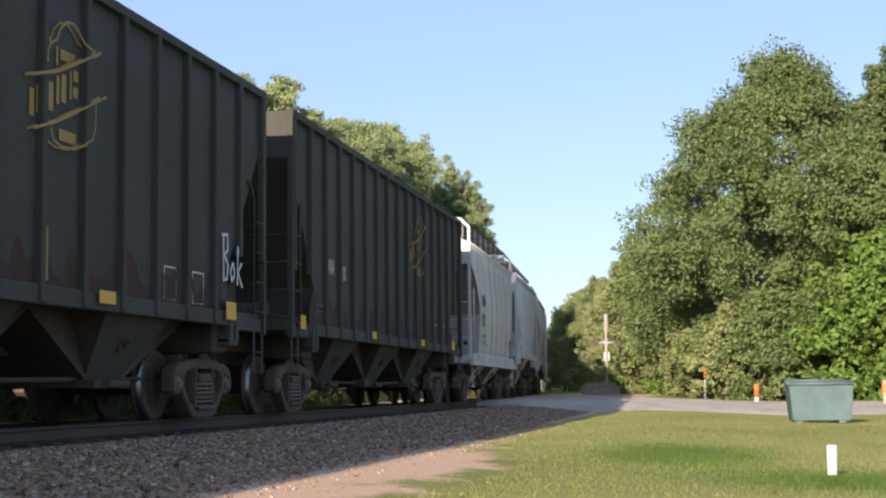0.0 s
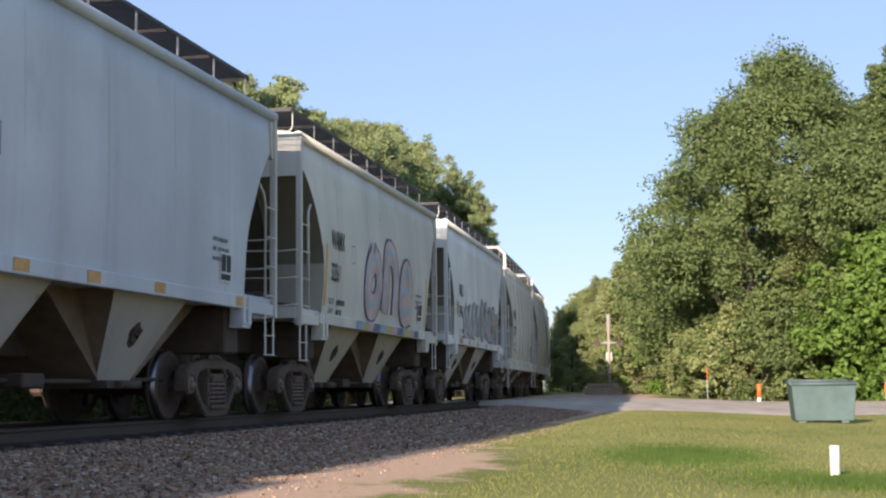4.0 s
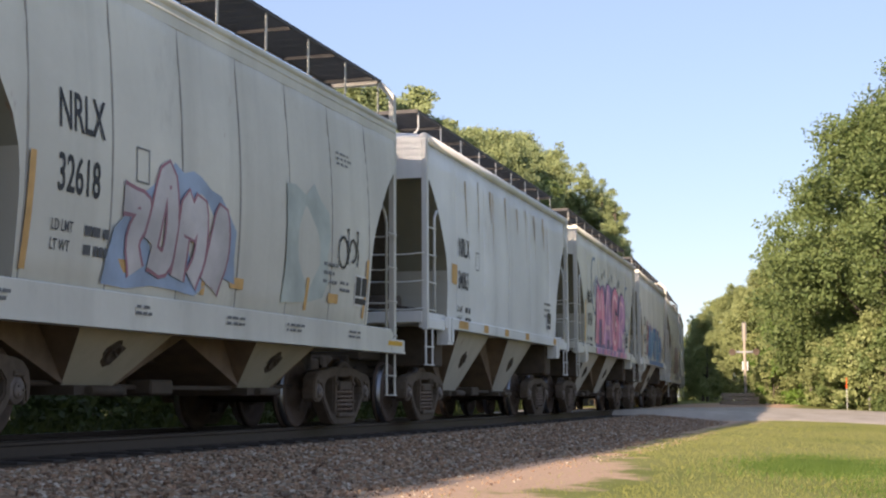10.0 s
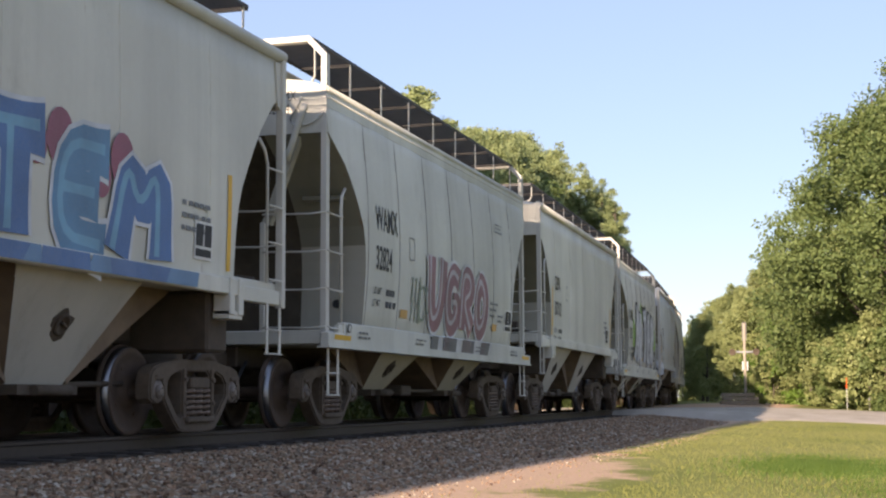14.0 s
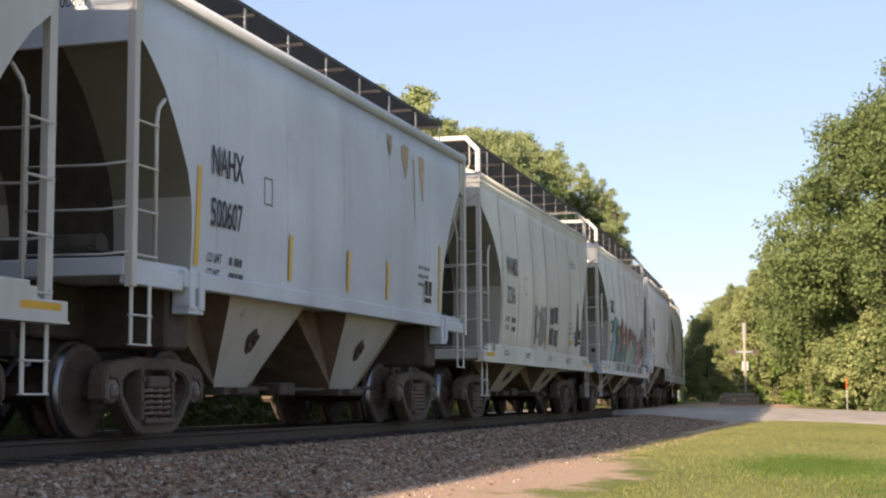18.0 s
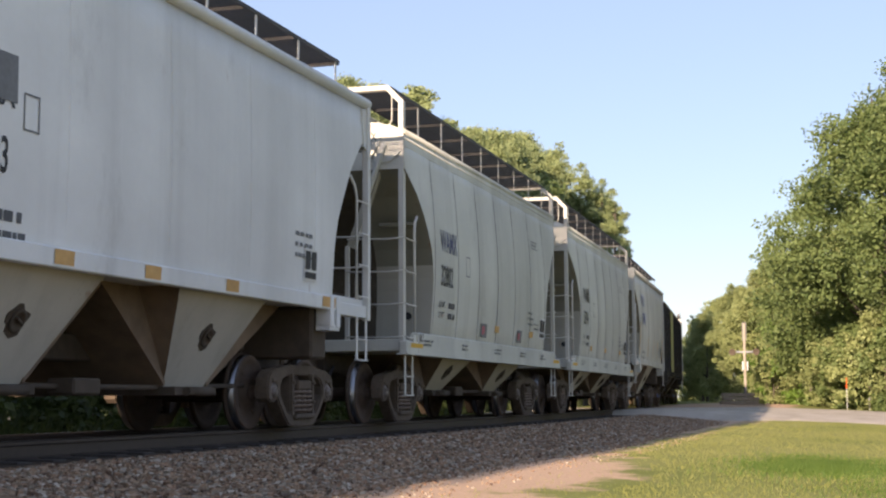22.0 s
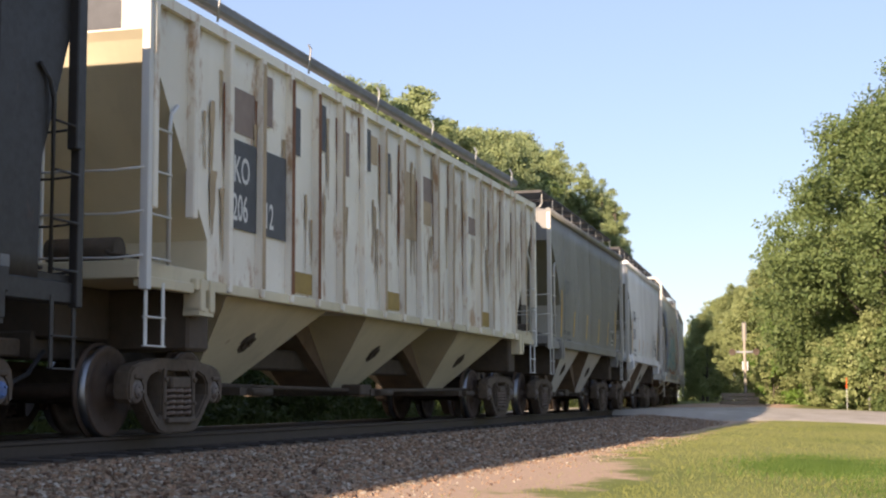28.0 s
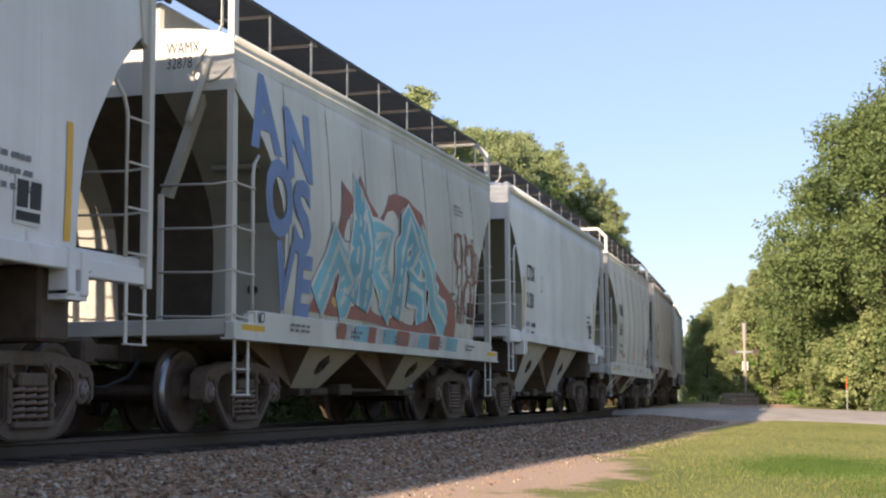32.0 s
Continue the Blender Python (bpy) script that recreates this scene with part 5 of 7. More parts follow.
def bars(car, sp, x, z, w, lines, material, h=0.045, gap=0.09, seed=0):
    """Small print that cannot be read: rows of short bars."""
    r = random.Random(seed)
    vs, fs = [], []
    for k in range(lines):
        u = 0.0
        while u < w * r.uniform(0.8, 1.0):
            d = r.uniform(0.05, 0.14)
            a = len(vs)
            vs += [(u, -k * gap), (u + d, -k * gap), (u + d, -k * gap + h), (u, -k * gap + h)]
            fs.append((a, a + 1, a + 2, a + 3))
            u += d + r.choice((0.02, 0.02, 0.06))
    return tagged(on_side(car, sp, "small_print", (vs, fs), material, x, z, "", 0.006), kind="stuff")


def frame_box(car, sp, x, z, w, h, material, t=0.018, name="stencil_frame"):
    vs = [(0, 0), (w, 0), (w, h), (0, h), (t, t), (w - t, t), (w - t, h - t), (t, h - t)]
    fs = [(0, 1, 5, 4), (1, 2, 6, 5), (2, 3, 7, 6), (3, 0, 4, 7)]
    return on_side(car, sp, name, (vs, fs), material, x, z)


def test_panel(car, sp, x, z, w=0.48, h=0.42):
    """Black inspection panel with a white border and two fields."""
    patch(car, sp, x, z, w, h, M["white_ink"], "inspection_panel", 0.006)
    patch(car, sp, x + 0.03, z + 0.14, w / 2 - 0.045, h - 0.17, M["black_ink"], "inspection_panel", 0.009)
    patch(car, sp, x + w / 2 + 0.015, z + 0.14, w / 2 - 0.045, h - 0.17, M["black_ink"], "inspection_panel", 0.009)
    patch(car, sp, x + 0.03, z + 0.03, w - 0.06, 0.08, M["black_ink"], "inspection_panel", 0.009)


SPRAY = {}


def spray(c, name):
    key = tuple(c)
    if key not in SPRAY:
        n = Nodes(name)
        a = n.noise(n.place((1.3, 1.3, 1.3)), 1.0, 4)
        b = n.noise(n.place((40, 40, 40)), 1.0, 2)
        col = n.mix(n.ramp(a, [(0.35, 0.0), (0.65, 1.0)]), dark(c, 0.72), tuple(min(1, v * 1.12) for v in c))
        col = n.mix(n.math("MULTIPLY", b, 0.3), col, (0.30, 0.30, 0.29))
        SPRAY[key] = n.done(col, 0.55, 0.0, 0.35)
    return SPRAY[key]


def ragged(points, amount, seed, steps=3):
    """Rounds a closed outline and makes it uneven."""
    out = []
    n = len(points)
    for i in range(n):
        p, q = Vector(points[i]), Vector(points[(i + 1) % n])
        for k in range(steps):
            v = p.lerp(q, k / steps)
            d = noise.noise((v.x * 2.3, v.y * 2.3, seed)) * amount
            nrm = (q - p).orthogonal().normalized()
            out.append(tuple(v + nrm * d))
    return out


def outline(car, sp, pts, material, x, z, lift, name="graffiti"):
    """A filled closed outline on the side, cut into triangles."""
    bm = bmesh.new()
    f = bm.faces.new([bm.verts.new((u, v, 0)) for u, v in pts])
    bmesh.ops.triangulate(bm, faces=[f])
    bm.verts.index_update()
    vs = [(v.co.x, v.co.y) for v in bm.verts]
    fs = [tuple(v.index for v in f.verts) for f in bm.faces]
    bm.free()
    return on_side(car, sp, name, (vs, fs), material, x, z, "", lift)


def stroke(pts, w):
    """A broad pen line through points as (verts, faces)."""
    vs, fs = [], []
    P = [Vector(p) for p in pts]
    for i, p in enumerate(P):
        d = (P[min(i + 1, len(P) - 1)] - P[max(i - 1, 0)]).normalized()
        nn = Vector((-d.y, d.x)) * w / 2 * (0.75 + 0.5 * math.sin(1.0 + i * 1.3) ** 2)
        vs += [tuple(p + nn), tuple(p - nn)]
    for i in range(len(P) - 1):
        fs.append((2 * i, 2 * i + 1, 2 * i + 3, 2 * i + 2))
    return vs, fs


def even_stroke(pts, w):
    """A line of even breadth with its corners rounded off and its feet a little flared."""
    P = [Vector(p) for p in pts]
    for _ in range(2):
        Q = [P[0]]
        for a, b in zip(P, P[1:]):
            Q += [a.lerp(b, 0.25), a.lerp(b, 0.75)]
        P = Q + [P[-1]]
    vs, fs, n = [], [], len(P)
    for i, p in enumerate(P):
        d = (P[min(i + 1, n - 1)] - P[max(i - 1, 0)])
        d = d.normalized() if d.length > 1e-6 else Vector((0, 1))
        flare = 1.0 + 0.16 * max(0.0, 1 - min(i, n - 1 - i) / 3)
        nn = Vector((-d.y, d.x)) * w / 2 * flare
        vs += [tuple(p + nn), tuple(p - nn)]
    for i in range(n - 1):
        fs.append((2 * i, 2 * i + 1, 2 * i + 3, 2 * i + 2))
    return vs, fs


def curl(u, v, r, a0, a1, n=12):
    return [(u + r * math.cos(a0 + (a1 - a0) * i / n), v + r * 1.2 * math.sin(a0 + (a1 - a0) * i / n)) for i in range(n + 1)]


def scribble(car, sp, x, z, w, h, count, material, width, seed, lift=0.012):
    """Loose spray lines, loops and hooks that spell nothing."""
    r = random.Random(seed)
    for k in range(count):
        u, v = w * (k + 0.5) / count, h * r.uniform(0.3, 0.7)
        kind = r.randrange(3)
        if kind == 0:
            pts = curl(u, v, h * r.uniform(0.2, 0.34), r.uniform(0, 6), r.uniform(7, 11))
        elif kind == 1:
            pts = [(u - w * 0.03, h * 0.02), (u, h * 0.5), (u + w * 0.02, h * r.uniform(0.8, 1)), (u + w * 0.05, h * 0.45), (u + w * 0.06, 0.0)]
        else:
            pts = [(u - w * 0.04, h * 0.85), (u + w * 0.02, h * 0.9), (u - w * 0.02, h * 0.45), (u + w * 0.04, h * 0.4), (u + w * 0.01, h * 0.03)]
        fine = []
        for p, q in zip(pts, pts[1:]):
            fine += [tuple(Vector(p).lerp(Vector(q), t / 3)) for t in range(3)]
        on_side(car, sp, "graffiti", stroke(fine + [pts[-1]], width), material, x, z, "", lift + 0.0004 * k)


def piece(car, sp, text, x, z, w, h, fill, edge, halo=None, seed=1, streaks=None, edge_w=0.13, halo_in=None, fill_b=None, lean_all=0.0, fat=0.40, thrown=None):
    """Fat sprayed letters, each bent its own way: halo, outline, fill, shaded streaks."""
    r = random.Random(seed)
    n = len(text)
    step = w / n
    if halo:
        pts = [(-0.12 + (w + 0.24) * i / 16, h * (1.0 + 0.10 * math.sin(i * 2.3) - 0.12 * i / 16)) for i in range(17)][::-1]
        pts = [(-0.12, -0.02 * h), (w + 0.12, -0.02 * h)] + pts
        outline(car, sp, ragged(pts, 0.16, seed), spray(halo, "graffiti_halo"), x, z, 0.0080, "graffiti_halo")
        if halo_in:
            mid = Vector((w / 2, h / 2))
            pts = [tuple(mid + (Vector(p) - mid) * 0.965) for p in pts]
            outline(car, sp, ragged(pts, 0.16, seed), spray(halo_in, "graffiti_halo"), x, z, 0.0100, "graffiti_halo")
    for k, ch in enumerate(text):
        lean, grow = lean_all + r.uniform(-0.10, 0.10), r.uniform(0.94, 1.06) * (1 - 0.10 * k / n)
        body = fill_b if fill_b and k % 2 else fill
        wide = min(step * fat, h * 0.34)
        lines = []
        for pl in STROKES[ch]:
            pts = [(k * step + step * (0.10 + 0.80 * u) + lean * v * h * 0.4, h * (0.10 + 0.82 * v) * grow) for u, v in pl]
            lines.append(pts)
        if thrown:
            for j, ln in enumerate(lines):
                on_side(car, sp, "graffiti_letter", even_stroke([(u - thrown, v + thrown * 0.6) for u, v in ln], wide + edge_w * 0.9), spray(edge, "graffiti_edge"), x, z, "", 0.0105 + 0.0001 * j + 0.0002 * k)
        for layer, (grow_w, col, lift) in enumerate(((edge_w, edge, 0.0125), (0.0, body, 0.0150))):
            for j, ln in enumerate(lines):
                on_side(car, sp, "graffiti_letter", even_stroke(ln, wide + grow_w), spray(col, "graffiti_" + ("edge" if layer == 0 else "fill")), x, z, "", lift + 0.0011 * k + 0.00015 * j)
        if streaks:
            for j, ln in enumerate(lines):
                on_side(car, sp, "graffiti_streak", even_stroke([(u - wide * 0.20, v + 0.03) for u, v in ln], wide * 0.22), spray(streaks, "graffiti_streak"), x, z, "", 0.0157 + 0.0011 * k + 0.0001 * j)


STROKES = {"A": [[(0, 0), (0.42, 1.0), (0.58, 1.0), (1, 0)], [(0.2, 0.32), (0.8, 0.32)]], "L": [[(0.25, 1), (0.2, 0.5), (0.35, 0.05), (1, 0.0)]], "T": [[(0, 0.95), (1, 1.0)], [(0.5, 0.95), (0.55, 0)]],
           "E": [[(0.95, 0.95), (0.15, 0.95), (0.15, 0.05), (1.0, 0.0)], [(0.2, 0.5), (0.8, 0.5)]], "R": [[(0.1, 0), (0.1, 0.95), (0.75, 0.95), (0.85, 0.65), (0.2, 0.48), (0.95, 0)]],
           "M": [[(0, 0), (0.15, 1.0), (0.5, 0.45), (0.85, 1.0), (1, 0)]], "G": [[(0.95, 0.85), (0.5, 1.0), (0.1, 0.75), (0.1, 0.25), (0.5, 0.0), (0.95, 0.2), (0.9, 0.45), (0.55, 0.42)]],
           "N": [[(0.05, 0), (0.1, 1.0), (0.9, 0.05), (0.95, 1.0)]], "U": [[(0.05, 1.0), (0.1, 0.3), (0.4, 0.0), (0.85, 0.2), (0.95, 1.0)]], "O": [[(0.5, 1.0), (0.1, 0.75), (0.1, 0.25), (0.5, 0.0), (0.9, 0.25), (0.9, 0.75), (0.5, 1.0), (0.3, 0.95)]],
           "S": [[(0.95, 0.85), (0.5, 1.0), (0.1, 0.75), (0.85, 0.3), (0.5, 0.0), (0.05, 0.15)]], "I": [[(0.5, 1.0), (0.45, 0.0)]], "o": [[(0.5, 0.8), (0.1, 0.55), (0.15, 0.1), (0.6, 0.0), (0.9, 0.3), (0.8, 0.7), (0.5, 0.8)]],
           "n": [[(0.1, 0.0), (0.12, 0.95), (0.55, 1.0), (0.85, 0.75), (0.9, 0.0)]], "e": [[(0.15, 0.4), (0.85, 0.45), (0.6, 0.85), (0.2, 0.7), (0.1, 0.2), (0.5, 0.0), (0.95, 0.12)]]}


# ---- the kinds of cars ----
P_GREY = paint("aged_grey_paint", (0.60, 0.592, 0.525), 0.62, 0.14)
P_PALE = paint("aged_pale_grey_paint", (0.68, 0.68, 0.65), 0.40, 0.16)
P_BEIGE = paint("aged_beige_grey_paint", (0.66, 0.64, 0.56), 0.50, 0.14)
P_TAN = paint("stained_tan_grey_paint", (0.52, 0.49, 0.41), 0.55, 0.2)
P_WHITE = paint("aged_white_paint", (0.75, 0.755, 0.74), 0.36, 0.16)
P_BLUE = paint("pale_blue_grey_paint", (0.58, 0.615, 0.645), 0.35, 0.12)
P_STEEL = paint("dark_steel_grey_paint", (0.235, 0.228, 0.21), 0.75, 0.12, grime=(0.09, 0.075, 0.06))
P_PINK = paint("faded_pinkish_beige_paint", (0.56, 0.49, 0.43), 0.5, 0.2)
P_DARK = paint("dark_green_black_paint", (0.078, 0.077, 0.062), 0.45, 0.35, 0.85, grime=(0.03, 0.024, 0.02), rust_col=(0.07, 0.035, 0.024))
P_BLACK = paint("sooty_black_paint", (0.030, 0.028, 0.028), 0.5, 0.35, grime=(0.05, 0.04, 0.034), rust_col=(0.08, 0.04, 0.025))
P_RUSTY = paint("peeling_cream_paint", (0.84, 0.79, 0.68), 0.35, 0.75, grime=(0.44, 0.34, 0.22), rust_col=(0.42, 0.27, 0.155))
P_CREAM = paint("cream_hopper_paint", (0.68, 0.60, 0.42), 0.4, 0.2)
T_GREY = paint("grey_trim_paint", (0.60, 0.58, 0.52), 0.4, 0.2)
T_WHITE = paint("white_trim_paint", (0.70, 0.70, 0.67), 0.35, 0.2)
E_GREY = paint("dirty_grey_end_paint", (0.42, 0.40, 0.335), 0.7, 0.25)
# E_DULL and E_OLIVE add the shade under the end cap to the dirt
E_DULL = paint("dull_dirt_and_shade_paint", (0.235, 0.225, 0.175), 0.7, 0.25)
E_OLIVE = paint("olive_dirt_and_shade_paint", (0.20, 0.185, 0.130), 0.7, 0.25)
H_TAN = paint("dusty_hopper_paint", (0.50, 0.45, 0.33), 0.6, 0.3, grime=(0.10, 0.075, 0.05))
H_WHITE = paint("dusty_pale_hopper_paint", (0.52, 0.49, 0.42), 0.6, 0.3, grime=(0.10, 0.075, 0.05))

ROUND = Spec(half=5.58, eave=4.34, wide=1.475, bulge=0.125, inset=ROUND_INSET)
SILL = Spec(half=5.78, sill=(1.50, 1.68), eave=4.44, crown=4.60, bulge=0.04, deep=False, seams=6, hoppers=(-2.10, 1.60), bay=1.15)
PLAIN = Spec(sill=(1.45, 1.63), eave=4.38, crown=4.56, bulge=0.10, deep=False, seams=5, hoppers=(-2.10, 1.60), bay=1.15)
COAL = Spec(half=7.95, couple=8.57, bolster=6.5, sill=(1.25, 1.45), eave=4.74, crown=4.76, bulge=0.0, wide=1.46, ribs=17, inset=SLANT, hoppers=(-3.8, 0, 3.8), walk_way=False, deep=False, open_top=True)
GON = Spec(half=8.6, couple=9.25, bolster=7.1, sill=(1.25, 1.45), eave=4.15, crown=4.2, bulge=0.0, wide=1.46, ribs=15, inset=STEEP, hoppers=(-4.2, 0, 4.2), walk_way=False, deep=False, open_top=True, blue=True)
RUSTY = Spec(half=8.5, couple=9.1, bolster=7.0, sill=(1.50, 1.62), eave=4.38, crown=4.62, bulge=0.0, wide=1.46, ribs=20, inset=SLANT, hoppers=(-4.7, 0.0, 4.8), walk_way=False, deep=False, bay=1.65, keel=0.35)
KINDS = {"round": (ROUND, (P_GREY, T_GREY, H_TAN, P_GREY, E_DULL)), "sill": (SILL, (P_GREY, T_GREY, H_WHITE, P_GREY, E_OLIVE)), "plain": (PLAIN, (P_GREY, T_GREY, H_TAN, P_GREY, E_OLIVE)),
         "coal": (COAL, (P_DARK, P_DARK, P_DARK, P_DARK, P_DARK)), "gon": (GON, (P_BLACK, P_BLACK, P_BLACK, P_BLACK, P_BLACK)), "rusty": (RUSTY, (P_RUSTY, T_WHITE, P_CREAM, P_CREAM, P_CREAM))}
FIRST_OF, CARS = {}, []
BODYWORK = ("body", "roof", "end_cap", "grab_loop", "faint_seam", "top_chord", "hatch_cover", "rib")


def wheels_of(car):
    return [o for o in car.children if o.name.split(".")[0] == "wheelset"]


def car_at(kind, lead, body=None, sill=None, label="grey covered hopper car of a passing freight train", name="hopper_car", trim=None):
    """One car whose leading coupler is at lead along the track at 24 s."""
    sp, mats = KINDS[kind]
    if kind not in FIRST_OF:
        car = covered_car(name, sp, mats, label)
        FIRST_OF[kind] = car
        # an unpainted twin is kept aside as the pattern of the rest
    else:
        src = FIRST_OF[kind]
        car = copy_thing(src, Matrix.Identity(4))
        car.name = name
        for o in list(car.children_recursive):
            if o.name.split(".")[0] in DECALS:
                bpy.data.objects.remove(o)
        tagged(car, label)
    for o in car.children_recursive:
        base = o.name.split(".")[0]
        m = body if base in BODYWORK else (sill or body) if base in ("side_sill", "end_platform", "jacking_pad") else trim if base in ("corner_post", "ladder_stile", "rung", "sill_step", "stanchion") else None
        if m:
            o.material_slots[0].link = "OBJECT"
            o.material_slots[0].material = m
    CARS.append((car, sp, lead + sp.couple))
    return car, sp


DECALS = ("lettering", "patch", "small_print", "stencil_frame", "inspection_panel", "graffiti", "graffiti_letter", "graffiti_halo", "graffiti_streak", "reflector", "end_number", "emblem")


def end_number(car, sp, code, number, material, h=0.135, y=-0.66):
    """Code and number on the top panel of the leading end."""
    for k, line in enumerate((code, number)):
        vs, fs, w = glyph_mesh(line)
        z = sp.eave - 0.10 - k * h * 1.25
        me = raw("end_number", [(-sp.half - 0.006, y - u * h * 0.68, z + v * h) for u, v in vs], fs, material)
        ob = new("end_number", me)
        ob.parent = car


def marks(car, sp, code, number, ink="black_ink", x=None, z=2.72, h=0.35, num_ink=None):
    x = -sp.half + 1.66 if x is None else x
    if not sp.ribs:
        end_number(car, sp, code, number, M["black_ink"])
    words(car, sp, code, x, z, h, 0.62, M[ink])
    words(car, sp, number, x, z - 0.55, h * 0.95, 0.62, M[num_ink or ink])
    for k, txt in enumerate(("LD LMT", "LT WT")):
        words(car, sp, txt, x - 0.05, 1.82 - 0.17 * k, 0.10, 0.75, M["faded_black"])
        bars(car, sp, x + 0.5, 1.82 - 0.17 * k, 0.42, 1, M["faded_black"], 0.09, 0.14, int(number[-2:]) + k)


def round_dress(car, sp, code, number, k=0, num_ink=None, ink="black_ink", strips=False, plain_marks=True, mark_x=None):
    """The usual paint on a round-sided car with the deep sill."""
    H = sp.half
    if plain_marks:
        marks(car, sp, code, number, ink, x=mark_x, num_ink=num_ink)
    else:
        end_number(car, sp, code, number, M["black_ink"])
    if strips:
        for x, h, sl in ((-H + 1.36, 1.0, 0.05), (-0.9, 0.45, 0.05), (1.9, 0.4, 0.05), (H - 1.62, 0.8, 0.1)):
            patch(car, sp, x, 1.45, 0.09, h, M["amber"], "reflector", 0.007, sl)
    frame_box(car, sp, -H + 3.2, 2.42, 0.26, 0.34, M["faded_ink"])
    bars(car, sp, H - 2.6, 3.55, 0.5, 3, M["faded_ink"], 0.03, 0.07, k)
    bars(car, sp, H - 3.1, 2.05, 0.45, 3, M["faded_ink"], 0.045, 0.11, k + 5)
    test_panel(car, sp, H - 1.95, 1.60)
    bars(car, sp, H - 2.5, 1.85, 0.35, 2, M["faded_ink"], 0.04, 0.09, k + 9)
    sill_print(car, sp, k)
    z = sp.sill[0]
    for x, w in ((-H + 0.06, 0.62), (H - 0.60, 0.62)):
        patch(car, sp, x, z + 0.035, w, 0.125, M["yellow"], "reflector", 0.092)
    for j, x in enumerate((-2.4, 0.1, 3.0)):
        if k % 3 or j:
            patch(car, sp, x - 0.3, z + 0.52 + 0.02 * j, 0.34, 0.12, M["amber"], "reflector")


def sill_print(car, sp, seed):
    """Rows of small stencils along the deep side sill."""
    r = random.Random(seed)
    for j in range(5):
        x = -sp.half + 1.0 + j * 2.1 + r.uniform(-0.5, 0.5)
        bars(car, sp, x, sp.sill[0] + 0.20, r.uniform(0.3, 0.6), 2, M["faded_ink"], 0.03, 0.06, seed * 7 + j).location.y = -0.092
    patch(car, sp, -sp.half + 0.50, sp.sill[0] + 0.20, 0.13, 0.11, M["black_ink"], "small_print", 0.093)
    patch(car, sp, -sp.half + 0.53, sp.sill[0] + 0.215, 0.07, 0.08, M["white_ink"], "small_print", 0.096)


def sill_dress(car, sp, code, number, k=0, ink="black_ink", stripes=True, mark_z=2.76, mark_x=None):
    H = sp.half
    marks(car, sp, code, number, ink, -sp.half + 1.72 if mark_x is None else mark_x, mark_z, 0.32)
    frame_box(car, sp, -H + 3.1, 2.6, 0.24, 0.32, M["faded_ink"])
    bars(car, sp, H - 2.6, 2.35, 0.6, 3, M["faded_ink"], 0.05, 0.13, k)
    test_panel(car, sp, H - 2.3, 1.82, 0.42, 0.40)
    if stripes:
        patch(car, sp, -H + 1.36, 1.75, 0.10, 1.05, M["yellow"], "reflector", 0.006, 0.02)
        patch(car, sp, H - 1.52, 1.75, 0.10, 1.05, M["yellow"], "reflector", 0.006, -0.02)
    else:
        patch(car, sp, (-H + 1.82 if mark_x is None else mark_x) - 0.42, 2.26, 0.33, 0.33, M["amber"], "reflector")
        for x, w in ((-3.9, 0.6), (-2.2, 0.32), (-0.6, 0.32), (1.2, 0.32), (4.0, 0.45)):
            patch(car, sp, x, 1.53, w, 0.13, M["amber"], "reflector", 0.062)


def spot(car, sp, x, z, r, material, lift=0.010, squash=1.2):
    pts = [(r * math.cos(a * math.pi / 8), r * squash * math.sin(a * math.pi / 8)) for a in range(16)]
    outline(car, sp, pts, material, x, z, lift)


def rust_runs(car, sp, spots, seed, material="rust_wash"):
    """Ragged runs of rust below the roof edge: broad where they start, thin where they end."""
    r = random.Random(seed)
    for k, (x, z, w, h) in enumerate(spots):
        left = [(-w * (0.5 - 0.42 * j / 6) * r.uniform(0.6, 1.2), -h * j / 6) for j in range(7)]
        right = [(w * (0.5 - 0.42 * j / 6) * r.uniform(0.6, 1.2), -h * j / 6) for j in range(7)]
        drift = r.uniform(-0.06, 0.06)
        pts = [(u + drift * v, v) for u, v in left + right[::-1]]
        outline(car, sp, ragged(pts, 0.02, seed + k), M[material], x, z, 0.005 + 0.0003 * k, "patch")


def tall_shapes(car, sp, x, z, items, seed):
    """Close-set tall sprayed shapes with dark edges, round-headed and leaning."""
    r = random.Random(seed)
    for k, (u, w, h, lean, col) in enumerate(items):
        n = 10
        pts = [(0, 0), (w * 0.9, 0)] + [(w * (0.5 + 0.5 * math.cos(a * math.pi / n)) + lean, h * (0.72 + 0.28 * math.sin(a * math.pi / n))) for a in range(n + 1)]
        rim = [(p[0] + (p[0] - w / 2 - lean * p[1] / h) * 0.09, p[1] * 1.03) for p in pts]
        outline(car, sp, ragged(rim, 0.16, seed + k), spray((0.05, 0.055, 0.065), "graffiti_edge"), x + u, z, 0.0120 + 0.0016 * k, "graffiti")
        outline(car, sp, ragged(pts, 0.16, seed + k), spray(col, "graffiti_fill"), x + u, z, 0.0127 + 0.0016 * k, "graffiti")
        mark = spray(r.choice(((0.60, 0.62, 0.60), (0.10, 0.12, 0.13), (0.45, 0.12, 0.24))), "graffiti_mark")
        for j in range(3):
            uu, vv = w * r.uniform(0.15, 0.6), h * r.uniform(0.1, 0.7)
            on_side(car, sp, "graffiti", stroke([(uu + lean * vv / h, vv), (uu + 0.08 + lean * vv / h, vv + 0.10), (uu + 0.05 + lean * vv / h, vv + 0.2 * h)], 0.05 + 0.04 * (j % 2)), mark, x + u, z, "", 0.0132 + 0.0016 * k)


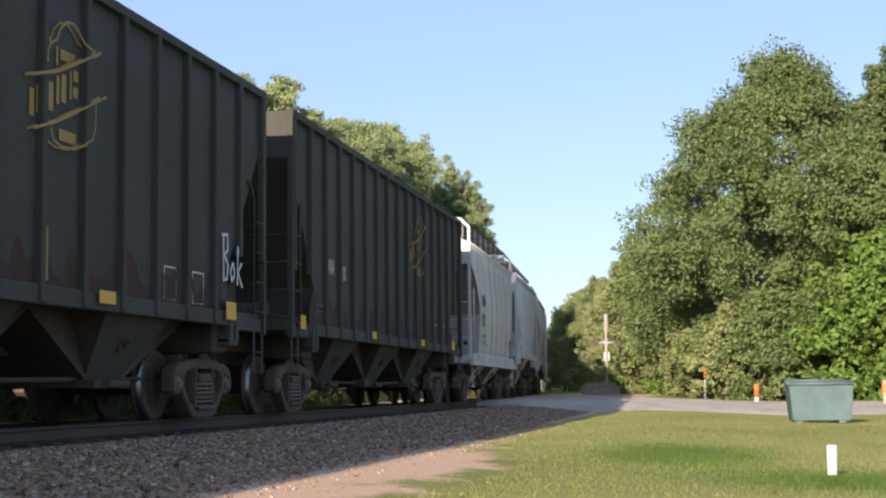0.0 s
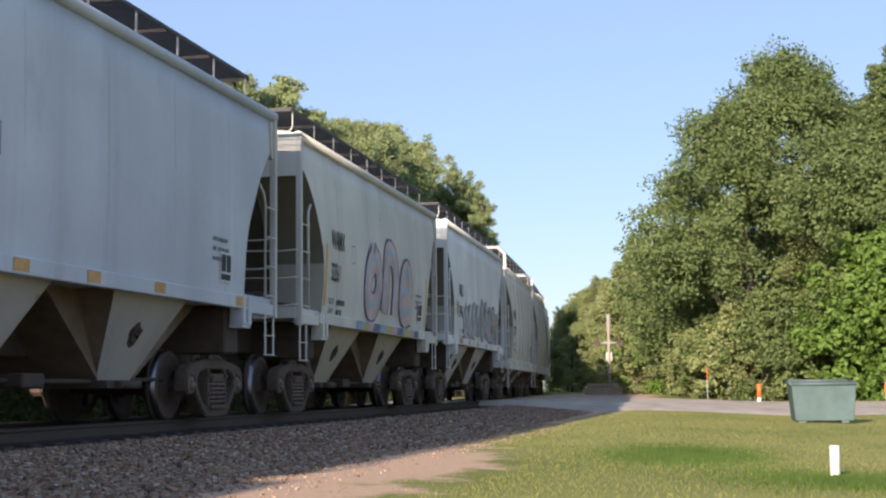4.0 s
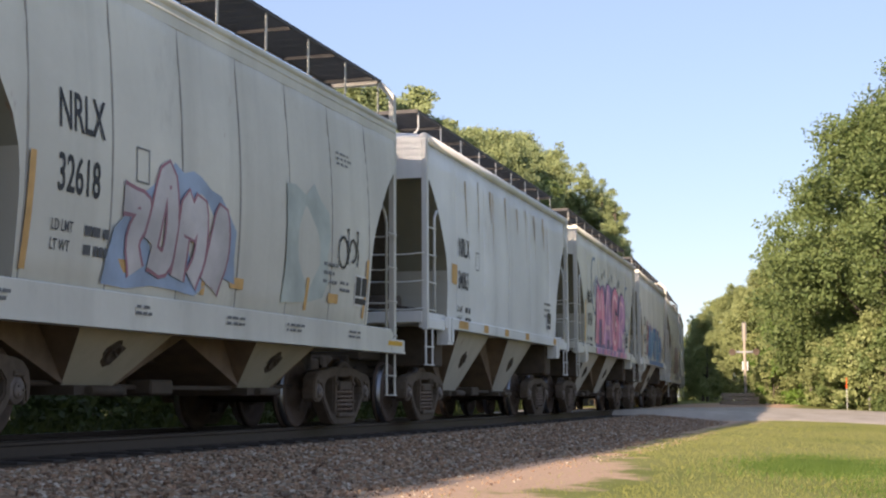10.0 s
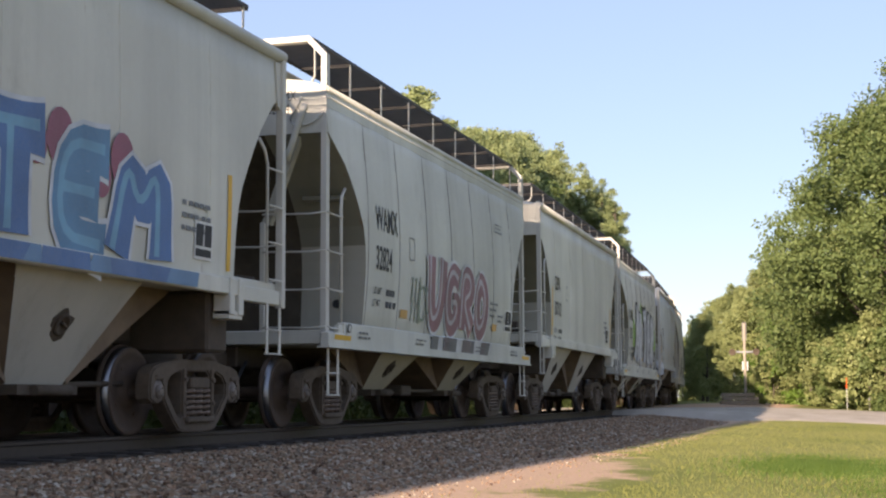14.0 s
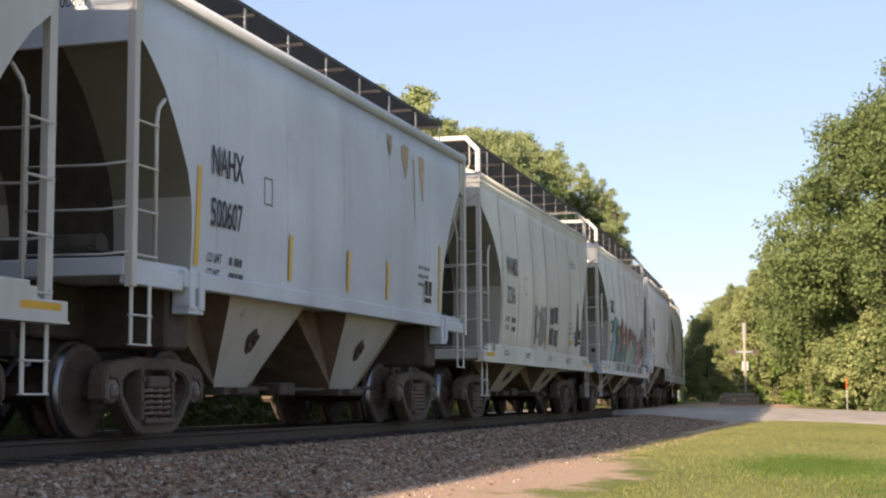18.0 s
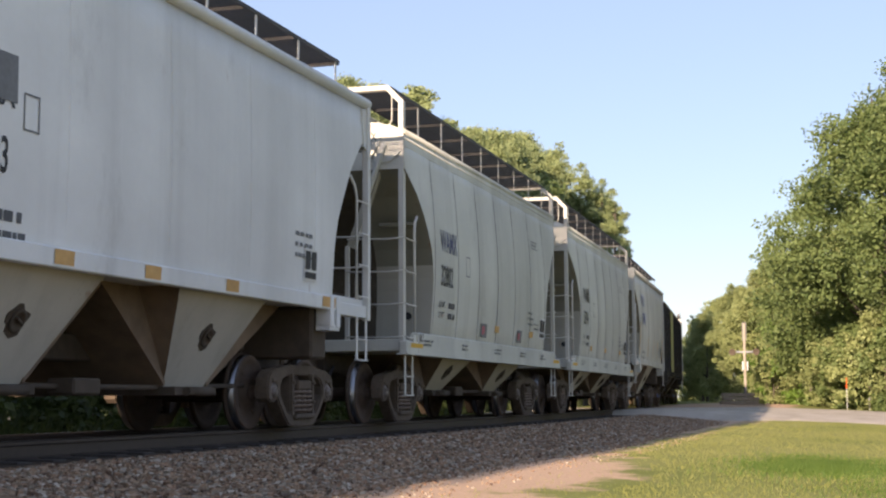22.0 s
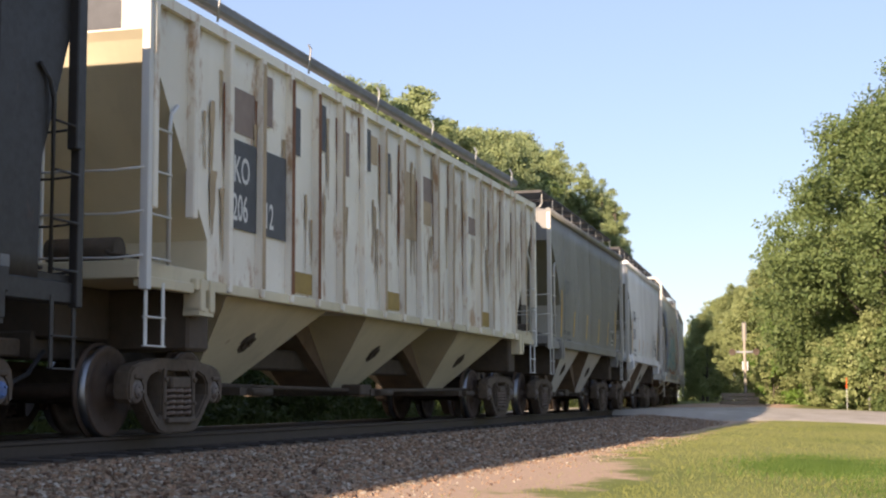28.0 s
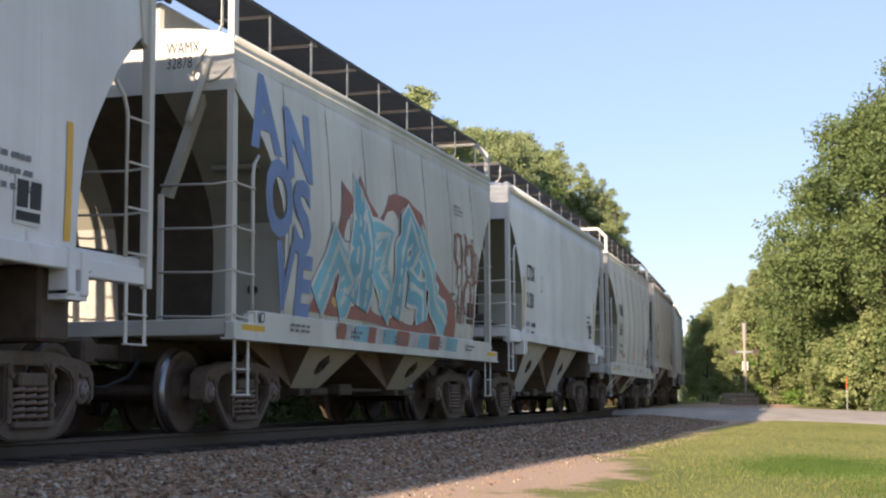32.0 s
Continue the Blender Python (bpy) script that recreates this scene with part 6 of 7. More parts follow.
def sill_band(car, sp, x0, x1, cols, seed):
    """Graffiti that runs on over the side sill, as blocks of colour."""
    r = random.Random(seed)
    x, k = x0, 0
    while x < x1:
        w = r.uniform(0.25, 0.7)
        vs = [(0, 0), (w, 0), (w + r.uniform(-0.1, 0.1), sp.sill[1] - sp.sill[0] - 0.03), (r.uniform(-0.05, 0.1), sp.sill[1] - sp.sill[0] - 0.03)]
        on_side(car, sp, "graffiti", (vs, [(0, 1, 2, 3)]), spray(cols[k % len(cols)], "graffiti_band"), x, sp.sill[0] + 0.015, "", (0.092 if sp.deep else 0.078) + 0.0004 * (k % 5))
        x, k = x + w * 0.9, k + 1


def panels_of_rust(car, sp, seed, cols, count):
    """Old paint squares and rust runs between the ribs."""
    r = random.Random(seed)
    step = (2 * sp.half - 0.24) / (sp.ribs - 1)
    for k in range(count):
        i = r.randrange(2, sp.ribs - 2)
        x = -sp.half + 0.12 + step * i + 0.06
        h = r.uniform(0.25, 0.9)
        patch(car, sp, x + r.uniform(0, 0.1), r.uniform(1.9, 4.2 - h), step - 0.14 - r.uniform(0, 0.15), h, cols[k % len(cols)], "patch", 0.006 + 0.0003 * k)


# ---- the train, from its head ----
GREY, BEIGE = "weathered grey round-sided two-bay covered hopper car", "weathered beige-grey two-bay covered hopper car"


def dark_hopper(lead, logo_x):
    car, sp = car_at("coal", lead, None, None, "dark green-black ribbed hopper car stained with grime", "ribbed_hopper_car")
    H = sp.half
    # worn yellow emblem: arched shield crossed by a broad slanting band
    def line(pts, wide, lift):
        fine = [tuple(Vector(p).lerp(Vector(q), t / 4)) for p, q in zip(pts, pts[1:]) for t in range(4)] + [pts[-1]]
        on_side(car, sp, "emblem", stroke(fine, wide), M["worn_yellow"], logo_x - 0.35, 0.0, "", lift)
    def lean(u):
        return 0.36 * u
    for lift in (0.012, 0.090):
        line([(0.0, 3.50), (0.6, 3.66), (1.57, 4.06)], 0.035, lift)
        line([(0.05, 2.97), (0.6, 3.14), (1.72, 3.60)], 0.030, lift)
        line([(0.33, 3.70), (0.34, 3.82), (0.40, 3.91), (0.52, 3.96), (0.60, 4.10), (0.74, 4.20), (0.90, 4.22), (1.02, 4.17), (1.16, 4.08), (1.30, 4.05), (1.42, 4.04), (1.45, 3.98)], 0.028, lift)
        line([(0.42, 3.04), (0.48, 2.92), (0.68, 2.88), (0.95, 2.90), (1.20, 2.98), (1.40, 3.08), (1.46, 3.22), (1.46, 3.46)], 0.026, lift)
    for u, z, w, h in ((0.10, 3.08, 0.10, 0.28), (0.24, 3.08, 0.05, 0.28), (0.36, 3.08, 0.05, 0.28), (0.44, 3.08, 0.17, 0.30), (0.68, 3.09, 0.07, 0.30), (0.79, 3.09, 0.11, 0.30), (0.98, 3.09, 0.05, 0.30), (1.06, 3.09, 0.12, 0.12), (1.06, 3.27, 0.12, 0.12), (1.28, 3.09, 0.05, 0.30), (1.44, 3.09, 0.06, 0.30),
                       (0.66, 3.50, 0.05, 0.20), (0.76, 3.54, 0.34, 0.12), (0.75, 2.70, 0.40, 0.12)):
        patch(car, sp, logo_x - 0.35 + u, z + lean(u), w, h, M["worn_yellow"], "emblem", 0.013)
    for x, w, h in ((-H + 0.35, 0.30, 0.22), (-2.6, 0.36, 0.14), (2.25, 0.42, 0.14), (6.20, 0.40, 0.24)):
        patch(car, sp, x, 1.33, w, h, M["yellow"], "reflector", 0.092)
    for x in (4.25, 5.18):
        frame_box(car, sp, x, 1.48, 0.40, 0.42, M["white_ink"], 0.02)
        patch(car, sp, x + 0.12, 1.36, 0.20, 0.06, M["white_ink"], "small_print", 0.012)
    patch(car, sp, -H + 0.62, 1.6, 0.05, 0.5, M["worn_yellow"], "reflector", 0.012)
    patch(car, sp, 1.1, 1.5, 0.10, 0.55, M["worn_yellow"], "reflector", 0.012)
    bars(car, sp, -H + 1.6, 1.75, 0.5, 2, M["faded_ink"], 0.04, 0.1, 4)
    r = random.Random(int(-lead))
    step = (2 * H - 0.24) / (sp.ribs - 1)
    for i in range(1, sp.ribs - 2):
        x0, w = -H + 0.12 + step * i + 0.06, step - 0.12
        pts = [(0, 0)] + [(w * j / 5, r.uniform(0.08, 0.55)) for j in range(6)] + [(w, 0)]
        outline(car, sp, ragged(pts, 0.05, i), M["dark_rust"], x0, 1.46, 0.006, "patch")
    return car, sp


dark_hopper(-286.4, 1.0)
dark_hopper(-269.27, 1.0)
car, sp = dark_hopper(-252.13, 1.0)
for pts in ([(0.0, 0.62), (0.02, 0.0)], [(-0.06, 0.60), (0.16, 0.62), (0.18, 0.42), (0.04, 0.34), (0.20, 0.20), (0.14, 0.02), (0.0, 0.0)], [(0.36, 0.24), (0.28, 0.12), (0.34, 0.0), (0.44, 0.10), (0.40, 0.24), (0.33, 0.24)], [(0.58, 0.50), (0.56, -0.04)], [(0.74, 0.28), (0.58, 0.14), (0.76, -0.06)]):
    fine = [tuple(Vector(p).lerp(Vector(q), t / 3)) for p, q in zip(pts, pts[1:]) for t in range(3)] + [pts[-1]]
    on_side(car, sp, "graffiti", stroke(fine, 0.045), M["white_ink"], 6.08, 1.85, "", 0.092)
car, sp = dark_hopper(-234.97, 1.7)
words(car, sp, "WA", -sp.half + 2.32, 2.35, 0.27, 0.7, M["white_ink"], lift=0.012)
words(car, sp, "MX", -sp.half + 3.22, 2.30, 0.27, 0.7, M["white_ink"], lift=0.012)

car, sp = car_at("round", -217.28, P_GREY, None, GREY)
round_dress(car, sp, "WAMX", "32822", 1)
car, sp = car_at("sill", -204.75, P_BLUE, None, "pale blue-grey two-bay covered hopper car", trim=T_GREY)
patch(car, sp, -sp.half + 1.90, 2.70, 0.78, 0.42, M["white_ink"], "patch", 0.005)
patch(car, sp, -sp.half + 1.90, 2.15, 1.05, 0.42, M["white_ink"], "patch", 0.005)
sill_dress(car, sp, "AEX", "22930", 2, "black_ink", False, mark_x=-sp.half + 1.95)
car, sp = car_at("plain", -192.1, P_BEIGE, None, BEIGE + " with pink and blue graffiti")
sill_dress(car, sp, "WAMX", "32561", 3)
piece(car, sp, "one", -1.6, 1.72, 4.4, 1.45, (0.60, 0.42, 0.38), (0.05, 0.07, 0.22), None, 5, (0.30, 0.45, 0.58), edge_w=0.10)
sill_band(car, sp, -2.2, 3.3, ((0.30, 0.45, 0.60), (0.62, 0.45, 0.12), (0.55, 0.38, 0.40), (0.10, 0.13, 0.28)), 6)
car, sp = car_at("sill", -179.2, P_WHITE, None, "white two-bay covered hopper car with grey scrawled graffiti", trim=T_WHITE)
sill_dress(car, sp, "NRLX", "34142", 4, "black_ink", False, mark_x=-sp.half + 2.1)
piece(car, sp, "oeSn", -2.9, 1.72, 3.0, 0.95, (0.50, 0.51, 0.52), (0.10, 0.11, 0.12), None, 41, None, edge_w=0.09)
piece(car, sp, "OAeSU", 0.3, 1.72, 4.0, 1.15, (0.47, 0.48, 0.49), (0.07, 0.075, 0.085), None, 42, None, edge_w=0.10)
scribble(car, sp, 0.6, 1.75, 3.4, 1.0, 7, spray((0.14, 0.15, 0.17), "dark_spray"), 0.04, 9, 0.026)
for x, z in ((0.5, 2.2), (2.3, 2.0), (3.2, 2.3)):
    patch(car, sp, x, z, 0.3, 0.22, M["amber"], "patch", 0.028)
car, sp = car_at("round", -166.3, P_BEIGE, None, GREY)
round_dress(car, sp, "WAMX", "32769", 5)
car, sp = car_at("round", -153.7, P_GREY, None, GREY)
round_dress(car, sp, "WAMX", "32762", 6)
car, sp = car_at("round", -141.0, P_BEIGE, None, GREY + " with white and blue graffiti")
round_dress(car, sp, "NRLX", "32618", 7, strips=True, mark_x=-sp.half + 1.83)
outline(car, sp, ragged([(0, 0), (0.4, 0.7), (1.3, 1.30), (1.9, 1.25), (2.6, 1.0), (2.8, 0.2), (1.4, 0.02)], 0.2, 4), spray((0.30, 0.40, 0.56), "blue_cloud"), -2.9, 1.42, 0.008)
for k, pts in enumerate(([(0, 1.0), (0.55, 0.95), (0.15, 0.55), (0.3, 0.1)], [(0.55, 0.5), (0.85, 1.7), (1.0, 0.9), (0.9, 0.2), (0.55, 0.35)], [(1.15, 0.1), (1.3, 1.4), (1.35, 0.6), (1.6, 1.35), (1.65, 0.5), (1.45, 0.1)], [(1.8, 0.1), (1.95, 0.7), (2.1, 1.25), (2.2, 0.6), (1.95, 0.05)])):
    fine = [tuple(Vector(p).lerp(Vector(q), t / 3)) for p, q in zip(pts, pts[1:]) for t in range(3)] + [pts[-1]]
    fine = [(u, v * 0.74) for u, v in pts]
    on_side(car, sp, "graffiti", even_stroke(fine, 0.30), spray((0.32, 0.12, 0.17), "maroon_spray"), -2.6, 1.5, "", 0.012 + 0.0008 * k)
    on_side(car, sp, "graffiti", even_stroke(fine, 0.225), spray((0.56, 0.52, 0.52), "pale_pink_spray"), -2.6, 1.5, "", 0.0124 + 0.0008 * k)
outline(car, sp, ragged([(0, 0), (0.1, 1.3), (0.9, 1.5), (1.5, 0.9), (1.3, 0.1)], 0.3, 9), spray((0.44, 0.49, 0.45), "faded_green_cloud"), 1.2, 1.5, 0.007)
scribble(car, sp, 3.05, 2.1, 0.7, 0.55, 4, M["black_ink"], 0.035, 31)
car, sp = car_at("sill", -128.35, P_WHITE, None, "white two-bay covered hopper car with rust streaks", trim=T_WHITE)
sill_dress(car, sp, "NRLX", "34063", 8, "black_ink", False, mark_x=-sp.half + 1.95)
rust_runs(car, sp, [(-3.3, 4.1, 0.10, 0.9), (-2.4, 4.2, 0.05, 1.2), (-1.5, 4.15, 0.14, 0.6), (-1.3, 4.15, 0.05, 1.3), (-0.3, 4.2, 0.08, 0.8), (0.7, 4.1, 0.12, 0.5), (1.5, 4.2, 0.05, 1.1), (2.3, 4.15, 0.10, 0.9), (3.2, 4.2, 0.16, 0.7), (3.6, 4.0, 0.05, 1.0)], 8)
car, sp = car_at("sill", -115.6, P_BEIGE, None, BEIGE + " with large pink graffiti")
sill_dress(car, sp, "MBKX", "101754", 9)
WHITE_EDGE, NAVY = (0.62, 0.64, 0.68), (0.035, 0.045, 0.10)
piece(car, sp, "MAGR", -2.55, 1.60, 5.8, 1.82, (0.80, 0.24, 0.36), (0.10, 0.09, 0.20), WHITE_EDGE, 21, (0.86, 0.48, 0.55), halo_in=(0.24, 0.17, 0.33), fill_b=(0.58, 0.26, 0.48), edge_w=0.08)
sill_band(car, sp, -2.9, 2.9, ((0.70, 0.26, 0.38), (0.48, 0.25, 0.50), (0.76, 0.40, 0.50), (0.34, 0.22, 0.46)), 3)
for x, z, r in ((-2.75, 3.25, 0.60), (3.75, 2.95, 0.60)):
    on_side(car, sp, "graffiti", stroke(curl(0, 0, r, 1.2, 6.0, 24), 0.07), spray((0.13, 0.22, 0.36), "blue_ring"), x, z, "", 0.009)
    scribble(car, sp, x - 0.35, z - 0.3, 0.8, 0.6, 5, spray((0.52, 0.54, 0.58), "pale_spray"), 0.06, int(z * 10))
for k in range(10):
    spot(car, sp, -1.9 + 0.5 * k, 3.50 - 0.01 * k + 0.12 * (k % 3), 0.05 + 0.03 * (k % 3), spray((0.30, 0.33, 0.34), "grey_drop"))
scribble(car, sp, 2.55, 1.8, 0.6, 0.55, 4, spray((0.55, 0.55, 0.50), "cream_spray"), 0.08, 77, 0.022)
car, sp = car_at("sill", -102.82, P_BEIGE, None, BEIGE + " with blue letter graffiti")
sill_dress(car, sp, "CBFX", "307006", 10)
piece(car, sp, "ANTEM", -2.55, 1.62, 5.4, 1.22, (0.055, 0.15, 0.36), WHITE_EDGE, None, 22, (0.14, 0.34, 0.50), lean_all=0.12, edge_w=0.09, fill_b=(0.08, 0.22, 0.38))
sill_band(car, sp, -2.6, 3.2, ((0.07, 0.16, 0.36), (0.13, 0.26, 0.44), (0.09, 0.18, 0.38)), 8)
for k in range(16):
    x = -3.1 + 0.36 * k
    spot(car, sp, x, 2.72 - 0.02 * k + 0.16 * math.sin(k * 1.9), 0.10 + 0.06 * (k % 3), spray((0.30, 0.07, 0.12) if k % 3 else (0.12, 0.09, 0.06), "maroon_spot"), 0.008 + 0.0003 * k)
for x, z, r in ((-2.90, 2.38, 0.15), (-2.82, 1.98, 0.17), (-3.05, 2.1, 0.06)):
    spot(car, sp, x, z, r, spray((0.38, 0.06, 0.14), "red_spot"))
car, sp = car_at("round", -90.0, P_GREY, None, GREY + " with red outlined graffiti")
round_dress(car, sp, "WAMX", "32824", 11)
piece(car, sp, "UGRO", -1.40, 1.40, 3.7, 1.22, (0.24, 0.10, 0.12), (0.60, 0.60, 0.60), None, 23, (0.45, 0.40, 0.42), edge_w=0.11)
sill_band(car, sp, -1.3, 2.3, ((0.12, 0.12, 0.13), (0.58, 0.58, 0.58), (0.14, 0.11, 0.12)), 12)
scribble(car, sp, -2.3, 1.5, 0.9, 0.75, 5, spray((0.22, 0.27, 0.20), "green_grey_spray"), 0.05, 14)
car, sp = car_at("sill", -77.3, P_BEIGE, None, BEIGE)
sill_dress(car, sp, "CBFX", "307112", 12)
car, sp = car_at("round", -64.88, P_GREY, None, GREY + " with silver and green graffiti")
round_dress(car, sp, "WAMX", "32813", 13, mark_x=-sp.half + 1.5)
for x, z, w, h in ((-3.3, 1.95, 0.9, 0.75), (-0.75, 2.85, 0.7, 0.5), (0.55, 2.8, 0.6, 0.55), (1.7, 2.8, 0.5, 0.45), (3.3, 1.75, 0.9, 1.05)):
    outline(car, sp, ragged([(0, h * 0.4), (w * 0.3, h), (w * 0.8, h * 0.9), (w, h * 0.3), (w * 0.6, 0), (w * 0.2, 0.1)], 0.25, x), spray((0.22, 0.42, 0.07), "lime_cloud"), x, z, 0.007)
piece(car, sp, "ALTER", -2.40, 1.36, 6.0, 1.80, (0.46, 0.47, 0.50), (0.018, 0.02, 0.028), None, 24, (0.68, 0.70, 0.72), edge_w=0.12, fat=0.60, thrown=0.10)
scribble(car, sp, 2.6, 2.75, 1.0, 0.45, 6, M["black_ink"], 0.04, 15)
scribble(car, sp, -3.4, 1.5, 0.6, 0.5, 4, M["black_ink"], 0.05, 16)
car, sp = car_at("sill", -52.25, P_BLUE, None, "pale blue-grey two-bay covered hopper car", trim=T_GREY)
sill_dress(car, sp, "NAHX", "500607", 14)
for x in (-1.9, 0.1, 1.7):
    patch(car, sp, x, 1.78, 0.09, 0.55, M["yellow"], "reflector", 0.006)
rust_runs(car, sp, [(2.6, 4.15, 0.45, 0.5), (3.4, 4.1, 0.35, 0.7), (1.9, 4.2, 0.25, 0.3), (3.0, 4.0, 0.08, 1.1)], 14)
car, sp = car_at("round", -39.7, P_BEIGE, None, GREY)
round_dress(car, sp, "WAMX", "32506", 15, "faded_ink")
for x, z in ((0.3, 1.95), (0.3, 1.52), (0.75, 2.0), (0.8, 1.5)):
    patch(car, sp, x, z, 0.40, 0.36, M["faded_black"], "patch", 0.006)
scribble(car, sp, -1.3, 1.45, 1.2, 0.9, 5, spray((0.24, 0.25, 0.22), "dull_green_spray"), 0.09, 18)
outline(car, sp, ragged([(0, 0), (0.1, 0.5), (0.3, 1.1), (0.45, 0.4), (0.4, 0)], 0.1, 3), M["faded_black"], 3.35, 1.6, 0.007)
car, sp = car_at("round", -26.7, P_PALE, None, GREY + " with teal and many-coloured graffiti")
round_dress(car, sp, "CRDX", "22294", 16, strips=True)
TEAL, CYAN, ASH = (0.09, 0.23, 0.25), (0.18, 0.40, 0.44), (0.34, 0.44, 0.44)
tall_shapes(car, sp, -3.80, 1.40, [(u * 1.10, w * 1.10, h * 0.74, lean, c) for u, w, h, lean, c in ((0.0, 1.05, 1.62, 0.35, CYAN), (0.85, 0.45, 1.35, 0.15, (0.20, 0.08, 0.09)), (1.05, 1.15, 1.42, 0.25, TEAL), (1.9, 0.40, 1.55, 0.1, (0.30, 0.10, 0.12)), (2.1, 1.15, 1.22, 0.3, (0.13, 0.28, 0.30)),
            (2.95, 0.4, 1.42, 0.15, (0.40, 0.14, 0.20)), (3.15, 1.1, 1.05, 0.35, (0.46, 0.52, 0.50)), (3.9, 0.9, 1.25, 0.25, ASH), (4.5, 0.8, 1.00, 0.15, CYAN), (5.1, 0.55, 0.9, 0.2, (0.24, 0.23, 0.12)), (5.5, 0.65, 1.05, 0.25, (0.46, 0.32, 0.36)), (5.95, 0.5, 1.15, 0.1, (0.48, 0.18, 0.28)))], 25)
sill_band(car, sp, -3.0, 4.0, ((0.46, 0.48, 0.46), (0.14, 0.34, 0.38), (0.44, 0.42, 0.42), (0.20, 0.28, 0.29), (0.48, 0.50, 0.48), (0.36, 0.17, 0.20), (0.10, 0.11, 0.12)), 9)
for k in range(12):
    spot(car, sp, -2.7 + 0.42 * k, 1.6 + 0.7 * abs(math.sin(k * 2.2)), 0.07 + 0.05 * (k % 3), spray(((0.50, 0.10, 0.24), (0.62, 0.50, 0.06), (0.24, 0.05, 0.05))[k % 3], "colour_spot"), 0.024 + 0.0003 * k)
for k in range(4):
    outline(car, sp, ragged([(0, 0), (0.04, 0.5), (0.16, 0.62), (0.24, 0.4), (0.18, 0)], 0.06, k), spray((0.24, 0.06, 0.06), "red_figure"), -1.5 + 0.9 * k, 2.05 - 0.05 * k, 0.026)
scribble(car, sp, 3.2, 1.75, 1.0, 0.9, 9, M["black_ink"], 0.03, 19)
car, sp = car_at("sill", -14.5, P_WHITE, None, "white two-bay covered hopper car", trim=T_WHITE)
sill_dress(car, sp, "NRLX", "34233", 17, "black_ink", False, mark_x=-sp.half + 2.25)
patch(car, sp, -sp.half + 2.25, 2.8, 0.75, 0.4, M["faded_ink"], "patch", 0.009)
car, sp = car_at("round", -1.5, P_GREY, None, GREY)
round_dress(car, sp, "WAMX", "32802", 18, ink="navy_ink", num_ink="black_ink")
for x in (-1.2, 1.6):
    patch(car, sp, x, 1.45, 0.42, 0.24, M["faded_ink"], "patch", 0.006)
    patch(car, sp, x + 0.05, 1.50, 0.2, 0.14, spray((0.40, 0.06, 0.10), "red_patch"), "patch", 0.009)
car, sp = car_at("round", 11.35, P_GREY, None, GREY)
round_dress(car, sp, "WAMX", "32744", 19)
car, sp = car_at("plain", 23.7, P_GREY, None, "pale grey two-bay covered hopper car with blue lettering")
patch(car, sp, -sp.half + 2.20, 3.36, 0.95, 0.40, M["pale_blue"], "patch", 0.004)
patch(car, sp, -sp.half + 2.20, 2.77, 1.12, 0.40, M["pale_blue"], "patch", 0.004)
for za, wd in ((4.40, 0.62), (4.20, 0.78)):
    me = raw("end_number", [(-sp.half - 0.004, -0.60, za + 0.16), (-sp.half - 0.004, -0.60 - wd, za + 0.16), (-sp.half - 0.004, -0.60 - wd, za - 0.02), (-sp.half - 0.004, -0.60, za - 0.02)], [(0, 1, 2, 3)], M["pale_blue"])
    new("end_number", me).parent = car
sill_dress(car, sp, "WFRX", "810540", 20, "navy_ink", True, mark_z=3.39, mark_x=-sp.half + 2.25)
for x in (-1.5, 0.6, 2.2):
    patch(car, sp, x, 1.78, 0.09, 0.60, M["yellow"], "reflector", 0.006, 0.02)
car, sp = car_at("gon", 36.3, None, None, "black ribbed hopper car with a yellow-green panel", "ribbed_hopper_car")
H = sp.half
w0 = (2 * H - 0.24) / (sp.ribs - 1)
patch(car, sp, -H + 0.12 + w0 * 3.55, 1.47, w0 * 2.0, 2.58, M["lime_panel"], "patch", 0.088)
for i in (4, 5):
    patch(car, sp, -H + 0.12 + w0 * i - 0.05, 1.47, 0.10, 2.58, M["lime_panel"], "patch", 0.096)
words(car, sp, "X", -H + 2.0, 2.65, 0.30, 0.55, M["white_ink"], lift=0.012)
words(car, sp, "L", -H + 2.85, 2.62, 0.30, 0.55, M["white_ink"], lift=0.012)
for x, w, h, m in ((2.45, 0.55, 0.18, "yellow"), (5.60, 0.32, 0.34, "yellow"), (6.35, 0.34, 0.75, "red_patch"), (4.70, 0.36, 0.62, "faded_black"), (-H + 1.5, 0.12, 0.5, "white_ink")):
    patch(car, sp, x, 1.62, w, h, M[m], "reflector", 0.012)
for i in range(7):
    patch(car, sp, -H + 6.0 + i * 1.6, 1.46, 0.55, 0.10, M["faded_ink"], "small_print", 0.012)
end_number(car, sp, " ", "594", M["white_ink"], 0.18, -0.2)
car, sp = car_at("rusty", 54.7, None, None, "peeling cream hopper car streaked with rust", "ribbed_hopper_car")
H = sp.half
w0 = (2 * H - 0.24) / (sp.ribs - 1)
panels_of_rust(car, sp, 4, (M["rust_wash"], M["dull_brown"]), 7)
r_streak = random.Random(12)
rust_runs(car, sp, [(-H + 0.12 + w0 * r_streak.randrange(1, 19) + r_streak.uniform(0.08, w0 - 0.08), r_streak.uniform(2.6, 4.25), r_streak.uniform(0.04, 0.16), r_streak.uniform(0.4, 1.1)) for k in range(70)], 12)
rust_runs(car, sp, [(-H + 0.12 + w0 * r_streak.randrange(1, 19) + r_streak.choice((0.07, w0 - 0.08)), r_streak.uniform(3.6, 4.25), r_streak.uniform(0.05, 0.10), r_streak.uniform(0.8, 1.9)) for k in range(40)], 13, "rust_run")
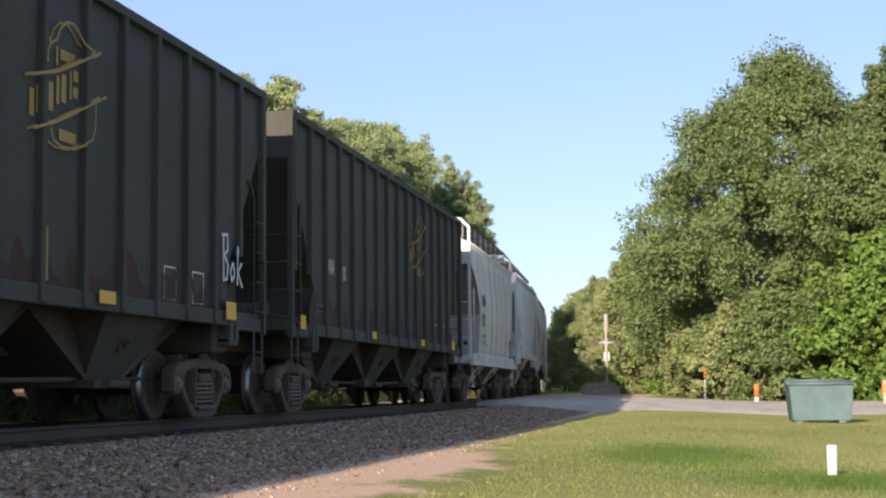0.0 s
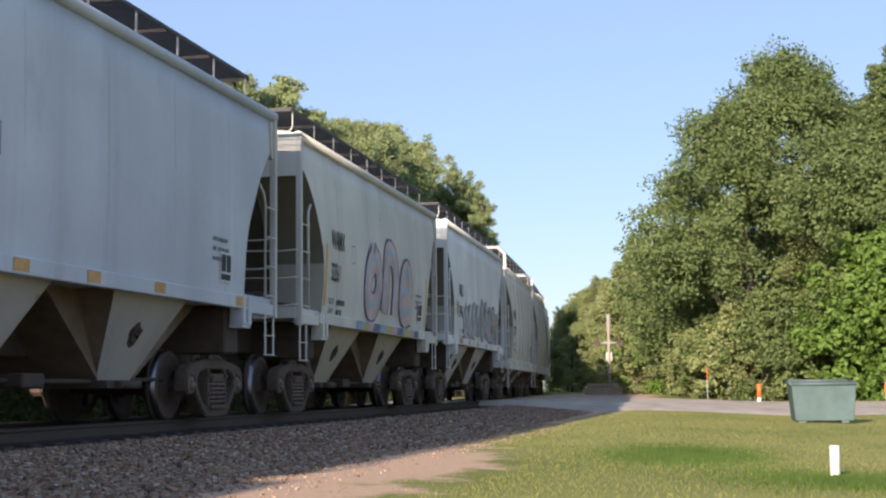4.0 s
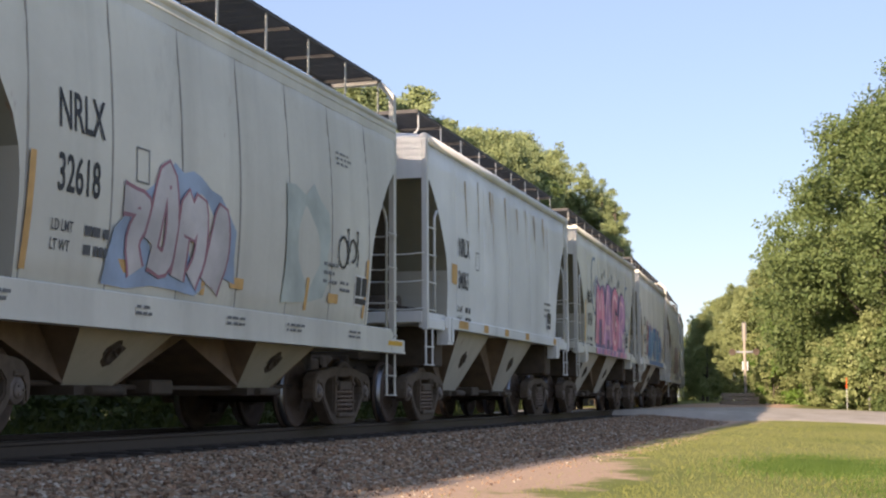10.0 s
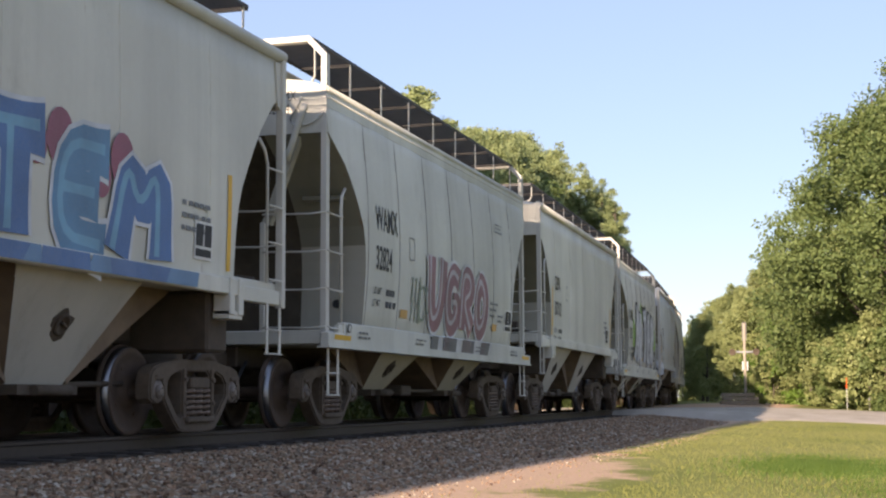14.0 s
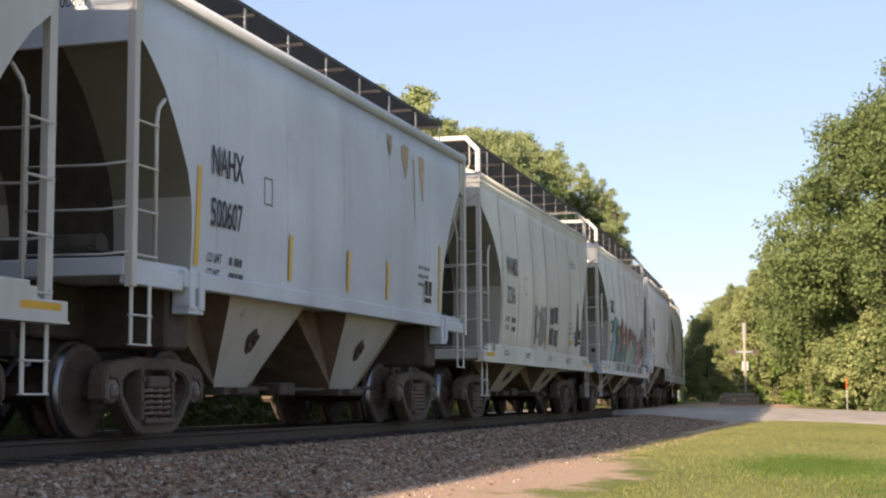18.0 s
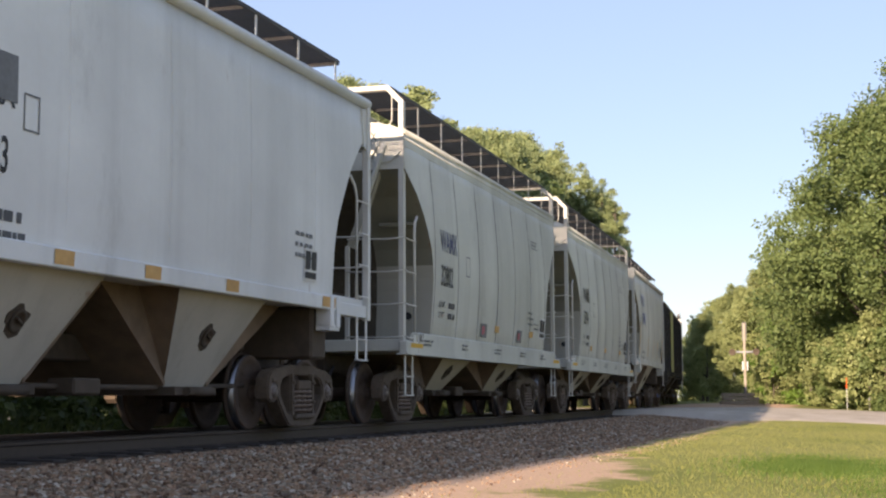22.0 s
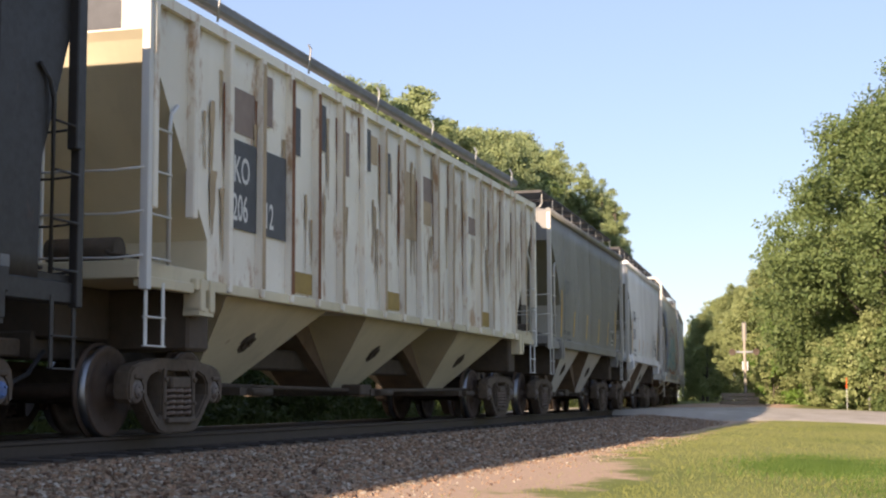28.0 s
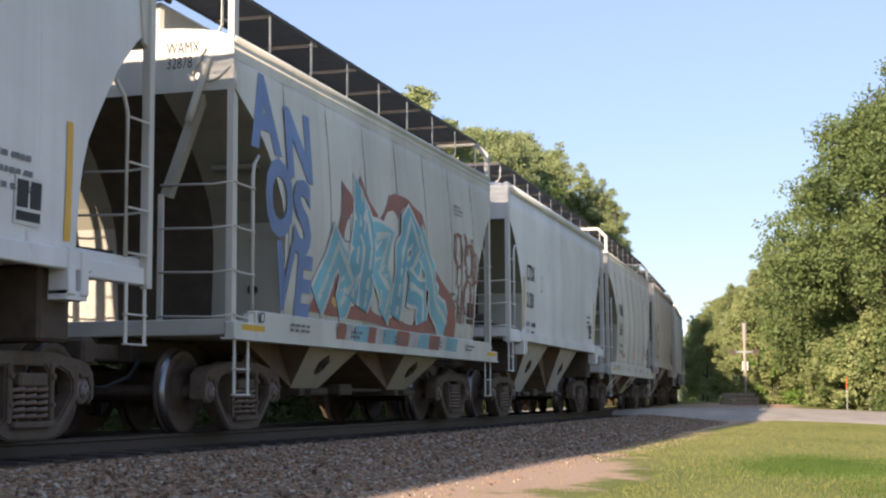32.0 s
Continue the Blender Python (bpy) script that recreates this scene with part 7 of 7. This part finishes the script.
for i in range(3, 19):
    if i % 3 != 1 or i == 4:
        patch(car, sp, -H + 0.12 + w0 * i - 0.05, 1.62, 0.10, 2.62, M["rust_run"] if i in (4, 5) else M["rust_wash"], "patch", 0.088)
for i, txt, num in ((2, "KO", "206"), (3, "", "12")):
    x = -H + 0.12 + w0 * i + 0.06
    patch(car, sp, x, 2.25, w0 - 0.14, 1.0, M["faded_black"], "patch", 0.022)
    if txt:
        words(car, sp, txt, x + 0.1, 2.78, 0.30, 0.72, M["white_ink"], lift=0.026)
    words(car, sp, num, x + 0.08, 2.35, 0.30, 0.66, M["white_ink"], lift=0.026)
for i in range(3, 9):
    patch(car, sp, -H + 0.12 + w0 * i + 0.12, 3.35 + 0.2 * (i % 2), 0.25, 0.6, M["faded_black"] if i % 3 else M["dull_brown"], "patch", 0.024)
for i in (4, 8, 14):
    patch(car, sp, -H + 0.12 + w0 * i + 0.10, 1.66, w0 - 0.2, 0.26, M["worn_yellow"], "reflector", 0.024)
me = raw("end_number", [(-H - 0.005, -0.25, 4.42), (-H - 0.005, -1.2, 4.42), (-H - 0.005, -1.2, 4.02), (-H - 0.005, -0.25, 4.02)], [(0, 1, 2, 3)], M["faded_black"])
new("end_number", me).parent = car
end_number(car, sp, "KO", "20612", M["white_ink"], 0.15, -0.36)
car, sp = car_at("sill", 73.15, P_STEEL, P_STEEL, "dark steel grey two-bay covered hopper car", trim=T_GREY)
sill_dress(car, sp, "ASGX", "692", 21, "faded_ink")
for x in (-2.75, -0.85, 1.1, 2.75):
    patch(car, sp, x, 1.80, 0.09, 0.62, M["yellow"], "reflector", 0.006, 0.12)
car, sp = car_at("sill", 85.93, P_WHITE, None, "pale grey two-bay covered hopper car", trim=T_GREY)
sill_dress(car, sp, "SOXX", "33142", 22)
for x in (-2.2, -0.9, 0.5, 1.9):
    patch(car, sp, x, 1.78, 0.08, 0.48, M["amber"], "reflector", 0.006, 0.02)
scribble(car, sp, 2.3, 1.8, 0.8, 0.8, 3, M["faded_black"], 0.04, 60)
car, sp = car_at("round", 99.23, P_GREY, None, GREY + " with blue and teal graffiti")
round_dress(car, sp, "WAMX", "32878", 23, "faded_ink", plain_marks=False)
BLUE = spray((0.11, 0.20, 0.42), "royal_blue_spray")
for txt, x, z, h, sq in (("A", -5.25, 3.25, 0.85, 0.95), ("N", -4.3, 3.05, 0.80, 1.0), ("O", -4.95, 2.30, 0.85, 0.85), ("S", -4.1, 2.15, 0.85, 1.0), ("V", -4.55, 1.45, 0.75, 0.8), ("E", -3.95, 1.40, 0.70, 1.0)):
    vs, fs, w = glyph_mesh(txt, 0.06)
    on_side(car, sp, "graffiti_letter", ([(u * h * sq, v * h) for u, v in vs], fs), BLUE, x, z, "", 0.010)
WX = 1.72
cloud = [(u * WX, v) for u, v in ragged([(0, 0.05), (0.3, 0.85), (0.55, 1.15), (0.62, 1.8), (0.92, 1.6), (1.05, 2.2), (1.25, 1.65), (1.5, 1.45), (1.75, 1.85), (2.3, 1.95), (2.7, 1.8), (2.85, 1.2), (3.3, 0.8), (3.7, 0.5), (3.8, 0.0), (1.8, -0.03)], 0.10, 2)]
outline(car, sp, cloud, spray((0.27, 0.07, 0.045), "rust_red_cloud"), -3.5, 1.40, 0.008)
for k, pts in enumerate(([(0.15, 0.15), (0.5, 0.9), (0.85, 0.45), (0.6, 0.12)], [(0.85, 0.25), (1.05, 1.75), (1.25, 1.0), (1.15, 0.15)], [(1.35, 1.15), (1.7, 1.25), (1.45, 0.65), (1.75, 0.45), (1.65, 0.1)], [(1.95, 0.12), (2.05, 1.05), (2.3, 1.6), (2.55, 1.15), (2.25, 0.75)], [(2.55, 1.4), (2.9, 0.85), (3.05, 0.4), (3.45, 0.12)], [(2.25, 0.6), (2.65, 0.5), (2.7, 0.1)])):
    fine = [tuple(Vector(p).lerp(Vector(q), t / 3)) for p, q in zip(pts, pts[1:]) for t in range(3)] + [pts[-1]]
    fine = [(u * WX, v) for u, v in fine]
    on_side(car, sp, "graffiti", stroke(fine, 0.56), spray((0.58, 0.58, 0.54), "cream_spray"), -3.5, 1.42, "", 0.012 + 0.0008 * k)
    on_side(car, sp, "graffiti", stroke(fine, 0.44), spray((0.10, 0.36, 0.46) if k % 2 else (0.16, 0.46, 0.54), "cyan_spray"), -3.5, 1.42, "", 0.0124 + 0.0008 * k)
    on_side(car, sp, "graffiti", stroke(fine, 0.10), spray((0.50, 0.56, 0.50), "pale_shine"), -3.44, 1.46, "", 0.0128 + 0.0008 * k)
sill_band(car, sp, -2.6, 2.4, ((0.27, 0.07, 0.045), (0.45, 0.45, 0.43), (0.16, 0.40, 0.48)), 4)
scribble(car, sp, 2.9, 2.2, 1.3, 1.0, 9, spray((0.27, 0.07, 0.045), "rust_red_spray"), 0.05, 20)
scribble(car, sp, 3.0, 1.6, 1.1, 0.7, 6, spray((0.27, 0.07, 0.045), "rust_red_spray"), 0.05, 33)
car, sp = car_at("sill", 111.8, P_WHITE, None, "white two-bay covered hopper car", trim=T_WHITE)
sill_dress(car, sp, "CTDX", "21258", 24)
car, sp = car_at("round", 124.5, P_BEIGE, None, BEIGE)
round_dress(car, sp, "WAMX", "32640", 25)
car, sp = car_at("sill", 137.2, P_PINK, None, "faded pinkish beige two-bay covered hopper car")
sill_dress(car, sp, "CBFX", "307220", 26)
for k, (kind, m) in enumerate((("sill", P_WHITE), ("round", P_GREY), ("sill", P_BEIGE), ("round", P_GREY))):
    car, sp = car_at(kind, 149.9 + 12.7 * k, m, None, BEIGE)


# ---- what moves ----
def car_pose(sp, s):
    a, b = track(s - sp.bolster), track(s + sp.bolster)
    m = (a + b) / 2
    return pose(m.x, m.y, 0.0, 0, 0, math.degrees(math.atan2(b.y - a.y, b.x - a.x)))


def motions():
    """The train rolls at an even pace along the track; wheels turn while they can be seen."""
    for car, sp, mid in CARS:
        times = [float(t) for t in range(0, 33)]
        walk(car, [(t, car_pose(sp, mid - SPEED * (t - 24))) for t in times])
        t0 = max(0.0, 24 - (62 - mid) / SPEED)
        t1 = min(32.0, 24 - (2 - mid) / SPEED)
        f0, f1 = int(t0 * 30), int(t1 * 30) + 1
        if f1 <= f0:
            continue
        for w in wheels_of(car):
            x, y, z = w.location
            spin = math.degrees(SPEED / 30 / 0.457)
            rows = [] if f0 == 0 else [(0.0, pose(x, y, z))]
            rows += [(f / 30, pose(x, y, z, 0, -((f - f0) * spin % 360), 0)) for f in range(f0, min(f1, 960) + 1)]
            if f1 < 960:
                rows.append((32.0, rows[-1][1]))
            walk(w, rows)


motions()
